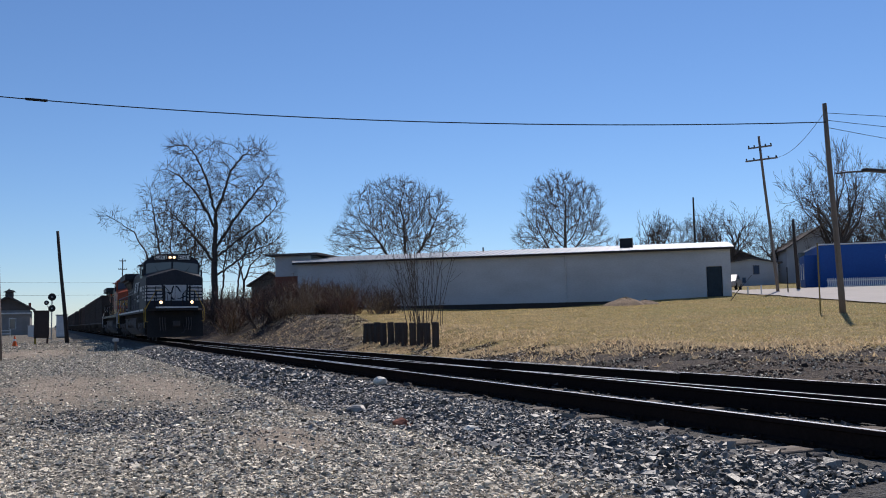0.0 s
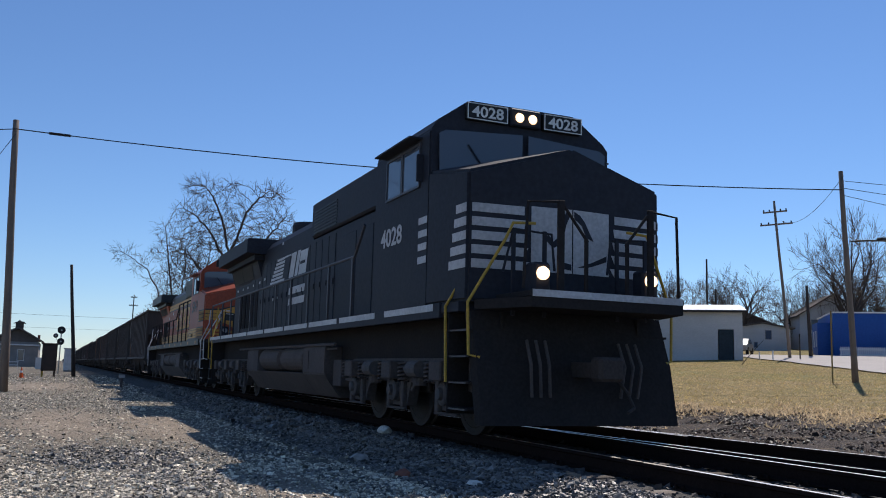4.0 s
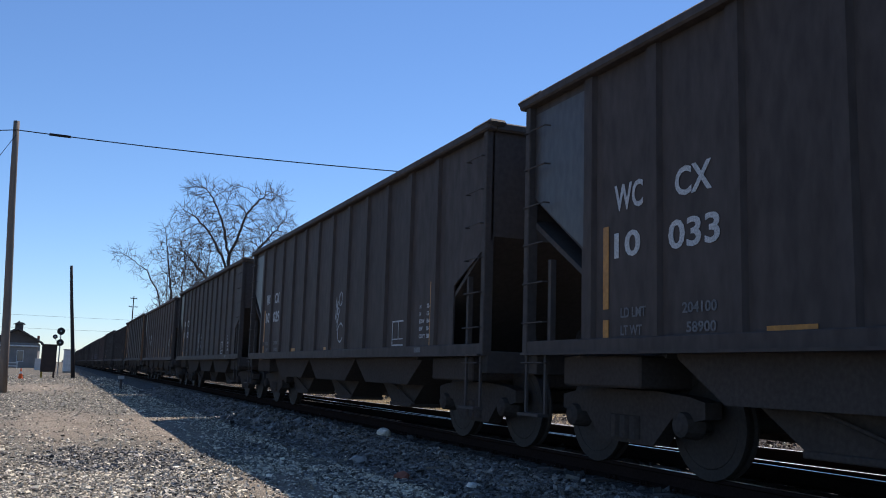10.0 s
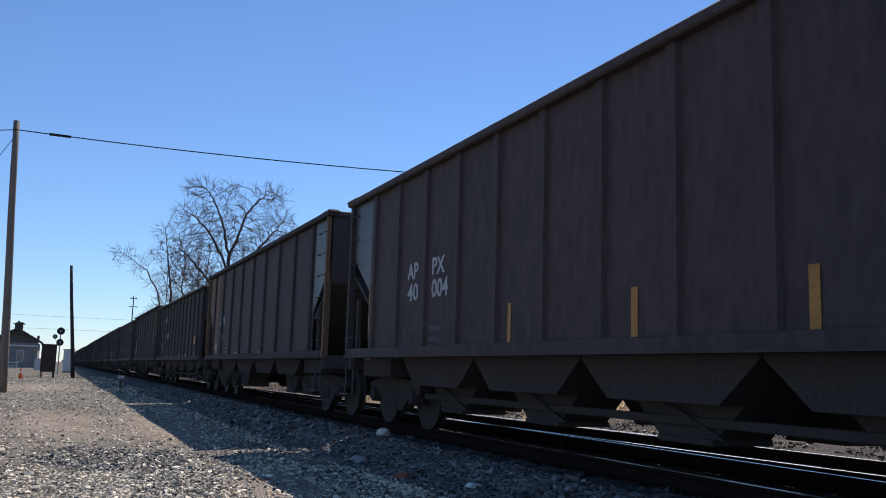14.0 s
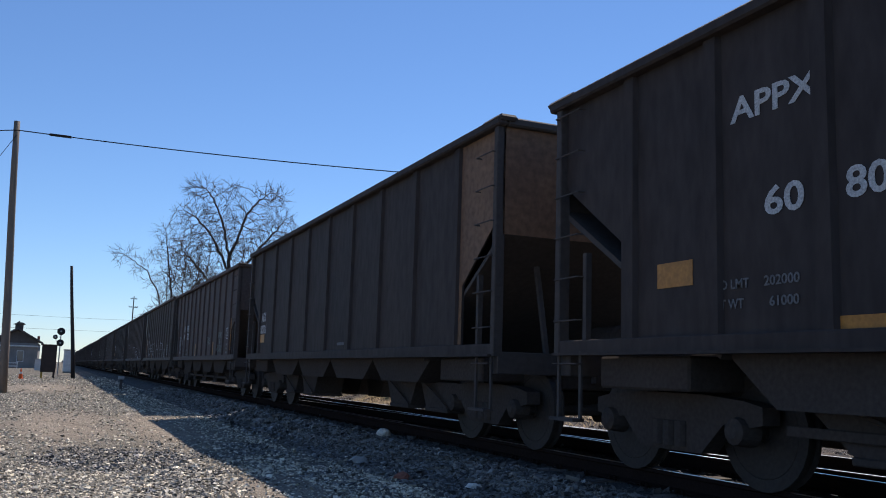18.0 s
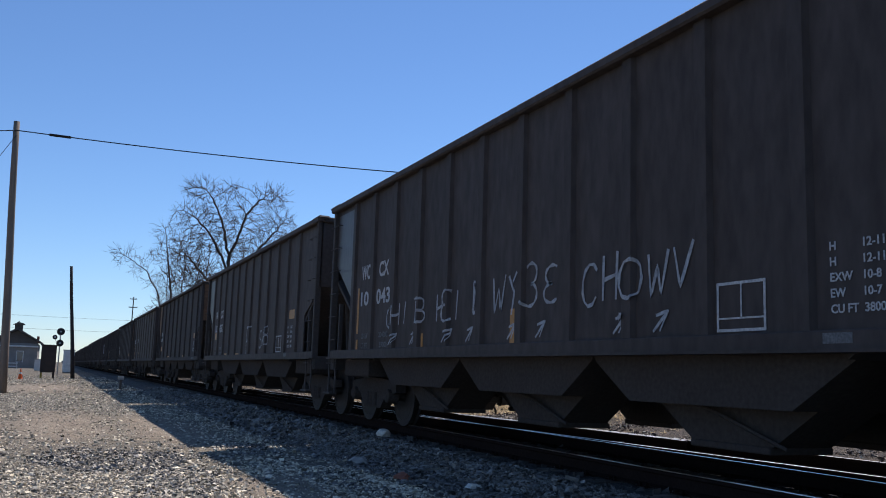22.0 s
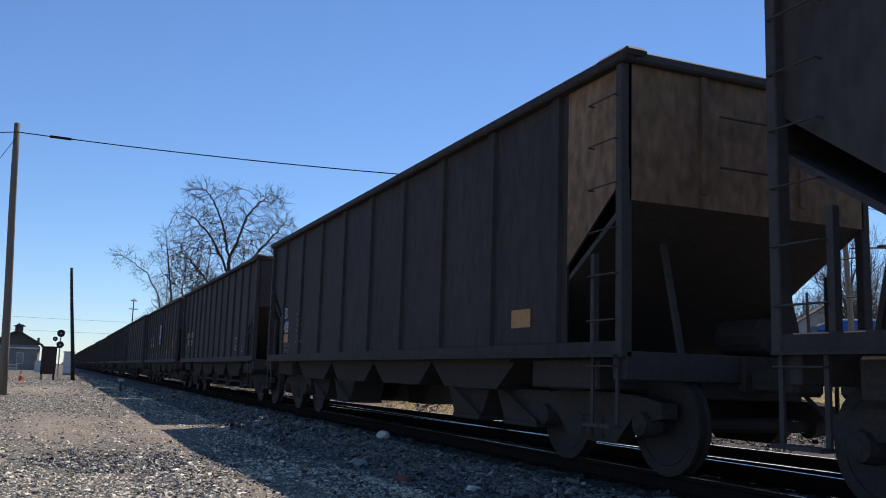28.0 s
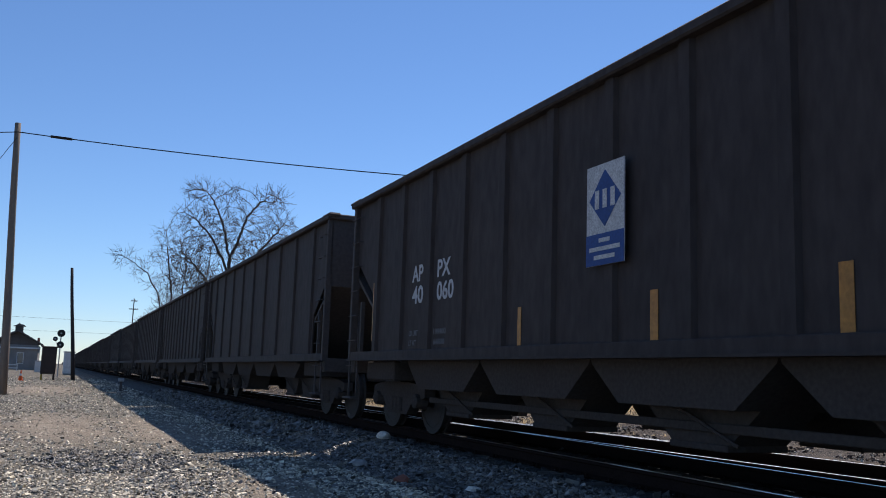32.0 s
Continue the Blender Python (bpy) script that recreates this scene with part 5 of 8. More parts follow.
    tail, head, low, high = (20.84, 16.2, 3.97, 4.40) if red else (20.44, 15.6, 4.0, 4.44)
    rad = [(-1.10, low), (-1.50, low + 0.02), (-1.50, high - 0.03), (-1.44, high), (1.44, high), (1.50, high - 0.03), (1.50, low + 0.02), (1.10, low)]
    part("radiator_house", prism(B(), rad, "y", head, tail), roofing, loco)
    part("radiator_step", box(B(), -1.24, 1.24, head + 0.2, tail - 0.22, low - 0.15, low - 0.001, 0.01), roofing, loco)
    part("radiator_intake", prism(B(), [(-0.94, 3.30), (-1.10, low - 0.15), (1.10, low - 0.15), (0.94, 3.30)], "y", head + 0.4, tail - 0.3), body, loco)
    for s in (-1, 1):
        for k in range(2):
            bm = B()
            y = tail - 3.45 + 1.52 * k
            q = [bm.verts.new(p) for p in ((s * 0.985, y + 0.02, 3.42), (s * 0.985, y + 1.44, 3.42), (s * 1.095, y + 1.44, low - 0.19), (s * 1.095, y - 0.05, low - 0.19))]
            bm.faces.new(q)
            bmesh.ops.solidify(bm, geom=bm.faces[:], thickness=0.012)
            part("radiator_screen", bm, board_black, loco)
    part("exhaust_chimney", box(B(), -0.60, 0.40, 13.9, 14.8, 4.28, 4.70, 0.03) if red else lathe(B(), [(4.28, 0.45), (4.62, 0.48), (4.70, 0.44)], "z", 20, (-0.15, 13.9, 0)), roofing, loco)
    for s in (-1, 1):
        x = s * 0.95
        for k in range(17):
            y = 8.55 + 0.52 * k
            bm = box(B(), x - 0.014, x + 0.014, y + 0.02, y + 0.50, 1.75, 3.68, 0.006)
            door = part("hood_door", bm, body, loco)
            part("door_latch", box(B(), x - 0.035 if s < 0 else x, x if s < 0 else x + 0.035, y + 0.06, y + 0.09, 2.6, 2.72), galvanised if red else loco_black, door)
        for k in range(3):
            y = 5.05 + 1.05 * k
            part("cabinet_door", box(B(), x - 0.014, x + 0.014, y, y + 1.0, 1.75, 3.55, 0.01), body, loco)
        for k in range(5):
            y = 16.28 + 0.60 * k
            part("filter_panel", box(B(), x - 0.03, x + 0.03, y + 0.06, y + 0.42, 1.97, 3.03, 0.01), loco_grime, loco)
        # handrails and stanchions along the deck
        rail_mat = loco_grime if red else rail_dark
        handrail(loco, "handrail", [(s * 1.49, 4.85, 3.36), (s * 1.49, 8.18, 3.37), (s * 1.49, 9.03, 2.78), (s * 1.49, 20.9, 2.78)] if red else [(s * 1.49, 5.0, 3.3), (s * 1.49, 5.5, 2.80), (s * 1.49, 21.1, 2.80), (s * 1.49, 21.22, 2.72), (s * 1.49, 21.24, 1.76)], 0.026, rail_mat)
        for k in range(10):
            y = (5.52 if red else 5.6) + (1.33 if red and k < 3 else 1.51) * k
            part("stanchion", box(B(), s * 1.49 - 0.02, s * 1.49 + 0.02, y - 0.035, y + 0.035, 1.58, 3.36 if red and y < 8.3 else 2.80, 0.005), rail_mat, loco)
        # corner steps and their rails
        for e, y0 in ((1, 0.16 if red else 0.95), (-1, 21.35 if red else 21.17)):
            bm = prism(B(), [(s * 1.02, y0), (s * 1.05, y0), (s * 1.05, y0 + e * 0.62), (s * 1.50, y0 + e * 0.62), (s * 1.50, y0 + e * 0.65), (s * 1.02, y0 + e * 0.65)], "z", 0.30, 1.60)
            steps = part("step_well", bm, loco_grime, loco)
            for k in range(4):
                z = 0.36 + 0.33 * k
                part("step", box(B(), min(s * 1.055, s * 1.50), max(s * 1.055, s * 1.50), min(y0, y0 + e * 0.61), max(y0, y0 + e * 0.61), z, z + 0.03), loco_grime, steps)
                part("step_edge", box(B(), min(s * 1.50, s * 1.515), max(s * 1.50, s * 1.515), min(y0 + e * 0.05, y0 + e * 0.55), max(y0 + e * 0.05, y0 + e * 0.55), z, z + 0.02), rails if red else rail_dark, steps)
            handrail(loco, "step_rail", [(s * 1.53, y0 + e * 0.62, 0.70), (s * 1.55, y0 + e * 0.64, 1.68), (s * 1.36, y0 + e * 0.20, 2.28), (s * 1.34, y0 + e * 0.18, 2.75)], 0.02, rails)
            handrail(loco, "step_rail", [(s * 1.40, y0 - e * 0.12, 1.02), (s * 1.53, y0 - e * 0.06, 1.05), (s * 1.55, y0 - e * 0.05, 1.70), (s * 1.12, y0 - e * 0.20, 2.50), (s * 1.02, y0 - e * 0.22, 2.72), (s * 0.70, y0 - e * 0.22, 2.74)], 0.02, rails)
    # ends: anticlimber, pilot, end rails, couplers, hoses
    for e, y0 in ((1, 0.7), (-1, 21.6)):
        lip = y0 - 0.62 if e > 0 else y0
        part("anticlimber", prism(B(), [(-1.10, lip), (1.10, lip), (1.42, lip + 0.9), (-1.42, lip + 0.9)] if e > 0 else [(-1.3, y0 - 0.3), (1.3, y0 - 0.3), (1.15, y0), (-1.15, y0)], "z", 1.62, 1.74 if e > 0 else 1.72), loco_grime if e > 0 else roofing, loco)
        if e > 0:
            part("deck_edge", box(B(), -1.09, 1.09, lip - 0.012, lip - 0.002, 1.745, 1.83), loco_white if not red else roofing, loco)
            part("platform", box(B(), -1.12, 1.12, lip, lip + 0.9, 1.745, 1.82, 0.01), loco_grime, loco)
        part("pilot", prism(B(), [(y0 + e * 0.35, 1.62), (y0 + e * 0.10, 0.95), (y0 - e * 0.05, 0.20), (y0 + e * 0.12, 0.20), (y0 + e * 0.5, 1.62)], "x", -1.45, 1.45), loco_grime, loco)
        rail_y = 0.14 if red and e > 0 else y0 + e * 0.05
        for x in (-1.0, -0.55, 0.55, 1.0):
            part("stanchion", box(B(), x - 0.025, x + 0.025, rail_y - 0.02, rail_y + 0.02, 1.55, 2.65, 0.005), loco_black, loco)
        for x in (-1, 1):
            handrail(loco, "end_rail", [(x * 0.4, rail_y, 2.15), (x * 0.45, rail_y, 2.62), (x * 1.0, rail_y, 2.65), (x * 1.12, rail_y + e * 0.05, 2.1)], 0.018, loco_black if e > 0 and not red else rails)
            for k in range(3):
                part("air_hose", tube(B(), [(x * (0.55 + 0.13 * k), y0 + e * 0.02, 1.25), (x * (0.56 + 0.13 * k), y0 - e * 0.12, 0.95), (x * (0.52 + 0.13 * k), y0 - e * 0.08, 0.55)], 0.022, 6), under_black, loco)
        coupler(loco, y0 - e * 0.68, e)
    # fuel tank, reservoirs, trucks
    tank_paint = tank_grey if red else under_black
    deep = [(-1.46, 0.72), (-1.12, 0.27), (1.12, 0.27), (1.46, 0.72)]
    tank = part("fuel_tank", prism(B(), deep + [(0.86, 0.74), (0.86, 1.24), (-0.86, 1.24), (-0.86, 0.74)], "y", 8.90, 13.46), tank_paint, loco)
    for y0, y1 in ((7.25, 8.90), (13.46, 14.85)):
        bm = prism(B(), deep + [(1.46, 1.25), (-1.46, 1.25)], "y", y0, y1)
        bmesh.ops.bevel(bm, geom=list(bm.edges), offset=0.02, segments=2, affect="EDGES")
        part("tank_end", bm, tank_paint, tank)
    part("battery_box", box(B(), -1.30, 1.30, 6.70, 7.20, 0.50, 1.0, 0.02), under_black, loco)
    for s in (-1, 1):
        part("fuel_filler", box(B(), min(s * 1.46, s * 1.475), max(s * 1.46, s * 1.475), 8.43, 8.52, 0.80, 1.17, 0.005), under_black, loco)
        for k in range(2):
            y = 8.94 + 2.32 * k
            part("air_reservoir", lathe(B(), [(y, 0.16), (y + 0.10, 0.27), (y + 2.05, 0.27), (y + 2.15, 0.16)], "y", 20, (s * 1.19, 0, 1.02)), tank_paint, loco)
        bm = B()
        tube(bm, [(s * 1.45, 6.6, 1.28), (s * 1.45, 16.0, 1.28)], 0.03, 6)
        tube(bm, [(s * 1.40, 6.6, 1.20), (s * 1.40, 12.0, 1.20)], 0.02, 6)
        part("brake_pipe", bm, under_black, loco)
    six_wheel_truck(loco, 3.85)
    six_wheel_truck(loco, 18.45)
    livery_orange(loco) if red else livery_black(loco)
    if red:         # its cab stands close behind the nose
        cab.location.y -= 0.34
    else:           # the black engine's nose and cab sit a little farther forward
        for ob in loco.children:
            if ob.type == "MESH" and ob.name.split(".")[0] != "truck" and max(c[1] for c in ob.bound_box) < 4.9:
                ob.location.y -= 0.30
    return loco


def patch(loco, name, y0, y1, z0, z1, material, x=-0.972, slant=0.0):
    """A painted patch on the hood side that faces the camera."""
    part(name, prism(B(), [(y0, z0), (y1, z0), (y1 + slant, z1), (y0 + slant, z1)], "x", x - 0.004, x), material, loco)


def prow(name, outline, material, loco, lift=0.004, nose=(0.97, 0.12)):
    """A painted patch on the nose front, laid on its two slanting faces; pairs are x and z on one side; nose is its tip and its sweep."""
    bm = B()
    tip, sweep = nose
    front = [bm.verts.new((x, tip + sweep * abs(x) / 1.49 - lift - 0.003, z)) for x, z in outline]
    rear = [bm.verts.new((x, tip + sweep * abs(x) / 1.49 - 0.002, z)) for x, z in outline]
    n = len(outline)
    bm.faces.new(front)
    bm.faces.new(rear[::-1])
    for k in range(n):
        bm.faces.new((front[k], front[(k + 1) % n], rear[(k + 1) % n], rear[k]))
    bmesh.ops.recalc_face_normals(bm, faces=bm.faces)
    part(name, bm, material, loco)


def livery_black(loco):
    # white stripes and a dark figure on a pale panel on the nose front
    for s in (-1, 1):
        for k in range(5):
            z = 2.16 + 0.182 * k
            prow("nose_stripe", [(s * 0.70, z), (s * 1.43, z), (s * 1.43, z + 0.115), (s * (0.62 + 0.02 * k), z + 0.115)], loco_white, loco)
            part("nose_stripe", prism(B(), [(s * 1.492, 1.12), (s * 1.502, 1.62 - 0.05 * k), (s * 1.508, 1.62 - 0.05 * k), (s * 1.498, 1.12)], "z", z, z + 0.115), loco_white, loco)
        prow("nose_panel", [(s * 0.01, 2.16), (s * 0.60, 2.16), (s * 0.60, 3.02), (s * 0.01, 3.02)], loco_white, loco)
        part("nose_post", box(B(), s * 0.66 - 0.045, s * 0.66 + 0.045, 0.14, 0.19, 1.82, 2.95, 0.01), loco_grime, loco)
        part("nose_post", box(B(), s * 0.30 - 0.025, s * 0.30 + 0.025, 0.14, 0.18, 1.82, 2.5, 0.01), loco_grime, loco)
        handrail(loco, "nose_rail", [(s * 0.28, 0.16, 2.46), (s * 0.66, 0.16, 2.93), (s * 1.10, 0.20, 2.90), (s * 1.14, 0.22, 1.85)], 0.02, loco_grime)
    # a curling dark figure on the pale panel
    prow("nose_emblem", [(-0.42, 2.60), (-0.28, 2.48), (-0.14, 2.58), (-0.10, 2.80), (-0.03, 2.96), (-0.10, 2.98), (-0.17, 2.84), (-0.21, 2.64), (-0.28, 2.57), (-0.36, 2.66)], loco_black, loco, 0.009)
    prow("nose_emblem", [(0.02, 3.0), (0.02, 2.90), (0.14, 2.82), (0.22, 2.66), (0.34, 2.62), (0.28, 2.72), (0.20, 2.86), (0.12, 2.95)], loco_black, loco, 0.009)
    prow("nose_emblem", [(0.06, 2.24), (0.34, 2.34), (0.56, 2.44), (0.56, 2.36), (0.30, 2.27)], loco_black, loco, 0.009)
    prow("nose_emblem", [(-0.02, 2.20), (-0.16, 2.22), (-0.20, 2.34), (-0.14, 2.40), (-0.12, 2.30), (-0.02, 2.28)], loco_black, loco, 0.009)
    for k in range(9):   # pale edge along the deck
        part("sill_stripe", box(B(), -1.558, -1.553, 2.0 + 2.12 * k, 3.95 + 2.12 * k, 1.64, 1.735), loco_white, loco)
    # big emblem on the hood: tapering stripes, a dark figure, two slanted block shapes, two name bars
    for k in range(7):
        z = 3.04 + 0.094 * k
        patch(loco, "emblem_stripe", 13.1 - 0.11 * k, 14.75 - 0.13 * k, z, z + 0.062, loco_white)
    patch(loco, "emblem_figure", 12.7, 13.3, 3.10, 3.62, loco_black, -0.977, -0.25)
    patch(loco, "emblem_block", 11.75, 12.62, 3.06, 3.66, loco_white, slant=-0.28)
    patch(loco, "emblem_block", 10.95, 11.65, 3.06, 3.62, loco_white, slant=-0.2)
    patch(loco, "emblem_slit", 12.02, 12.12, 3.06, 3.66, loco_black, -0.977, -0.28)
    patch(loco, "emblem_slit", 11.05, 11.50, 3.30, 3.37, loco_black, -0.977, -0.06)
    for k in range(2):
        z = 2.63 - 0.27 * k
        patch(loco, "name_bar", 11.0, 12.55, z, z + 0.17, loco_white, slant=-0.06)
    lettering("4028", 0.30, 0.95, loco_white, loco, on_side(-1.518, 4.35, 2.75), "road_number")
    for y, z in ((19.45, 3.20), (18.58, 3.20), (17.82, 3.20), (17.0, 3.20), (16.08, 3.22), (15.4, 3.26), (13.35, 4.03), (14.25, 2.62), (13.78, 2.63), (14.26, 3.0)):
        part("warning_label", box(B(), -0.992, -0.986, y - 0.07, y + 0.07, z - 0.03, z + 0.035), loco_white, loco)
    for k in range(4):
        part("cab_stripe", box(B(), -1.519, -1.514, 2.40, 2.72, 2.35 + 0.19 * k, 2.45 + 0.19 * k), loco_white, loco)


def livery_orange(loco):
    patch(loco, "hood_band", 4.96, 20.05, 3.46, 3.74, loco_green)
    for k in range(2):
        patch(loco, "hood_stripe", 4.96, 17.2, 3.51 + 0.14 * k, 3.63 + 0.14 * k, loco_yellow, -0.977)
    patch(loco, "lower_band", 4.75, 20.05, 1.90, 2.24, loco_yellow)
    for k in range(3):
        patch(loco, "lower_stripe", 4.97, 20.0, 1.99 + 0.085 * k, 2.005 + 0.085 * k, loco_green, -0.977)
    patch(loco, "lower_edge", 4.75, 20.05, 1.74, 1.89, loco_green)
    # four large block shapes stand for the hood emblem
    for k in range(4):
        y = 13.22 - 1.17 * k
        patch(loco, "emblem_shadow", y - 1.02, y + 0.03, 2.40, 3.42, loco_green)
        patch(loco, "emblem_block", y - 0.98, y - 0.02, 2.45, 3.37, loco_yellow, -0.977)
        patch(loco, "emblem_slit", y - 0.70, y - 0.34, 2.57, 2.83, loco_orange, -0.982)
        patch(loco, "emblem_slit", y - 0.70, y - 0.34, 2.97, 3.23, loco_orange, -0.982)
    # cab side
    part("cab_band", box(B(), -1.519, -1.514, 2.42, 4.68, 1.83, 2.18), loco_yellow, loco)
    for k in range(3):
        part("cab_stripe", box(B(), -1.523, -1.5195, 2.42, 4.68, 1.90 + 0.11 * k, 1.915 + 0.11 * k), loco_green, loco)
    part("cab_skirt", box(B(), -1.521, -1.514, 2.40, 4.70, 1.74, 1.82), loco_green, loco)
    lettering("5041", 0.45, 1.38, loco_green, loco, on_side(-1.518, 3.88, 2.80), "road_number")
    # nose swoosh: plain shapes
    for s in (-1, 1):
        prow("nose_badge", [(s * 0.01, 2.98), (s * 0.45, 2.93), (s * 0.95, 2.78), (s * 1.46, 2.78), (s * 1.46, 2.43), (s * 0.95, 2.42), (s * 0.45, 2.14), (s * 0.01, 2.08)], loco_yellow, loco, 0.004, (0.20, 0.68))
        prow("nose_badge_edge", [(s * 0.45, 2.98), (s * 0.95, 2.84), (s * 1.46, 2.83), (s * 1.46, 2.78), (s * 0.95, 2.79), (s * 0.45, 2.94)], loco_green, loco, 0.008, (0.20, 0.68))
        prow("nose_badge_bar", [(s * 0.04, 2.40), (s * 0.80, 2.42), (s * 0.80, 2.70), (s * 0.04, 2.74)], loco_green, loco, 0.009, (0.20, 0.68))
        for k in range(2):
            prow("nose_badge_line", [(s * 0.92, 2.52 + 0.12 * k), (s * 1.46, 2.52 + 0.12 * k), (s * 1.46, 2.54 + 0.12 * k), (s * 0.92, 2.54 + 0.12 * k)], loco_green, loco, 0.009, (0.20, 0.68))
            prow("nose_stripe", [(s * 0.01, 1.80 + 0.13 * k), (s * 1.44, 1.92 + 0.13 * k), (s * 1.44, 2.0 + 0.13 * k), (s * 0.01, 1.88 + 0.13 * k)], loco_yellow, loco, 0.004, (0.20, 0.68))
    # bands run on along the nose flank
    for za, zb, y_end, m in ((2.38, 2.82, 1.98, loco_green), (1.82, 2.20, 2.39, loco_green), (1.74, 1.81, 2.39, loco_green)):
        bm = B()
        q = [bm.verts.new(p) for p in ((-1.496, 0.90, za), (-1.496 - 0.018 * (y_end - 0.90), y_end, za), (-1.496 - 0.018 * (y_end - 0.90), y_end, zb), (-1.496, 0.90, zb))]
        bm.faces.new(q)
        bmesh.ops.solidify(bm, geom=bm.faces[:], thickness=0.006)
        part("nose_band", bm, m, loco)
    for za, zb, y_end in ((2.43, 2.51, 1.93), (2.535, 2.645, 1.93), (2.67, 2.77, 1.93), (1.86, 1.94, 2.37), (1.96, 2.04, 2.37), (2.06, 2.15, 2.37)):
        bm = B()
        q = [bm.verts.new(p) for p in ((-1.503, 0.90, za), (-1.503 - 0.018 * (y_end - 0.90), y_end, za), (-1.503 - 0.018 * (y_end - 0.90), y_end, zb), (-1.503, 0.90, zb))]
        bm.faces.new(q)
        bmesh.ops.solidify(bm, geom=bm.faces[:], thickness=0.004)
        part("nose_band_stripe", bm, loco_yellow, loco)
    for k in range(9):
        part("sill_reflector", box(B(), -1.558, -1.553, 2.08 + 2.07 * k, 2.32 + 2.07 * k, 1.60, 1.70), stripe_orange, loco)
    for y, z in ((14.79, 3.33), (16.54, 3.16), (12.1, 3.05), (9.4, 3.1)):
        part("warning_label", box(B(), -0.992, -0.986, y - 0.09, y + 0.09, z - 0.06, z + 0.06), loco_white, loco)
    part("builder_plate", box(B(), -0.952, -0.942, 15.45, 15.75, 3.92, 4.0), loco_white, loco)
    for y in (7.24, 8.62):
        for k in range(5):
            part("louver", box(B(), -0.992, -0.984, y - 0.2, y + 0.2, 2.14 + 0.05 * k, 2.165 + 0.05 * k), loco_grime, loco)
    for y in (4.51, 3.64, 3.37):
        part("cab_latch", box(B(), -1.532, -1.522, y - 0.05, y + 0.05, 1.87, 2.0, 0.003), loco_grime, loco)
    part("sill_plate", box(B(), -1.562, -1.553, 13.25, 13.45, 1.58, 1.74, 0.003), tank_grey, loco)


black_engine = locomotive("black")
orange_engine = locomotive("orange")
ENGINES = [(black_engine, 49.1), (orange_engine, 71.4)]

# ---- trees and shrubs ----


def limb_mesh(name, segments, sides):
    """Tapered pieces (start, end, radius at start, radius at end) as one mesh."""
    n = len(segments)
    a = np.array([s[0] for s in segments])
    b = np.array([s[1] for s in segments])
    ra, rb = np.array([s[2] for s in segments]), np.array([s[3] for s in segments])
    d = b - a
    d /= np.linalg.norm(d, axis=1)[:, None] + 1e-9
    ref = np.where(np.abs(d[:, 2:3]) < 0.9, np.array([[0, 0, 1.0]]), np.array([[1.0, 0, 0]]))
    u = np.cross(d, ref)
    u /= np.linalg.norm(u, axis=1)[:, None]
    w = np.cross(d, u)
    verts = np.empty((n, 2, sides, 3))
    for k in range(sides):
        c, s = math.cos(k * math.tau / sides), math.sin(k * math.tau / sides)
        off = c * u + s * w
        verts[:, 0, k] = a + off * ra[:, None]
        verts[:, 1, k] = b + off * rb[:, None]
    base = (np.arange(n) * 2 * sides)[:, None, None]
    k = np.arange(sides)
    quad = np.stack([k, (k + 1) % sides, sides + (k + 1) % sides, sides + k], 1)[None] + base
    me = bpy.data.meshes.new(name)
    me.from_pydata(verts.reshape(-1, 3).tolist(), [], quad.reshape(-1, 4).tolist())
    return me


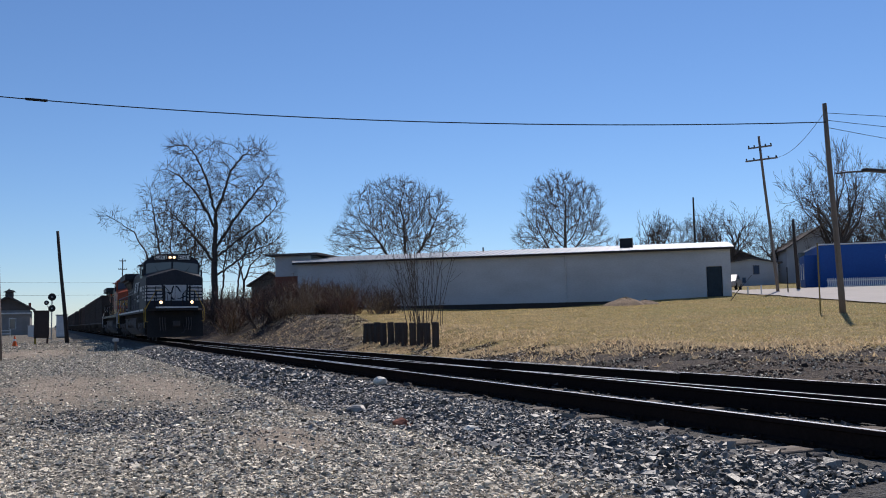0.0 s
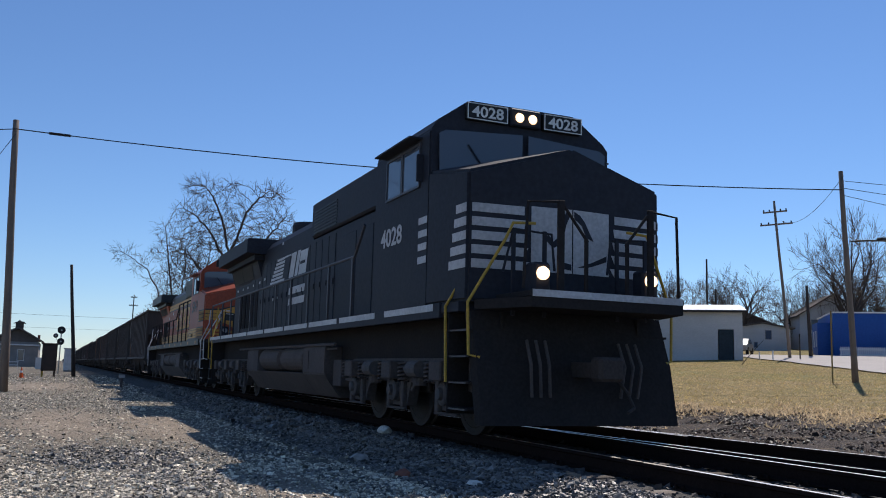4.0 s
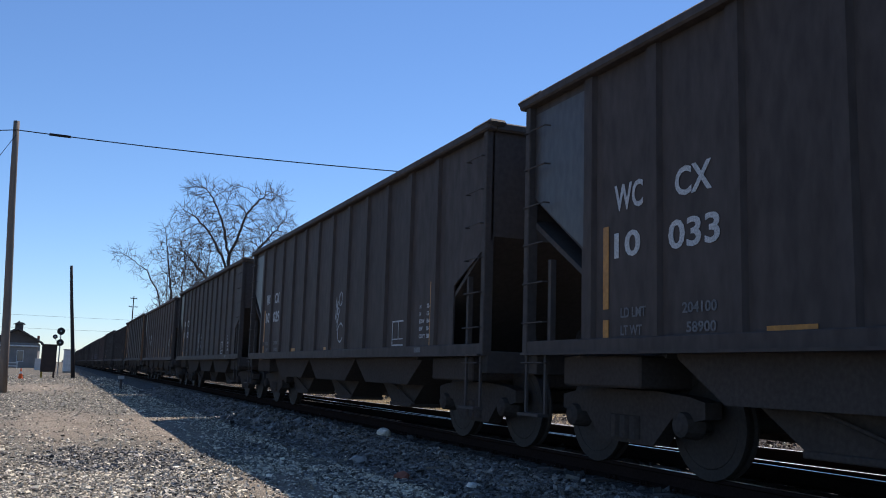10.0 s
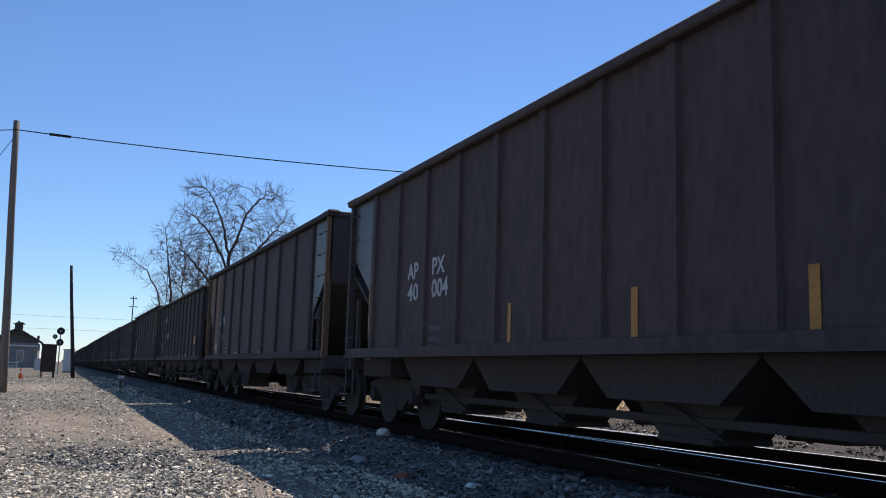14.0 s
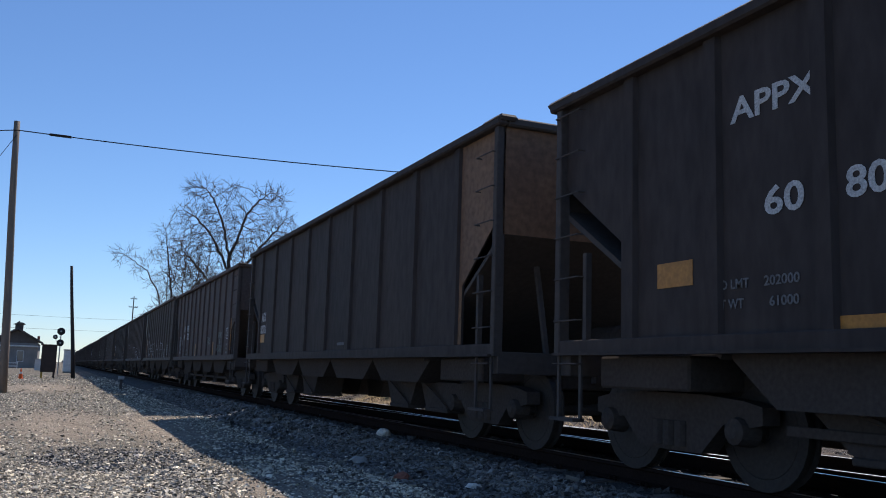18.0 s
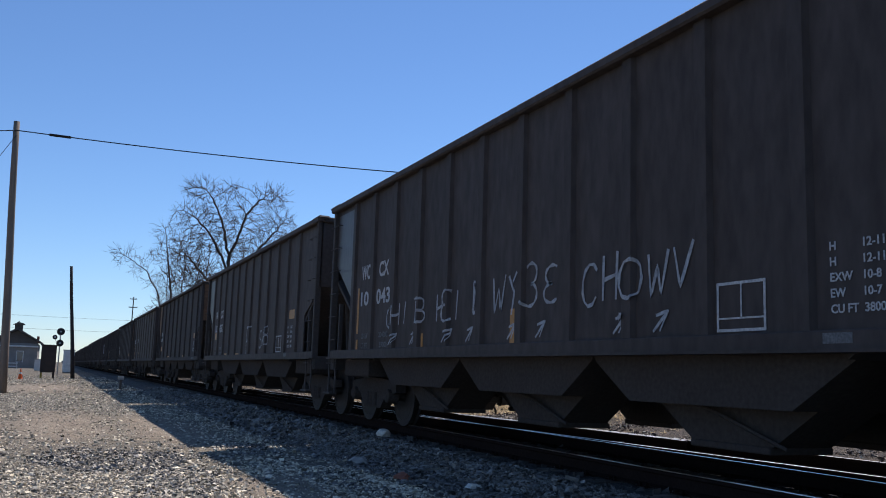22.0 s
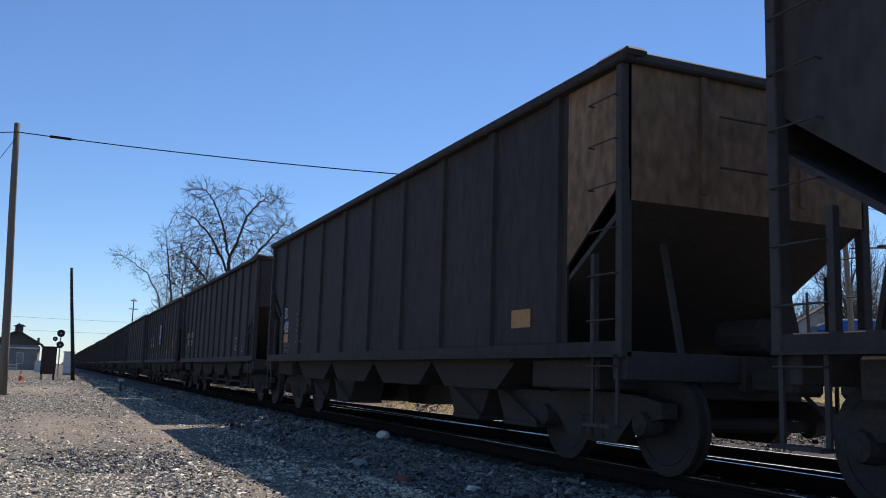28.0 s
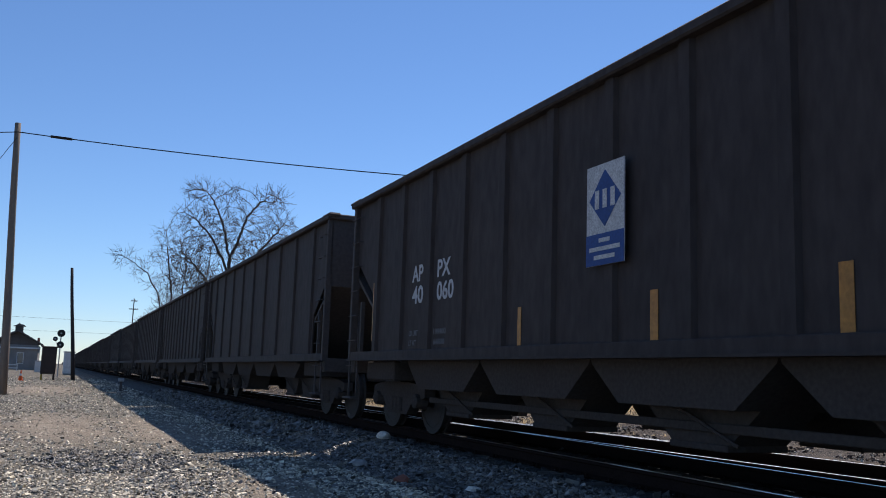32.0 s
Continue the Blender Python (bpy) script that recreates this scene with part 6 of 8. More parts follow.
def grow(rng, height, width, radius, limbs, levels):
    """Branches of a bare round-crowned tree: pieces for trunk and limbs, and pieces for twigs."""
    thick, thin = [], []

    def turned(d, angle):
        side = Vector((rng.gauss(0, 1), rng.gauss(0, 1), rng.gauss(0, 0.6)))
        side = (side - d * side.dot(d)).normalized()
        return (d * math.cos(angle) + side * math.sin(angle)).normalized()

    def shoot(p, d, length, r, level):
        steps = 4 if level < 3 else 3
        pts = [p]
        for i in range(steps):
            d = (d + Vector((rng.gauss(0, 0.12), rng.gauss(0, 0.12), rng.gauss(0.03, 0.08)))).normalized()
            pts.append(pts[-1] + d * length / steps)
        end = 0.62
        for i in range(steps):
            piece = (tuple(pts[i]), tuple(pts[i + 1]), r * (1 - (1 - end) * i / steps), r * (1 - (1 - end) * (i + 1) / steps))
            (thick if level < 3 else thin).append(piece)
        if level == levels:
            return
        for c in range(rng.choice((2, 2, 3)) if level < levels - 1 else 3):     # forks at the tip
            shoot(pts[-1], turned(d, rng.uniform(0.25, 0.75)), length * rng.uniform(0.62, 0.85), r * end * rng.uniform(0.6, 0.85), level + 1)
        for c in range(rng.choice((1, 2, 2)) if level else 0):                  # side shoots
            u = rng.uniform(0.3, 0.9) * steps
            k = int(u)
            shoot(pts[k].lerp(pts[k + 1], u - k), turned(d, rng.uniform(0.6, 1.1)), length * rng.uniform(0.45, 0.7), r * 0.45, level + 1)
    base = Vector((0, 0, -0.25))
    top = Vector((rng.gauss(0, 0.15), rng.gauss(0, 0.15), height * 0.20))
    thick.append((tuple(base), tuple(base.lerp(top, 0.15)), radius * 1.5, radius * 1.08))
    thick.append((tuple(base.lerp(top, 0.15)), tuple(top), radius * 1.08, radius * 0.95))
    for c in range(limbs):
        a = math.tau * (c + rng.uniform(-0.25, 0.25)) / limbs
        out = rng.uniform(0.25, 0.85)
        shoot(top - Vector((0, 0, rng.uniform(0, height * 0.05))), Vector((math.cos(a) * out, math.sin(a) * out, 1)).normalized(), height * rng.uniform(0.20, 0.27), radius * rng.uniform(0.5, 0.7), 1)
    ends_ = np.array([s[1] for s in thick + thin])
    kz = height / ends_[:, 2].max()
    reach = np.percentile(np.hypot(ends_[:, 0], ends_[:, 1]), 97)
    kx = width / reach

    def scaled(pieces):
        return [((a[0] * kx, a[1] * kx, a[2] * kz), (b[0] * kx, b[1] * kx, b[2] * kz), r0, r1) for a, b, r0, r1 in pieces]
    return scaled(thick), scaled(thin)


def tree(name, x, y, height, width, label, seed, radius=0.3, limbs=5, levels=6, group="", lean=0.0, gain=1.15, twig_mat=twig):
    rng = random.Random(seed)
    thick, thin = grow(rng, height, width, radius, limbs, levels)
    thin = [(a, b, max(0.013, r0) * gain, max(0.011, r1) * gain) for a, b, r0, r1 in thin]
    ob = thing(name, pose(x, y, terrain(x, y), 0, lean, rng.uniform(0, 360) if not lean else 0), label, "tree", group)
    part("trunk", limb_mesh("trunk", thick, 7), bark, ob)
    part("crown", limb_mesh("crown", thin, 3), twig_mat, ob)
    return ob


def shrub(name, x, y, height, label, seed, stems=14, wide=1.0, levels=2, material=twig_red, category="shrub", group="", radius=0.03, side=0.42):
    rng = random.Random(seed)
    thin = []
    for s in range(stems):
        a = rng.uniform(0, math.tau)
        h = height * rng.uniform(0.6, 1.0)
        p = Vector((math.cos(a), math.sin(a), 0)) * rng.uniform(0, wide * 0.3) + Vector((0, 0, -0.1))
        d = Vector((math.cos(a) * wide * rng.uniform(0.1, 0.5) / height, math.sin(a) * wide * rng.uniform(0.1, 0.5) / height, 1)).normalized()

        def shoot(p, d, length, r, level):
            q = p
            for i in range(4):
                d = (d + Vector((rng.gauss(0, 0.08), rng.gauss(0, 0.08), 0.02))).normalized()
                e = q + d * length / 4
                thin.append((tuple(q), tuple(e), r * (1 - i * 0.2), r * (0.8 - i * 0.2) + 0.003))
                if level < levels:
                    for _ in range(rng.randint(1, 2)):
                        nd = (d + Vector((rng.gauss(0, 0.5), rng.gauss(0, 0.5), rng.gauss(0.1, 0.3)))).normalized()
                        shoot(e, nd, length * side, r * 0.5, level + 1)
                q = e
        shoot(p, d, h, radius, 0)
    me = limb_mesh(name, thin, 3)
    me.materials.append(material)
    ob = new(name, me)
    ob.matrix_basis = pose(x, y, terrain(x, y))
    return tagged(ob, label, category, group)


def crown_tree(x, y, stems, lobes, label, seed, count=1500, step_=0.42, tip=0.011, twigs=2, gain=1.0):
    """A bare tree that grows from its stems into the space of its lobes: (x, y, z, half width, half depth, half height)."""
    rng = np.random.default_rng(seed)
    size = np.array([c[3] * c[4] * c[5] for c in lobes])
    which = rng.choice(len(lobes), count, p=size / size.sum())
    dirs = rng.normal(size=(count, 3))
    dirs /= np.linalg.norm(dirs, axis=1)[:, None]
    dirs *= rng.random((count, 1)) ** 0.42
    food = np.array([lobes[w][:3] for w in which]) + dirs * np.array([lobes[w][3:] for w in which])
    place, parent = [], []
    for stem in stems:
        pts = [Vector(p) for p in stem]
        start = -1
        if place:
            gaps = [(Vector(q) - pts[0]).length for q in place]
            if min(gaps) < 0.6:
                start = gaps.index(min(gaps))
        for p, q in zip(pts, pts[1:]):
            n = max(2, int((q - p).length / step_))
            for i in range(n):
                c = p.lerp(q, i / n) + Vector(rng.normal(0, 0.04, 3))
                place.append(tuple(c))
                parent.append(start)
                start = len(place) - 1
    pos = np.array(place)
    gap = np.full(count, 1e9)
    near = np.zeros(count, int)

    def update(first):
        d = np.linalg.norm(food[:, None] - pos[None, first:], axis=2)
        k = d.argmin(1)
        v = d[np.arange(len(food)), k]
        better = v < gap
        gap[better], near[better] = v[better], k[better] + first
    update(0)
    for turn in range(90):
        live = gap < 1e8
        if not live.any() or len(pos) > 9000:
            break
        pull = food - pos[near]
        pull /= np.linalg.norm(pull, axis=1)[:, None] + 1e-9
        total = np.zeros_like(pos)
        np.add.at(total, near[live], pull[live])
        forks = np.bincount([k for k in parent if k >= 0], minlength=len(pos))
        grow_at = np.nonzero((np.linalg.norm(total, axis=1) > 0.15) & (forks < 3))[0]
        if not len(grow_at):
            break
        d = total[grow_at] / np.linalg.norm(total[grow_at], axis=1)[:, None]
        up = np.array(parent)[grow_at]
        inertia = np.where((up >= 0)[:, None], pos[grow_at] - pos[np.maximum(up, 0)], 0)
        inertia /= np.linalg.norm(inertia, axis=1)[:, None] + 1e-6
        d = d + 0.5 * inertia + rng.normal(0, 0.13, d.shape) + np.array([0, 0, 0.08])
        d /= np.linalg.norm(d, axis=1)[:, None]
        first = len(pos)
        pos = np.concatenate([pos, pos[grow_at] + d * step_])
        parent += list(grow_at)
        update(first)
        keep = gap > step_ * 1.25
        food, gap, near = food[keep], gap[keep], near[keep]
    n = len(pos)
    flow = np.zeros(n)
    kids = np.zeros(n, int)
    for k in range(n - 1, -1, -1):
        if kids[k] == 0:
            flow[k] = tip ** 2.15
        if parent[k] >= 0:
            flow[parent[k]] += flow[k]
            kids[parent[k]] += 1
    r = flow ** (1 / 2.15)
    thick, thin = [], []
    for k in range(n):
        p = parent[k]
        if p < 0:
            continue
        piece = (tuple(pos[p]), tuple(pos[k]), min(r[p], r[k] * 1.25) * gain, r[k] * gain)
        (thick if r[k] > 0.055 else thin).append(piece)
        if r[k] < 0.036:
            along_ = pos[k] - pos[p]
            along_ /= np.linalg.norm(along_) + 1e-9
            for _ in range(twigs if kids[k] else twigs + 2):
                d = along_ * 1.0 + rng.normal(0, 0.36, 3) + np.array([0, 0, 0.18])
                d /= np.linalg.norm(d)
                a_ = pos[k]
                length = rng.uniform(0.24, 0.66)
                b_ = a_ + d * length
                d2 = d + rng.normal(0, 0.3, 3) + np.array([0, 0, 0.15])
                c_ = b_ + d2 / np.linalg.norm(d2) * length * 0.8
                thin.append((tuple(a_), tuple(b_), tip * 0.95 * gain, tip * 0.75 * gain))
                thin.append((tuple(b_), tuple(c_), tip * 0.75 * gain, tip * 0.5 * gain))
    ob = thing("bare_tree", pose(x, y, terrain(x, y)), label, "tree")
    part("trunk", limb_mesh("trunk", thick, 8), bark, ob)
    part("crown", limb_mesh("crown", thin, 3), twig, ob)
    return ob


# the tall vase-shaped tree and the brush of slender ones beside it; heights are over their feet
crown_tree(13.9, 83.9, [[(0, 0, -0.3), (0, 0, 4.0), (0.1, 0, 8.5), (0.1, 0.1, 9.6), (-0.9, 0, 13.2), (-1.7, 0.2, 14.8), (-2.6, 0.2, 16.1)], [(0.1, 0.1, 9.4), (0.8, -0.2, 11.4), (1.5, -0.2, 13.6), (2.6, -0.3, 15.0), (3.9, -0.3, 16.1)],
                        [(0.1, 0, 6.2), (1.8, 0.5, 8.8), (3.5, 0.6, 11.1), (4.8, 0.6, 12.8), (5.7, 0.6, 14.0)], [(0.0, 0, 5.2), (2.5, 0.8, 7.2), (4.6, 0.9, 8.8), (6.3, 0.9, 10.7)], [(0.1, 0, 8.0), (-0.6, 0.2, 9.5), (-1.8, 0.4, 11.7), (-3.2, 0.5, 13.0), (-4.6, 0.6, 13.7)],
                        [(0, 0, 4.8), (-1.4, 0.8, 7.0), (-2.9, 1.0, 8.6), (-4.4, 1.2, 10.2)], [(0, 0, 3.5), (3.0, 0.5, 5.6), (6.0, 0.6, 7.0)]],
           [(-2.7, 0.2, 15.6, 1.8, 1.6, 1.0), (3.6, -0.3, 15.5, 1.7, 1.6, 1.2), (-1.3, 0, 13.4, 1.5, 1.4, 1.5), (1.6, -0.2, 13.2, 1.3, 1.3, 1.5), (5.3, 0.6, 13.1, 1.2, 1.3, 1.5), (5.6, 0.9, 10.2, 1.5, 1.5, 1.6), (3.4, 0.6, 10.6, 1.7, 1.6, 1.8),
            (-4.0, 0.6, 13.0, 1.5, 1.4, 1.2), (-3.4, 1.0, 9.8, 1.8, 1.7, 1.8), (0, 0, 11.0, 2.4, 2.0, 2.4), (4.4, 0.4, 12.0, 2.0, 1.8, 2.2), (-2.2, 0.3, 12.0, 2.0, 1.8, 2.2), (5.0, 0.6, 6.8, 1.9, 1.5, 1.6), (2.4, 0.3, 7.0, 1.7, 1.6, 2.2), (-2.0, 0.6, 6.6, 1.7, 1.7, 2.2), (0.2, 0.3, 15.6, 1.4, 1.2, 1.0)],
           "large bare spreading tree with a forked trunk behind the track", 3, 5000, 0.36, 0.013, 2, 1.2)
crown_tree(8.9, 95.0, [[(0.8, 0, -0.3), (0.8, 0, 5.0), (-0.1, 0, 8.8), (-1.3, 0, 10.8), (-2.8, 0.2, 11.9), (-4.2, 0.2, 12.6)], [(1.0, 0.3, -0.3), (1.4, 0.3, 5.0), (1.3, 0.3, 8.9), (0.7, 0.3, 12.6), (0.3, 0.3, 15.4)]],
           [(-3.5, 0.2, 12.2, 1.4, 1.0, 0.9), (-2.0, 0.2, 11.2, 1.1, 1.0, 0.9), (-0.7, 0.1, 9.9, 0.9, 1.0, 1.0), (0.3, 0.3, 14.9, 0.9, 1.0, 1.2), (1.3, 0.3, 13.3, 1.3, 1.2, 1.5), (-0.1, 0.3, 12.6, 1.0, 1.0, 1.2), (1.9, 0.3, 10.6, 1.4, 1.3, 1.6), (1.2, 0.3, 7.4, 1.7, 1.5, 1.7)],
           "slender leaning two-stemmed bare tree behind the track", 5, 1300, 0.36, 0.013, 2)
for k, (px, py, h, lean_) in enumerate(((12.4, 85.5, 11.0, -0.9), (14.9, 86.0, 10.0, 0.9), (12.9, 88.0, 12.5, -0.3), (16.0, 84.6, 8.5, 1.2), (10.4, 93.0, 10.5, -1.0))):
    crown_tree(px, py, [[(0, 0, -0.3), (lean_ * 0.3, 0, h * 0.4), (lean_, 0, h * 0.75)], [(lean_ * 0.2, 0, h * 0.3), (lean_ * 0.2 + 0.9, 0.2, h * 0.65)]], [(lean_, 0, h * 0.82, 1.2, 1.2, h * 0.2), (lean_ * 0.4 + 0.9, 0.2, h * 0.62, 1.3, 1.3, h * 0.2), (lean_ * 0.3 - 0.7, 0, h * 0.52, 1.2, 1.2, h * 0.18)],
               "slender bare tree in the thicket behind the track", 80 + k, 520, 0.38, 0.013, 2)
crown_tree(11.3, 92.0, [[(0, 0, -0.3), (0.2, 0, 5), (-0.4, 0, 9)], [(0.2, 0, 4), (1.4, 0, 8)]], [(-0.6, 0, 10.6, 1.7, 1.8, 2.6), (1.6, 0.2, 9.2, 1.5, 1.7, 2.2), (0.3, 0, 6.6, 1.9, 1.8, 1.8)], "slender bare tree among the brush", 8, 700, 0.42, 0.015, 3)
crown_tree(16.9, 86.0, [[(0, 0, -0.3), (0.2, 0, 2.5), (1.0, 0, 4.5)], [(0.2, 0, 2.4), (-0.6, 0, 5)]], [(1.8, 0, 5.4, 2.2, 1.9, 1.8), (-0.5, 0, 6.2, 1.6, 1.7, 2.0), (3.0, 0.2, 3.4, 1.6, 1.5, 1.4)], "slender bare tree among the brush", 9, 650, 0.40, 0.015, 3)
tree("bare_tree", 11.0, 104.0, 8.0, 4.0, "slender bare tree among the brush", 10, 0.16, 4, 5)
crown_tree(34.6, 89.0, [[(0, 0, -0.3), (0, 0, 2.2), (-1.2, 0.2, 4.2), (-2.4, 0.3, 6.2)], [(0, 0, 2.0), (0.4, -0.3, 5.0), (0.3, -0.4, 7.0)], [(0, 0, 2.2), (1.8, 0.3, 4.4), (3.2, 0.3, 6.4)]],
           [(0.0, 0, 8.6, 6.3, 4.4, 4.6), (-5.2, 0.2, 6.2, 3.0, 2.8, 2.0), (5.0, 0.2, 7.2, 3.2, 2.8, 2.6)], "round-crowned bare tree behind the white building", 11, 1900, 0.40, 0.016, 3)
crown_tree(49.0, 79.3, [[(0, 0, -0.3), (-0.1, 0, 2.2), (-1.2, 0.2, 4.5)], [(-0.1, 0, 2.0), (0.5, 0, 5.2)], [(0, 0, 2.2), (1.5, 0.2, 4.6)]],
           [(0.3, 0, 8.4, 4.5, 3.6, 4.3), (-3.0, 0, 5.6, 2.3, 2.4, 2.0), (3.4, 0, 6.4, 2.1, 2.4, 2.2)], "round-crowned bare tree behind the white building", 14, 1500, 0.38, 0.016, 3)
tree("bare_tree", 88.2, 114.0, 12.5, 3.8, "distant small bare tree", 17, 0.3, 5, 5, gain=1.5)
tree("bare_tree", 95.6, 110.8, 11.5, 4.4, "distant small bare tree", 18, 0.26, 5, 5, gain=1.3)
tree("bare_tree", 62.0, 88.0, 6.5, 4.2, "low bare tree behind the white building", 19, 0.16, 5, 5)
for k, (px, py, h, w) in enumerate(((72, 64, 15, 5), (78, 70, 13, 5), (86, 66, 14, 5), (80, 56, 13, 4.5), (88, 56, 14, 5), (98, 78, 13, 6), (100, 64, 17, 6), (80, 48, 16, 5), (72, 80, 10, 4), (90, 47, 17, 6), (66, 82, 8, 4))):
    tree("bare_tree", px, py, h, w, "tall bare woodland tree on the rise", 30 + k, 0.28, 5, 5, "woodland on the rise", gain=0.95)
for k, (px, py, h, w) in enumerate(((80, 80, 8, 3.6), (84, 80, 9, 3.8), (86, 76, 10, 4), (90, 72, 11, 4.5), (94, 60, 12, 4.5), (91, 84, 9, 4), (82, 70, 10, 3.8))):
    tree("bare_tree", px, py, h, w, "bare woodland tree behind the street", 60 + k, 0.2, 4, 5, "woodland on the rise", gain=0.95)
for k in range(14):
    rng = random.Random(950 + k)
    shrub("brush_clump", 79 + 1.0 * k + rng.uniform(-1, 1), 81 - 1.3 * k + rng.uniform(-2, 2), rng.uniform(3.5, 6.5), "tall dark bare brush behind the houses", 330 + k, 18, 4.0, 2, bark, group="brush at the wood's edge", radius=0.03)
for k in range(5, 17):
    rng = random.Random(900 + k)
    shrub("brush_clump", 66 + 2.6 * k + rng.uniform(-1, 1), 86 - 2.2 * k + rng.uniform(-3, 3), rng.uniform(3, 5.5), "dense bare brush at the wood's edge", 300 + k, 16, 5.0, 2, twig, group="brush at the wood's edge", radius=0.04)

# ---- white building ----


def along(p, q, u):
    return (p[0] + (q[0] - p[0]) * u, p[1] + (q[1] - p[1]) * u)


def frame_between(p, q, z):
    """Pose whose x runs from p to q on the ground plan; y points away from the camera."""
    d = Vector((q[0] - p[0], q[1] - p[1], 0))
    return Matrix.Translation((p[0], p[1], z)) @ Matrix.Rotation(math.atan2(d.y, d.x), 4, "Z"), d.length


WP, WQ = (18.9, 72.6), (46.1, 51.0)
pose_w, wl = frame_between(WP, WQ, 1.6)
hall = thing("white_building", pose_w, "long low white block building with a pale metal roof", "building")
door_a, door_b = wl - 1.75, wl - 0.62
wall_top = 4.15
bm = B()
box(bm, 0, door_a, 0, 0.3, -0.3, wall_top)
box(bm, door_b, wl, 0, 0.3, -0.3, wall_top)
box(bm, door_a, door_b, 0, 0.3, 2.85, wall_top)
box(bm, door_a, door_b, 0, 0.3, -0.3, 0.58)
part("front_wall", bm, wall_white, hall)
part("side_wall", box(B(), wl - 0.3, wl, 0.3, 14, 0, wall_top), wall_white, hall)
part("side_wall", box(B(), 0, 0.3, 0.3, 14, 0, wall_top), wall_white, hall)
part("rear_wall", box(B(), 0.3, wl - 0.3, 13.7, 14, 0, wall_top), wall_white, hall)
bm = B()
eave_a, eave_b, top_a, top_b, end_a, end_b = [[bm.verts.new((x, y, wall_top + z + h)) for h in (0, 0.12)] for x, y, z in ((-0.3, -0.35, 0), (wl + 0.3, -0.35, 0), (-3.6, 7, 0.95), (wl + 0.3, 7, 0.95), (-3.6, 14.35, 0), (wl + 0.3, 14.35, 0))]
for h in (0, 1):
    bm.faces.new((eave_a[h], eave_b[h], top_b[h], top_a[h]))
    bm.faces.new((top_a[h], top_b[h], end_b[h], end_a[h]))
loop_ = (eave_a, eave_b, top_b, end_b, end_a, top_a)
for p, q in zip(loop_, loop_[1:] + loop_[:1]):
    bm.faces.new((p[0], q[0], q[1], p[1]))
bmesh.ops.recalc_face_normals(bm, faces=bm.faces)
part("roof", bm, roof_metal, hall)
seam = prism(B(), [(-0.36, wall_top + 0.12), (7, wall_top + 1.07), (7, wall_top + 1.11), (-0.36, wall_top + 0.16)], "x", -0.02, 0.02)
seam = mesh_of(seam, "roof_seam")
for k in range(58):
    part("roof_seam", seam, roof_metal, hall, at=pose(0.1 + (wl - 0.2) * k / 57, 0, 0))
part("gutter", box(B(), -0.3, wl + 0.3, -0.47, -0.34, wall_top - 0.06, wall_top + 0.08), pole_dark, hall)
# dark strip laid on the wall foot: the building's shade at the grass, as colour
part("foundation", box(B(), 0, door_a - 0.1, -0.03, -0.002, -0.2, 0.42), pole_dark, hall, "dark strip along the wall foot, painted in for its shade")
part("door", box(B(), door_a + 0.04, door_b - 0.04, 0.06, 0.14, 0.6, 2.83, 0.01), door_blue, hall, "closed dark blue green steel door")
for k in (10.5, 22.5):
    part("downpipe", tube(B(), [(k, -0.06, 0.5), (k, -0.06, wall_top)], 0.05, 6), wall_white, hall)
for k in range(6):
    part("pilaster_joint", box(B(), 3.5 + 5.4 * k, 3.56 + 5.4 * k, -0.006, 0.0, 0.4, wall_top - 0.1), wall_white, hall)
part("annex", box(B(), -3.4, -0.02, 2.9, 13, 0, 5.1), wall_white, hall)
part("annex_brick_base", box(B(), -3.44, -0.9, 2.82, 2.895, 0, 3.3), brick_red, hall, "dull red brick lower wall")
part("annex_roof", box(B(), -4.1, 0.9, 2.2, 13.5, 5.1, 5.27, 0.02), shingle, hall, "dark flat roof edge")
part("roof_vent", box(B(), wl - 8.2, wl - 7.2, 3.2, 4.2, wall_top + 0.35, wall_top + 1.35, 0.03), signal_black, hall, "square black roof vent")
part("vent_pipe", tube(B(), [(wl - 20, 6, wall_top + 0.6), (wl - 20, 6, wall_top + 1.3)], 0.06, 8), signal_black, hall)

# ---- poles and cables ----


def pole(name, x, y, height, r, label, material=pole_wood, lean=(0, 0), arms=(), turn=0.0):
    z = terrain(x, y)
    ob = thing(name, pose(x, y, z, lean[1], lean[0], turn), label, "utility pole")
    part("pole", tube(B(), [(0.02 * math.sin(k), 0, -0.3 + (height + 0.3) * k / 6) for k in range(7)], r, 12, r * 0.68), material, ob, smooth=True)
    for h, half in arms:
        arm = part("crossarm", box(B(), -half, half, r * 0.6, r * 0.6 + 0.1, height - h, height - h + 0.12, 0.01), material, ob)
        for s in (-1, -0.5, 0.5, 1):
            part("insulator", lathe(B(), [(0.12, 0.03), (0.14, 0.06), (0.2, 0.045), (0.24, 0.06), (0.28, 0.02)], "z", 8, (s * half * 0.92, r * 0.6 + 0.05, height - h)), wire_black, arm)
    return ob


def cable(label, a, b, sag, r=0.012, group="overhead cables"):
    a, b = Vector(a), Vector(b)
    pts = [a.lerp(b, k / 24) - Vector((0, 0, sag * 4 * (k / 24) * (1 - k / 24))) for k in range(25)]
    return solid("cable", tube(B(), pts, r, 5), wire_black, label, "cable", group)


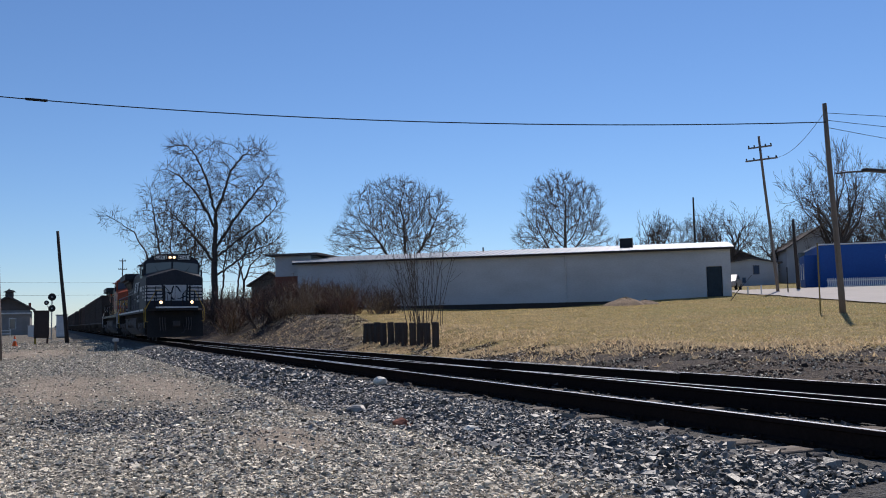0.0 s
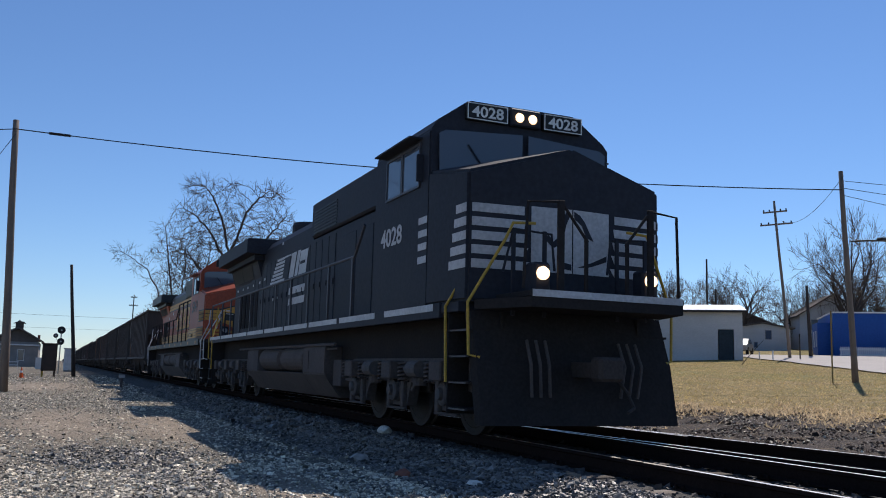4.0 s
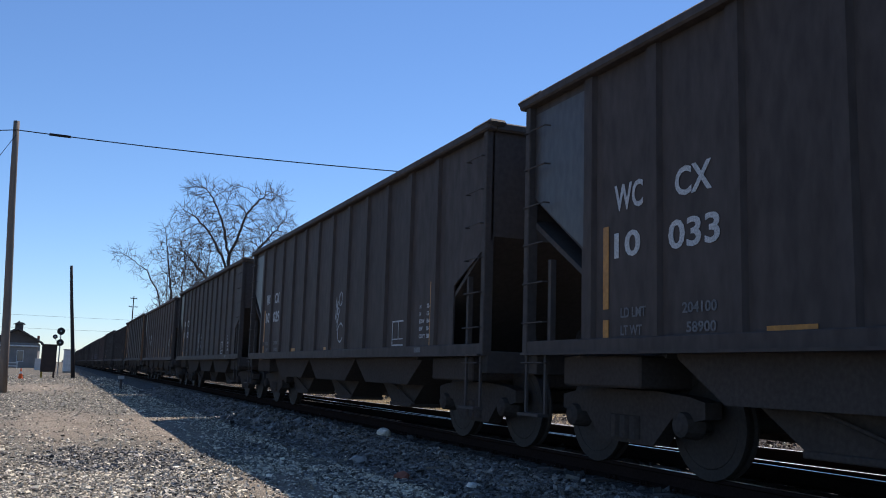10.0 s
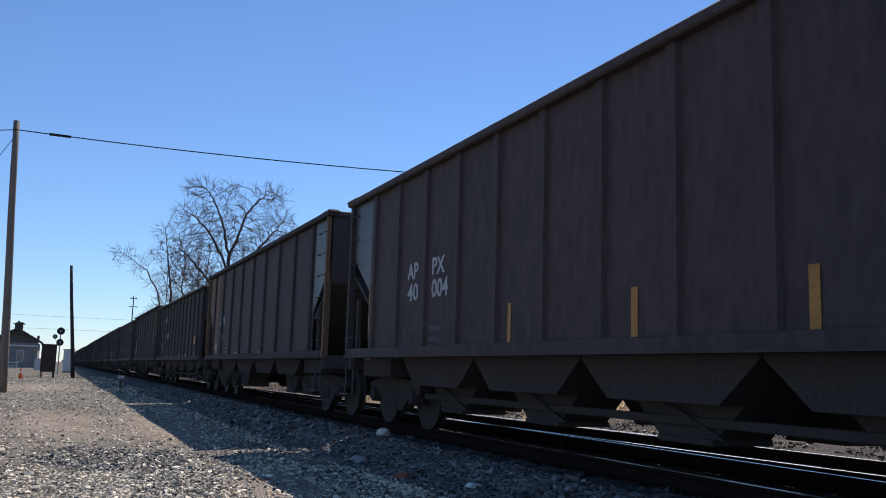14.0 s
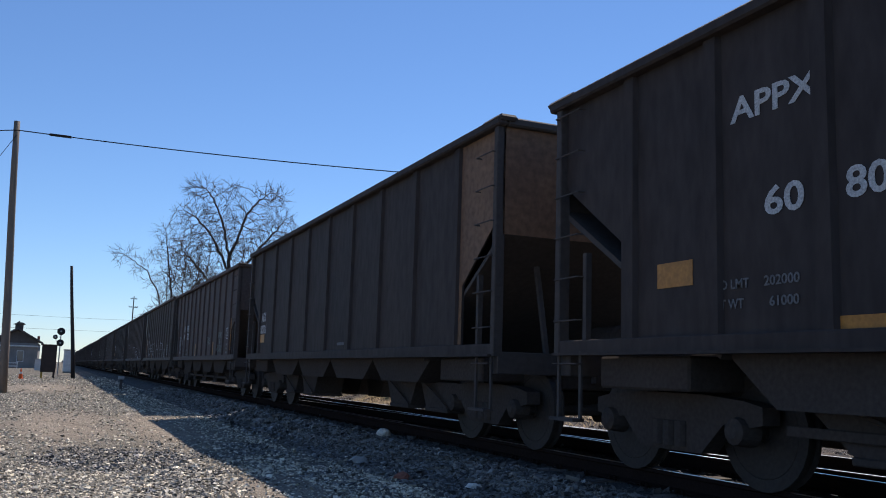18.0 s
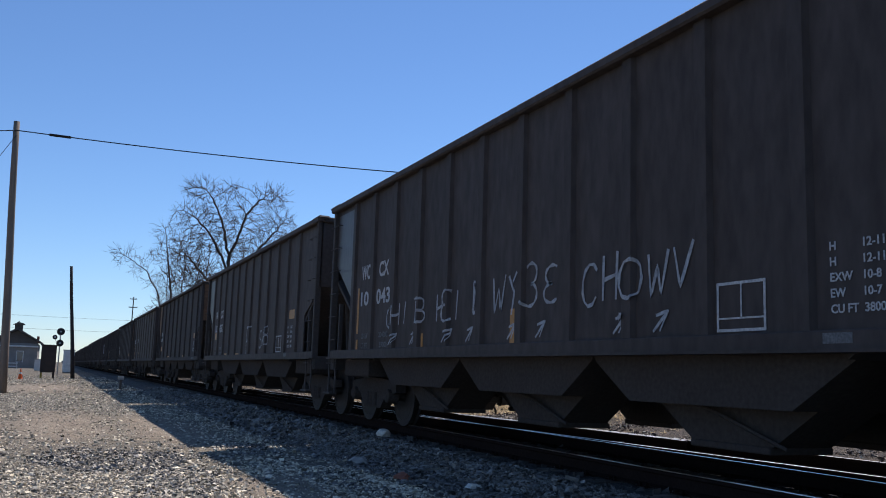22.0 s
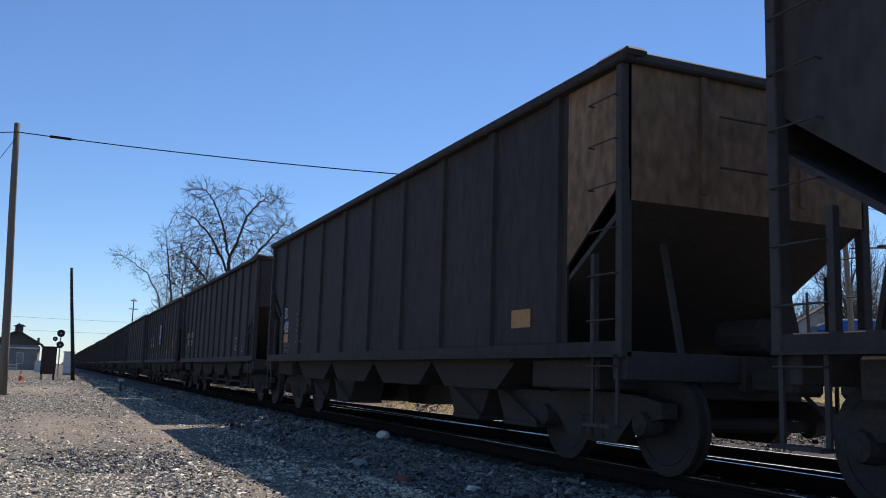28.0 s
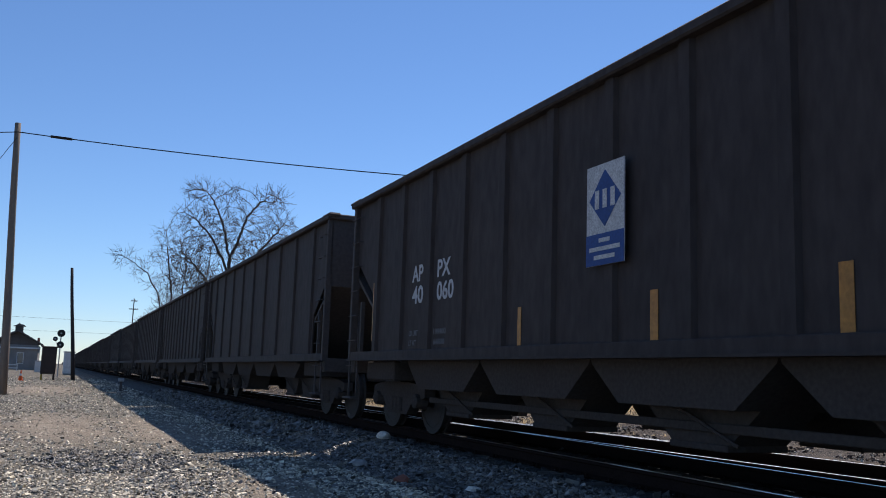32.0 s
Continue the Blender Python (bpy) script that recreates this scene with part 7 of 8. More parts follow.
near_pole = pole("utility_pole", -1.87, 38.2, 10.72, 0.17, "tall grey wooden utility pole in the gravel lot", lean=(-2.3, 0))
lawn_pole = pole("utility_pole", 29.3, 26.1, 8.6, 0.13, "grey wooden utility pole on the dry lawn", lean=(-2.6, 0))
pole("utility_pole", 51.3, 51.7, 12.3, 0.13, "wooden utility pole with two crossarms by the street", lean=(-4.0, 0), arms=((0.9, 0.9), (1.9, 1.2)), turn=-40)
pole("utility_pole", 55.8, 54.0, 5.8, 0.16, "short dark utility pole by the street", pole_dark, lean=(-2, 0))
pole("utility_pole", 73.3, 87.2, 11.0, 0.15, "distant dark utility pole", pole_dark)
pole("utility_pole", 56.5, 66.0, 6.0, 0.12, "thin pole behind the building", pole_dark)
pole("old_pole", 1.15, 74.2, 8.7, 0.16, "leaning dark bare pole without cables", pole_dark, lean=(-5.2, 0))
pole("utility_pole", 11.7, 168.9, 12.95, 0.13, "distant utility pole with crossarms", pole_dark, arms=((0.5, 0.55), (2.0, 0.75)))
cable("black cable across the tracks with a splice sleeve", (-2.28, 38.02, 9.90), (28.6, 25.8, 8.55), 0.50, 0.022)
SPAN, SPAN_END = Vector((-2.28, 38.02, 9.90)), Vector((28.6, 25.8, 8.55))
solid("splice_sleeve", tube(B(), [SPAN.lerp(SPAN_END, k) + Vector((0, 0, -4 * 0.50 * k * (1 - k))) for k in (0.040, 0.043, 0.062, 0.065)], 0.055, 8), wire_black, "black splice sleeve on the overhead cable", "splice")
cable("black cable leading away from the pole", (-2.28, 38.02, 9.90), (-36, 48, 9.6), 0.8, 0.02)
cable("thin guy cable of the pole", (-2.26, 38.0, 9.7), (-7.5, 36.0, -0.4), 0.0, 0.012)
for k in range(3):
    cable("thin service cable over the lawn", (28.6, 25.7, 8.9 - 0.3 * k), (66, 20 + 6 * k, 11 - 0.4 * k), 0.6, 0.012)
cable("thin service cable between the poles", (28.6, 25.7, 9.1), (50.3, 51.2, 13.0), 0.8, 0.012)
for k in range(2):
    cable("thin distant line cable over the fields", (-60, 160, 9.5 - 2.2 * k), (60, 175, 10.0 - 2.2 * k), 1.2, 0.017)

# ---- signal, relay case, cone and depot down the line ----
sig = thing("signal_mast", pose(0.05, 93.2, -0.4), "black searchlight railway signal on a thin mast", "signal")
part("mast", tube(B(), [(0, 0, -0.2), (0, 0, 4.3)], 0.055, 8), galvanised, sig)
for x, z, r in ((0.0, 4.15, 0.36), (0.0, 3.05, 0.33), (-0.48, 3.60, 0.22)):
    tgt = part("target", lathe(B(), [(-0.10, 0.05), (-0.06, r * 0.3), (-0.05, r), (-0.02, r), (0.0, r * 0.4), (0.2, 0.12)], "y", 20, (x, 0, z)), signal_black, sig)
    part("lens", lathe(B(), [(-0.14, 0.07), (-0.10, 0.09)], "y", 12, (x, 0, z)), lens_grey, tgt)
part("bracket", tube(B(), [(0, 0, 3.1), (-0.35, 0, 3.2), (-0.48, 0, 3.5)], 0.03, 6), galvanised, sig)
case = thing("relay_case", pose(-0.65, 72.8, -0.4), "dark brown relay case on short yellow-footed legs", "relay case")
part("case", box(B(), -0.52, 0.52, -0.4, 0.4, 0.45, 2.42, 0.03), case_brown, case)
part("case_roof", box(B(), -0.6, 0.6, -0.48, 0.48, 2.42, 2.50, 0.02), case_brown, case)
part("case_door", box(B(), -0.45, 0.45, -0.425, -0.40, 0.55, 2.32, 0.01), case_brown, case)
for sx in (-1, 1):
    part("leg", box(B(), sx * 0.42 - 0.05, sx * 0.42 + 0.05, -0.06, 0.06, -0.1, 0.46), case_brown, case)
    part("foot_guard", box(B(), sx * 0.42 - 0.07, sx * 0.42 + 0.07, -0.14, -0.08, 0.0, 0.42, 0.01), rail_yellow if sx < 0 else case_brown, case)
cone = thing("traffic_cone", pose(-2.25, 67.0, -0.41), "faded orange traffic cone with a white band", "traffic cone")
part("cone_base", box(B(), -0.2, 0.2, -0.2, 0.2, 0, 0.05, 0.01), orange_plastic, cone)
part("cone_body", lathe(B(), [(0.05, 0.15), (0.40, 0.085), (0.71, 0.03), (0.72, 0.02)], "z", 18), orange_plastic, cone)
part("white_band", lathe(B(), [(0.36, 0.097), (0.50, 0.070)], "z", 18), white_plastic, cone)

depot = thing("depot_building", pose(-14.5, 166, -0.4), "distant gabled brick depot with a cupola", "building")
part("wall_block", box(B(), -3.2, 11.2, 0, 18, 0, 4.2), house_grey, depot)
part("gable", prism(B(), [(-3.2, 4.2), (4.1, 4.2), (7.85, 6.35), (11.2, 4.45), (11.2, 4.2)], "y", 0, 0.2), shingle, depot)
for ring in ([(7.85, 6.75), (11.9, 4.40), (11.9, 4.15), (7.85, 6.42)], [(7.85, 6.75), (7.85, 6.42), (3.6, 4.15), (3.6, 4.40)], [(3.6, 4.40), (3.6, 4.15), (-3.9, 4.0), (-3.9, 4.25)]):
    part("roof", prism(B(), ring, "y", -0.8, 18.8), shingle, depot)
part("eave_board", box(B(), -3.4, 11.4, -0.5, -0.02, 3.55, 3.80, 0.02), house_white, depot)
part("cupola", box(B(), 7.30, 8.55, 1.5, 2.8, 6.3, 7.35, 0.06), shingle, depot)
part("cupola_cap", prism(B(), [(6.95, 7.35), (8.90, 7.35), (8.65, 7.62), (8.10, 7.72), (7.90, 7.95), (7.55, 7.62)], "y", 1.2, 3.1), shingle, depot)
part("chimney", box(B(), 10.9, 11.3, 2, 2.4, 4.3, 5.5), brick_red, depot)
for k in range(4):
    win = part("window", box(B(), -1.6 + 3.2 * k, -0.5 + 3.2 * k, -0.06, -0.005, 1.0, 2.9), white_plastic, depot)
    part("pane", box(B(), -1.5 + 3.2 * k, -0.6 + 3.2 * k, -0.09, -0.065, 1.1, 2.8), cab_glass, win)
yard_fence = thing("yard_fence", pose(-16.5, 140, -0.4), "low white board fence before the depot", "fence")
for k in range(9):
    part("fence_post", box(B(), 1.4 * k - 0.06, 1.4 * k + 0.06, 0, 0.12, -0.1, 1.05), house_white, yard_fence)
for z in (0.35, 0.80):
    part("fence_board", box(B(), -0.1, 11.3, -0.04, -0.002, z, z + 0.16), house_white, yard_fence)

shelter = thing("equipment_shelter", pose(0.55, 109.0, -0.4), "white metal equipment shelter beside the track", "shelter")
part("body", box(B(), 0, 1.15, 0, 2.4, 0.15, 2.55, 0.03), white_plastic, shelter)
part("roof", box(B(), -0.08, 1.23, -0.08, 2.48, 2.55, 2.65, 0.02), galvanised, shelter)
part("base", box(B(), 0.05, 1.10, 0.05, 2.35, 0, 0.15), house_grey, shelter)
kiosk = thing("equipment_box", pose(-2.6, 120.0, -0.4), "low pale metal equipment box near the depot", "box")
part("body", box(B(), 0, 1.9, 0, 1.2, 0.1, 1.45, 0.03), house_white, kiosk)
part("lid", box(B(), -0.05, 1.95, -0.05, 1.25, 1.45, 1.53, 0.02), galvanised, kiosk)

# ---- street, blue building, houses ----
road_me = bpy.data.meshes.new("street")
rv, rf, nu, nv = [], [], 60, 14
for k in range(nu):
    u = k / (nu - 1)
    near = (49.5 - 29.5 * u, 54.5 - 54.5 * u)
    far = (52.5 + 45 * u, 60.2 - 36.5 * u)
    for i in range(nv):
        w = i / (nv - 1)
        x, y = near[0] + (far[0] - near[0]) * w, near[1] + (far[1] - near[1]) * w
        rv.append((x, y, terrain(x, y) + 0.07))
    if k:
        rf += [((k - 1) * nv + i, k * nv + i, k * nv + i + 1, (k - 1) * nv + i + 1) for i in range(nv - 1)]
road_me.from_pydata(rv, [], rf)
road_me.materials.append(road_mat)
tagged(new("road", road_me), "pale worn concrete street beyond the lawn", "street", kind="structure")

pose_b, bl = frame_between((60.6, 56.1), (75.0, 44.5), 2.9)
blue = thing("blue_building", pose_b, "low bright blue painted flat-roofed building", "building")
part("front_wall", box(B(), 0, bl, 0, 0.3, 0, 3.75), blue_paint, blue)
part("side_wall", box(B(), 0, 0.3, 0.3, 9, 0, 3.75), blue_paint, blue)
part("rear_wall", box(B(), 0.3, bl, 8.7, 9, 0, 3.75), blue_paint, blue)
part("side_wall", box(B(), bl - 0.3, bl, 0.3, 8.7, 0, 3.75), blue_paint, blue)
part("roof", box(B(), -0.08, bl + 0.08, -0.08, 9.08, 3.75, 3.87, 0.02), house_white, blue)
part("porch", box(B(), -1.1, -0.05, 1.2, 4.4, 0, 3.0), blue_paint, blue)
for ya, yb in ((1.8, 2.1), (3.1, 3.5)):
    part("window", box(B(), -1.14, -1.11, ya, yb, 0.9, 2.3), white_plastic, blue)
win = part("window", box(B(), 5.2, 6.3, -0.05, -0.005, 2.1, 2.75), white_plastic, blue)
part("pane", box(B(), 5.3, 6.2, -0.07, -0.055, 2.2, 2.65), cab_glass, win)

fence = thing("picket_fence", pose_b @ pose(0.2, -2.4, -0.2), "white picket fence before the blue building", "fence")
picket = mesh_of(prism(B(), [(-0.04, 0.05), (0.04, 0.05), (0.04, 0.95), (0, 1.02), (-0.04, 0.95)], "y", -0.01, 0.01), "picket")
picket.materials.append(white_plastic)
for k in range(110):
    part("picket", picket, white_plastic, fence, at=pose(0.15 * k, 0, 0))
for z in (0.3, 0.75):
    part("fence_rail", box(B(), -0.1, 16.5, 0.012, 0.05, z, z + 0.08), white_plastic, fence)


def house(x0, y0, x1, y1, deep, eave, ridge, wall_mat, label, base, openings=()):
    m, w = frame_between((x0, y0), (x1, y1), base)
    ob = thing("house", m, label, "house", "houses beyond the street")
    part("wall_block", prism(B(), [(0, 0), (w, 0), (w, eave), (w / 2, ridge), (0, eave)], "y", 0, deep), wall_mat, ob)
    for s in (0, 1):
        q = [(-0.4, eave - 0.25), (w / 2, ridge), (w / 2, ridge + 0.15), (-0.4, eave - 0.1)] if s == 0 else [(w + 0.4, eave - 0.25), (w + 0.4, eave - 0.1), (w / 2, ridge + 0.15), (w / 2, ridge)]
        part("roof", prism(B(), q, "y", -0.4, deep + 0.4), shingle, ob)
    for x, z, ww, h in openings:
        win = part("window", box(B(), x, x + ww, -0.05, -0.005, z, z + h), house_grey, ob)
        part("pane", box(B(), x + 0.06, x + ww - 0.06, -0.07, -0.055, z + 0.06, z + h - 0.06), cab_glass, win)
    return ob


house(66.5, 74.5, 71.6, 72.0, 7, 2.6, 2.9, wall_white, "small off-white shed-roofed house by the street", 3.9, ((3.0, 1.2, 0.7, 1.0), (1.8, 0.3, 0.4, 0.6)))
house(76.5, 75.5, 82.5, 71.5, 9, 4.0, 6.3, wall_white, "two storey grey gabled house behind the street", 4.2, ((1.2, 2.3, 0.8, 1.2), (4.2, 2.3, 0.8, 1.2)))
house(18.0, 87.0, 21.2, 85.5, 5, 1.7, 2.8, pole_wood, "weathered brown gabled shed among the brush", 3.0)
house(70.5, 84.5, 77.5, 79.5, 8, 2.8, 4.6, shingle, "dark weathered low house among the trees", 4.2, ((1.5, 1.0, 0.9, 1.1),))

# ---- row of old sawn posts with shrubs ----
rng = random.Random(71)
for k in range(11):
    u = k / 10
    x, y = 12.5 + 0.2 * u + rng.uniform(-0.04, 0.04), 36.4 - 7.1 * u + rng.uniform(-0.08, 0.08)
    z = terrain(x, y)
    ob = solid("old_post", box(B(), -0.115, 0.115, -0.09, 0.09, -0.2, 0.78 - z + rng.uniform(-0.03, 0.04), 0.02), pole_dark, "weathered upright old tie used as a post", "post", "row of old tie posts", at=pose(x, y, z, rng.uniform(-2, 2), rng.uniform(-2, 2), rng.uniform(10, 35)))
shrub("tall_shrub", 14.75, 35.2, 5.5, "tall bare many-stemmed shrub behind the posts", 5, 30, 2.7, 1, twig, radius=0.016, side=0.22)
for k in range(30):
    u = rng.random()
    x, y = 14.6 + 6.5 * u + rng.uniform(-1.0, 1.0), 69 - 16 * (1 - u) * rng.random()
    shrub("brush_clump", x, y, rng.uniform(1.2, 2.2), "reddish brown bare brush on the bank", 100 + k, 15, 2.4, 2, rng.choice((twig_red, twig_red, straw_twig)), group="brush along the bank", radius=0.026)
for k in range(22):
    x, y = rng.uniform(11.6, 15.5), rng.uniform(56, 98)
    shrub("brush_clump", x, y, rng.uniform(0.9, 2.3), "dense bare brush on the bank", 200 + k, 18, 2.6, 2, rng.choice((twig, straw_twig, twig_red)), group="brush along the bank", radius=0.026)
for k in range(26):
    u = rng.random()
    x, y = 14.2 + 5.5 * u + rng.uniform(-0.8, 0.8), 60 - 9 * u * rng.random() + rng.uniform(-3, 3)
    shrub("brush_clump", x, y, rng.uniform(0.7, 1.7), "low tangled brown brush on the bank", 500 + k, 20, 2.2, 2, rng.choice((straw_twig, twig_red, twig)), group="brush along the bank", radius=0.022)
for k in range(4):
    shrub("pale_shrub", 21.5 + 1.2 * k, 66.5 - 1.0 * k, (2.2, 3.6, 2.0, 2.8)[k], "pale grey bare shrub before the white wall", 400 + k, 12, 1.6, 2, house_grey, group="shrubs before the wall", radius=0.02)

# ---- small things on the lawn and in the lot ----
dull_yellow = surface("weathered yellow plastic", (0.30, 0.22, 0.07), 0.7, other=(0.16, 0.12, 0.06), bump=0)
guard = thing("guy_guard", pose(28.4, 26.4, terrain(28.4, 26.4)), "yellow plastic guard on a guy cable", "guy guard")
part("guard_tube", tube(B(), [(0, 0, -0.1), (0.02, 0, 2.9)], 0.03, 8), dull_yellow, guard)
for x, y, h in ((49.6, 49.0, 1.9), (47.6, 49.6, 0.7), (46.9, 50.2, 0.6)):
    solid("marker_post", tube(B(), [(0, 0, -0.1), (0, 0, h)], 0.05, 6), pole_dark if h > 1 else house_white, "short marker post at the edge of the street", "post", at=pose(x, y, terrain(x, y)))
stick = thing("fallen_branch", pose(38.2, 42.5, terrain(38.2, 42.5)), "thin dead branch leaning out of the lawn", "branch")
part("branch", tube(B(), [(0, 0, -0.05), (0.6, -0.2, 0.7), (1.4, -0.5, 1.6)], 0.03, 5, 0.012), bark, stick)
arm = thing("street_lamp", pose(29.15, 25.95, 6.5), "dark street lamp on a short arm on the pole", "street lamp")
part("bracket", tube(B(), [(0, 0, 0), (0.5, -0.35, 0.03), (1.3, -0.9, 0.02)], 0.035, 6), signal_black, arm)
part("lamp_head", box(B(), 0.55, 1.75, -1.05, -0.75, -0.03, 0.09, 0.03), signal_black, arm)


def heap(name, x, y, wide, high, seed, material, label, category):
    verts, faces, n, rings = [], [], 18, 6
    for j in range(rings):
        v = j / (rings - 1)
        for k in range(n):
            a = k * math.tau / n
            r = wide * (1 - v) * (1 + 0.2 * noise.noise(Vector((math.cos(a) * 2, math.sin(a) * 2, seed))))
            z = high * v ** 0.7 * (1 + 0.25 * noise.noise(Vector((a, v * 3, seed + 5))))
            verts.append((r * math.cos(a), r * math.sin(a), z - 0.05))
        if j:
            for k in range(n):
                faces.append(((j - 1) * n + k, (j - 1) * n + (k + 1) % n, j * n + (k + 1) % n, j * n + k))
    me = bpy.data.meshes.new(name)
    me.from_pydata(verts, [], faces)
    return solid(name, me, material, label, category, at=pose(x, y, terrain(x, y)))


dirt_heap = surface("dry earth and straw", (0.26, 0.19, 0.12), 0.95, other=(0.15, 0.11, 0.08), scale=3, fine=15, grain=0.3, bump=0.8, wide=0.08)
heap("dirt_mound", 33.3, 46.5, 1.5, 0.55, 2, dirt_heap, "low mound of dry earth on the lawn", "mound")
heap("dirt_mound", 34.5, 46.0, 1.0, 0.35, 4, dirt_heap, "low mound of dry earth on the lawn", "mound")


def lump(name, at, size, seed, material, label, category):
    bm = B()
    bmesh.ops.create_icosphere(bm, subdivisions=2, radius=1)
    for v in bm.verts:
        k = 1 + 0.35 * noise.noise(v.co * 1.3 + Vector((seed, 0, 0)))
        v.co = Vector((v.co.x * size[0], v.co.y * size[1], v.co.z * size[2])) * k
    return solid(name, bm, material, label, category, at=pose(*at, 0, 0, seed * 40))


pale_stone = surface("pale limestone", (0.68, 0.65, 0.57), 0.9, other=(0.66, 0.62, 0.54), scale=8, fine=50)
lump("white_rock", (4.86, 13.5, -0.12), (0.13, 0.10, 0.075), 3, pale_stone, "smooth pale rock on the ballast", "rock")
lump("broken_brick", (3.60, 9.3, -0.33), (0.15, 0.10, 0.085), 7, brick_red, "broken dull red brick among the gravel", "brick")
lump("pale_rubble", (4.0, 8.35, -0.29), (0.09, 0.06, 0.04), 9, pale_stone, "flat pale rubble piece on the ballast", "rubble")
lump("dark_rock", (3.75, 11.3, -0.33), (0.16, 0.09, 0.07), 12, ballast_mat, "flat dark rock among the gravel", "rock")
marker = thing("ground_marker", pose(2.9, 46.0, -0.42), "low dark switch marker with a pale top", "marker")
part("post", box(B(), -0.06, 0.06, -0.06, 0.06, -0.1, 0.5, 0.01), under_black, marker)
part("head", box(B(), -0.14, 0.14, -0.08, 0.08, 0.5, 0.66, 0.02), galvanised, marker)

sedan = thing("parked_car", pose(55.0, 61.2, terrain(55.0, 61.2) + 0.02, 0, 0, 40), "silver sedan parked by the street", "car")
silver = surface("silver car paint", (0.45, 0.45, 0.46), 0.3, 0.5, fine=20, bump=0)
part("body", prism(B(), [(-2.2, 0.35), (-2.25, 0.75), (-1.6, 0.88), (-0.9, 1.35), (0.6, 1.38), (1.3, 0.95), (2.1, 0.85), (2.25, 0.6), (2.2, 0.35)], "y", -0.85, 0.85), silver, sedan)
part("side_glass", prism(B(), [(-1.35, 0.92), (-0.85, 1.28), (0.55, 1.30), (1.05, 0.95)], "y", -0.86, 0.86), cab_glass, sedan)
for x in (-1.4, 1.4):
    for y in (-0.8, 0.8):
        wheel = part("wheel", lathe(B(), [(-0.1, 0.2), (-0.1, 0.31), (0.1, 0.31), (0.1, 0.2)], "y", 18, (x, y, 0.31)), wire_black, sedan)
        part("rim", lathe(B(), [(-0.105, 0.05), (-0.108, 0.19), (0.108, 0.19), (0.105, 0.05)], "y", 14, (x, y, 0.31)), galvanised, wheel)

# ---- dry grass along the bank ----
rng = np.random.default_rng(5)
straw = surface("dry straw grass", (0.68, 0.54, 0.34), 0.95, other=(0.44, 0.33, 0.18), scale=4, fine=20, island=0.35, bump=0, thin=0.5)
tv, tf = [], []
for k in range(16000):
    y = rng.uniform(10, 62)
    e = 12.9 + max(0.0, (24 - y) * 0.58)
    x = e + rng.normal(-0.1, 1.5)
    if x < 11.0 or noise.noise(Vector((x * 0.5, y * 0.5, 9))) < -0.15 or (y > 36 and rng.random() < 0.85):
        continue
    z = terrain(x, y) - 0.02
    for b_ in range(3):
        a, w, h = rng.uniform(0, 6.3), rng.uniform(0.015, 0.03), rng.uniform(0.04, 0.15)
        dx, dy = math.cos(a) * w, math.sin(a) * w
        lx, ly = rng.normal(0, 0.10, 2)
        n0 = len(tv)
        ox, oy = rng.normal(0, 0.05, 2)
        tv += [(x + ox - dx, y + oy - dy, z), (x + ox + dx, y + oy + dy, z), (x + ox + lx, y + oy + ly, z + h)]
        tf.append((n0, n0 + 1, n0 + 2))
me = bpy.data.meshes.new("dry_grass")
me.from_pydata(tv, [], tf)
me.materials.append(straw)
tagged(new("dry_grass", me), "tufts of dry straw grass on the bank", "grass", kind="stuff")


# short uneven lawn grass
turf = surface("short dry lawn grass", (0.56, 0.43, 0.21), 0.95, other=(0.27, 0.25, 0.085), scale=0.5, fine=20, island=0.45, bump=0, space="World", thin=0.5)
count = 110000
gy_ = 14 + 50 * rng.random(count) ** 0.8
gx_ = 13.2 + np.maximum(0, (24 - gy_) * 0.58) + 38 * rng.random(count) ** 1.2
keep = (gx_ * 21.6 + gy_ * 27.2 < 18.9 * 21.6 + 72.6 * 27.2 - 20) & (gx_ > 13.0 + 0.27 * (gy_ - 36))
gx_, gy_ = gx_[keep], gy_[keep]
gz_ = np.array([terrain(x, y) for x, y in zip(gx_, gy_)]) - 0.01
count = len(gx_)
turn_, wide_, high_ = rng.uniform(0, 6.3, count), rng.uniform(0.012, 0.03, count), rng.uniform(0.025, 0.075, count)
leanx, leany = rng.normal(0, 0.05, count), rng.normal(0, 0.05, count)
tv = np.stack([np.stack([gx_ - np.cos(turn_) * wide_, gy_ - np.sin(turn_) * wide_, gz_], 1), np.stack([gx_ + np.cos(turn_) * wide_, gy_ + np.sin(turn_) * wide_, gz_], 1), np.stack([gx_ + leanx, gy_ + leany, gz_ + high_], 1)], 1)
me = bpy.data.meshes.new("lawn_grass")
me.from_pydata(tv.reshape(-1, 3).tolist(), [], np.arange(count * 3).reshape(-1, 3).tolist())
me.materials.append(turf)
tagged(new("lawn_grass", me), "short dry yellowish winter lawn grass", "grass", kind="stuff")


# ---- stones ----
CUBE = [(-0.8, -0.8, -0.8), (0.8, -0.8, -0.8), (0.8, 0.8, -0.8), (-0.8, 0.8, -0.8), (-0.55, -0.6, 0.8), (0.6, -0.5, 0.8), (0.5, 0.6, 0.8), (-0.6, 0.5, 0.8)]
CUBE_F = [(0, 2, 1), (0, 3, 2), (4, 5, 6), (4, 6, 7), (0, 1, 5), (0, 5, 4), (1, 2, 6), (1, 6, 5), (2, 3, 7), (2, 7, 6), (3, 0, 4), (3, 4, 7)]


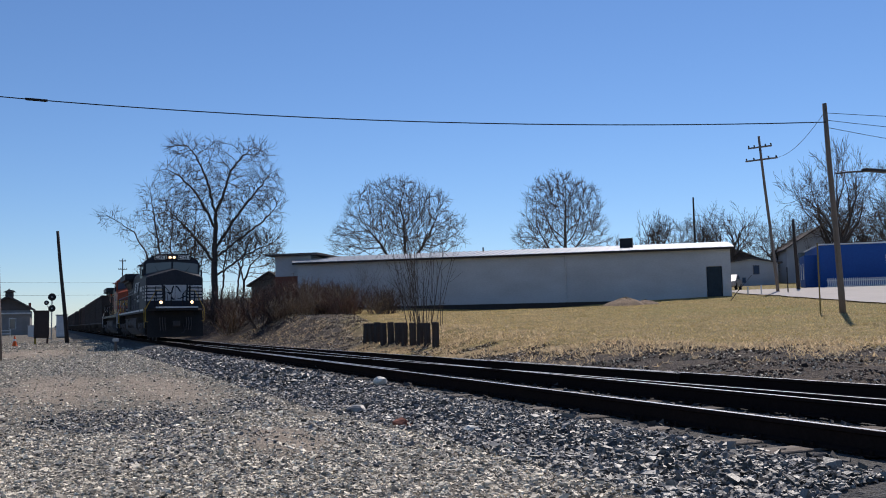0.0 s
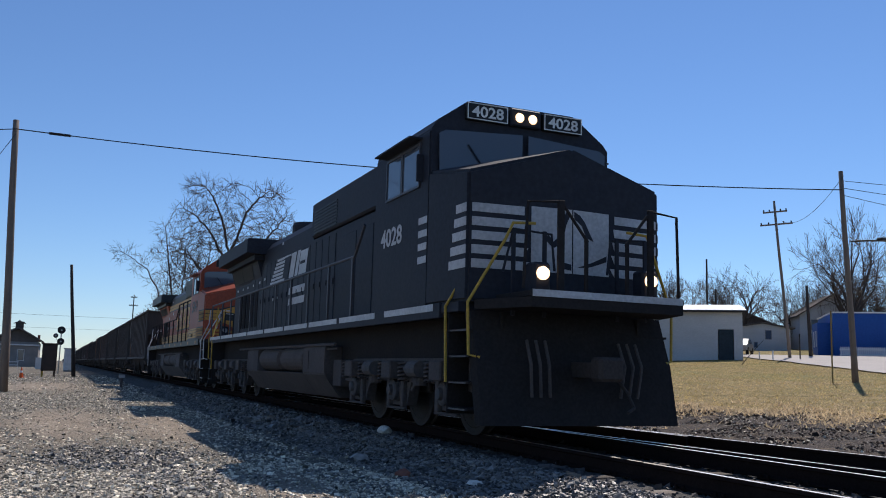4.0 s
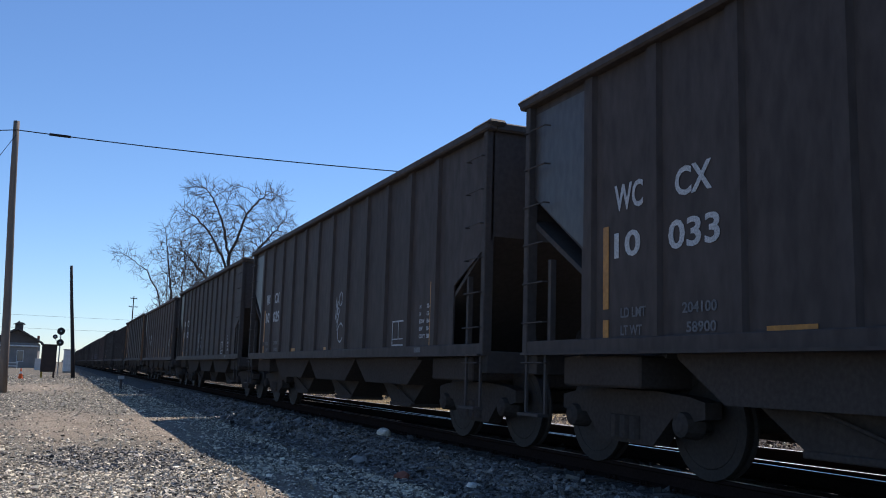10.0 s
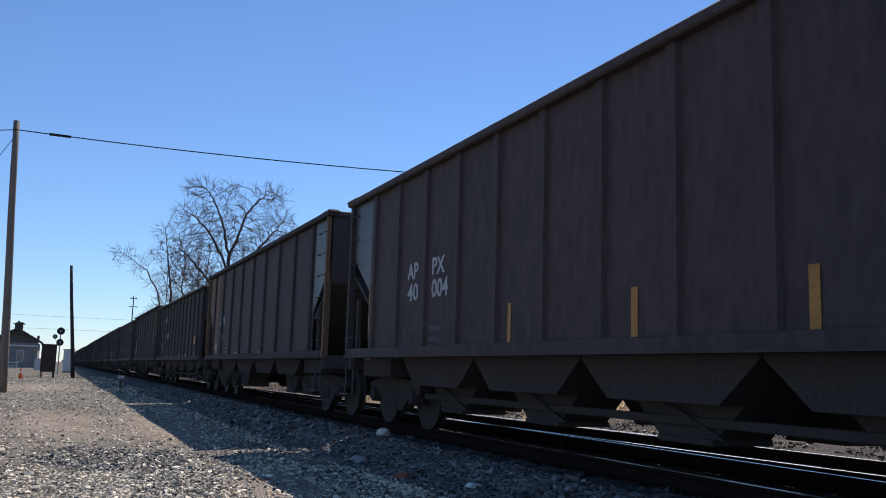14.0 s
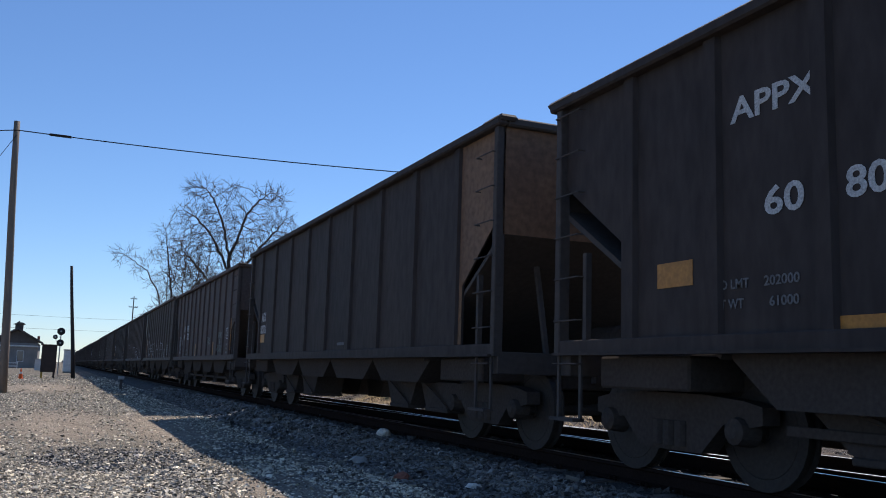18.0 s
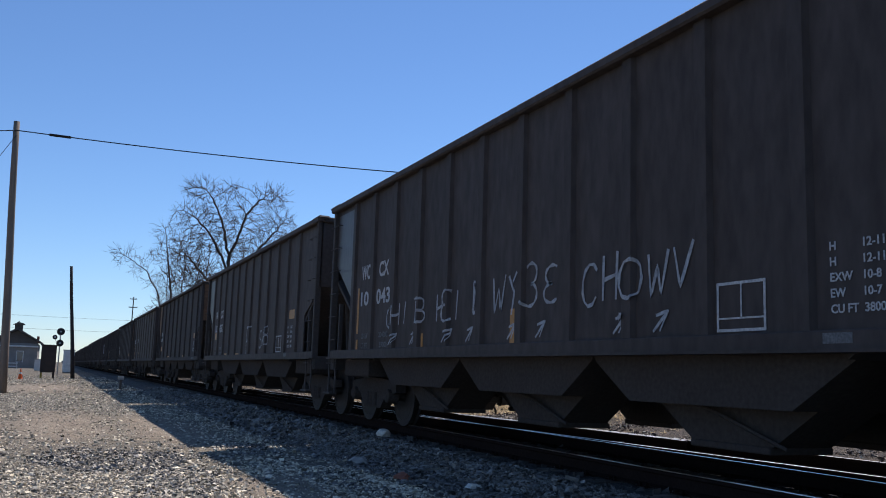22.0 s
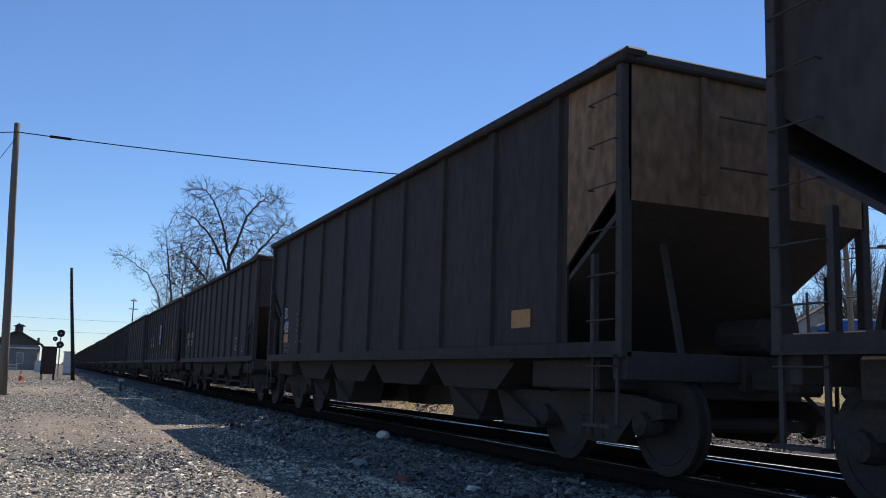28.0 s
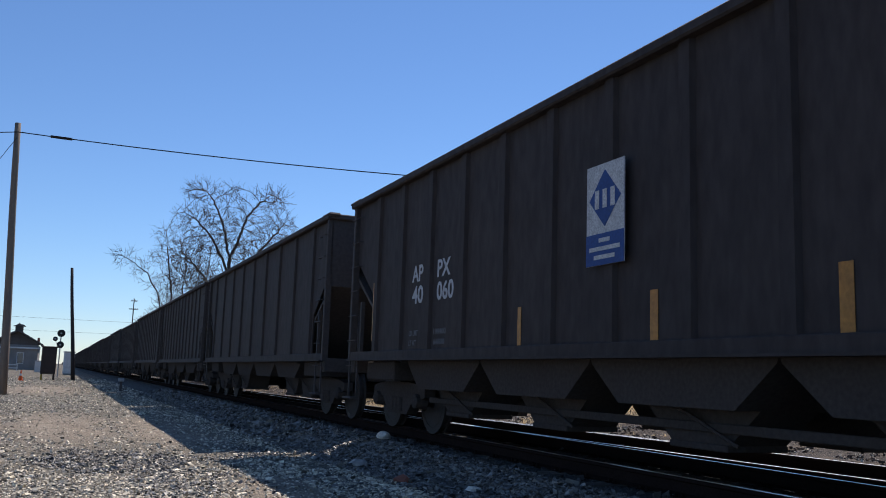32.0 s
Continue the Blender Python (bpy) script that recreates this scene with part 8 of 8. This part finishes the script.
def stones(name, count, pick, size, material, label, seed, flat=0.6):
    """Many loose angular stones as one object; pick gives the place of each."""
    rng = np.random.default_rng(seed)
    place = np.array([pick(rng) for _ in range(count)])
    base = np.array(CUBE)
    s = rng.uniform(size[0], size[1], (count, 1)) * (1 + 1.2 * rng.random((count, 1)) ** 6)
    axes = np.concatenate([rng.uniform(0.7, 1.25, (count, 2)), rng.uniform(flat * 0.6, flat * 1.25, (count, 1))], 1) * s
    jit = 1 + rng.normal(0, 0.40, (count, 8, 3))
    v = base[None] * jit * axes[:, None]
    a, t = rng.uniform(0, math.tau, count), rng.normal(0, 0.75, count)
    y2 = v[..., 1] * np.cos(t)[:, None] - v[..., 2] * np.sin(t)[:, None]
    z2 = v[..., 1] * np.sin(t)[:, None] + v[..., 2] * np.cos(t)[:, None]
    x3 = v[..., 0] * np.cos(a)[:, None] - y2 * np.sin(a)[:, None]
    y3 = v[..., 0] * np.sin(a)[:, None] + y2 * np.cos(a)[:, None]
    v = np.stack([x3, y3, z2], -1) + place[:, None]
    f = (np.array(CUBE_F)[None] + (np.arange(count) * 8)[:, None, None]).reshape(-1, 3)
    me = bpy.data.meshes.new(name)
    me.vertices.add(count * 8)
    me.vertices.foreach_set("co", v.ravel())
    me.loops.add(f.size)
    me.loops.foreach_set("vertex_index", f.ravel())
    me.polygons.add(len(f))
    me.polygons.foreach_set("loop_start", np.arange(0, f.size, 3))
    me.update(calc_edges=True)
    me.shade_flat()
    me.materials.append(material)
    return tagged(new(name, me), label, "stones", kind="stuff")


def on_bed(x, y):
    return max(bed(x, y), terrain(x, y))


def shoulder(y0, y1):
    def pick(rng):
        y = y0 + (y1 - y0) * rng.random()
        x = 3.45 + 1.45 * rng.random() ** 0.75
        return x, y, on_bed(x, y) + 0.005
    return pick


def cess(rng):
    y = rng.uniform(1, 45)
    x = LINE + 1.2 + branch(y) + rng.uniform(0, 2.4)
    return x, y, on_bed(x, y)


def lot(y0, y1):
    def pick(rng):
        for _ in range(4):
            y = y0 + (y1 - y0) * rng.random()
            x = rng.uniform(-0.42 * y, 3.9)
            if rng.random() > 0.85 * worn_at(x, y):
                break
        return x, y, on_bed(x, y)
    return pick


def clump(rng):
    """Patches of larger dark stones strewn over the lot."""
    for _ in range(8):
        x, y = rng.uniform(-3.5, 3.2), rng.uniform(5, 15)
        if noise.noise(Vector((x * 0.55, y * 0.35, 12))) > 0.12 and worn_at(x, y) < 0.4:
            break
    return x, y, on_bed(x, y) + 0.004


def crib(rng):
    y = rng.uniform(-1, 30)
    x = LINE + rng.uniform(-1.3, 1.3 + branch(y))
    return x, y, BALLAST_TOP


stones("ballast_stones", 26000, shoulder(4.0, 16), (0.013, 0.027), ballast_mat, "loose grey crushed ballast stones by the rail", 1, 0.5)
stones("ballast_stones", 7000, shoulder(16, 44), (0.025, 0.042), ballast_mat, "loose grey crushed ballast stones by the rail", 2, 0.7)
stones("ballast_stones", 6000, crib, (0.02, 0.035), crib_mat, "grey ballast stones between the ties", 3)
stones("ballast_stones", 6000, cess, (0.02, 0.04), ballast_mat, "grey ballast stones beside the far track", 4)
stones("gravel_stones", 60000, lot(4.8, 11), (0.007, 0.019), gravel_mat, "loose buff gravel of the lot", 5, 0.45)
stones("dark_stones", 5000, clump, (0.012, 0.024), ballast_mat, "dark crushed stones strewn over the lot", 21, 0.4)
stones("gravel_stones", 15000, lot(13, 27), (0.005, 0.011), gravel_mat, "fine grit trodden into the lot", 22, 0.5)
stones("gravel_stones", 16000, lot(38, 85), (0.018, 0.045), gravel_mat, "loose gravel of the lot farther off", 16, 0.5)
stones("gravel_stones", 42000, lot(11, 38), (0.011, 0.024), gravel_mat, "loose buff gravel of the lot", 6, 0.45)



def bank(rng):
    for _ in range(6):
        y = 7 + 55 * rng.random() ** 1.5
        e = 12.6 + max(0.0, (24 - y) * 0.58, (y - 38) * 0.27)
        x = rng.uniform(10.4, e + 0.9)
        if noise.noise(Vector((x * 0.7, y * 0.7, 30))) > -0.2:
            break
    return x, y, terrain(x, y)


stones("bank_clods", 26000, bank, (0.009, 0.028), soil_mat, "dark clods and cinders on the bank", 7, 0.7)
stones("bank_stones", 20000, bank, (0.006, 0.020), gravel_mat, "scattered pale stones on the bank", 8, 0.7)

# ---- ties ----
bed_ob = scene.objects["ballast_bed"]
TIES = {}
for k in range(190):
    y = -5.0 + 0.533 * k
    far = round((1.3 + branch(y)) * 5) / 5
    key = (k % 4, far)
    if key not in TIES:
        r = random.Random(k)
        TIES[key] = mesh_of(box(B(), -1.3 - r.uniform(-0.04, 0.08), far, -0.115, 0.115, -0.20, 0.0, 0.008), "tie")
        TIES[key].materials.append(tie_mat)
    r = random.Random(k + 500)
    part("tie", TIES[key], tie_mat, bed_ob, at=pose(LINE + r.uniform(-0.03, 0.03), y, -0.176 - 0.03 * r.random(), 0, 0, r.uniform(-0.6, 0.6)))
plate = B()
box(plate, -0.12, 0.12, -0.09, 0.09, -0.176, -0.166)
for dx in (-0.09, 0.09):
    for dy in (-0.05, 0.05):
        box(plate, dx - 0.012, dx + 0.012, dy - 0.012, dy + 0.012, -0.17, -0.135)
plate = mesh_of(plate, "tie_plate")
plate.materials.append(rail_rust)
for k in range(70):
    y = -1.27 + 0.533 * k
    for x in (LINE - 0.7525, LINE + 0.7525):
        part("tie_plate", plate, rail_rust, bed_ob, at=pose(x, y, 0))

# ---- things that move ----


def motions():
    """The train rolls by towards the camera; its wheels turn."""
    times = [0, 2, 4, 6, 7, 7.5, 8, 9, 10, 11, 12, 13, 13.5, 14, 14.5, 16, 17, 20, 23, 26, 29, 32]
    for thing_, start in ENGINES + [(c, s) for c, s, *_ in TRAIN]:
        walk(thing_, [(t, pose(LINE, start - travel(t), 0)) for t in times])
    rolling = {}
    for ob, y, radius in WHEELSETS:
        walk(ob, [(k / 15, pose(0, y, radius, math.degrees(travel(k / 15) / radius) % 360)) for k in range(481)])
        rolling[ob.data.name] = ob
    for ob in scene.objects:
        if ob.data and ob.data.name in rolling and not ob.animation_data:
            model = rolling[ob.data.name]
            ob.rotation_mode = "QUATERNION"
            ob.animation_data_create()
            ob.animation_data.action = model.animation_data.action
            ob.animation_data.action_slot = model.animation_data.action_slot


motions()
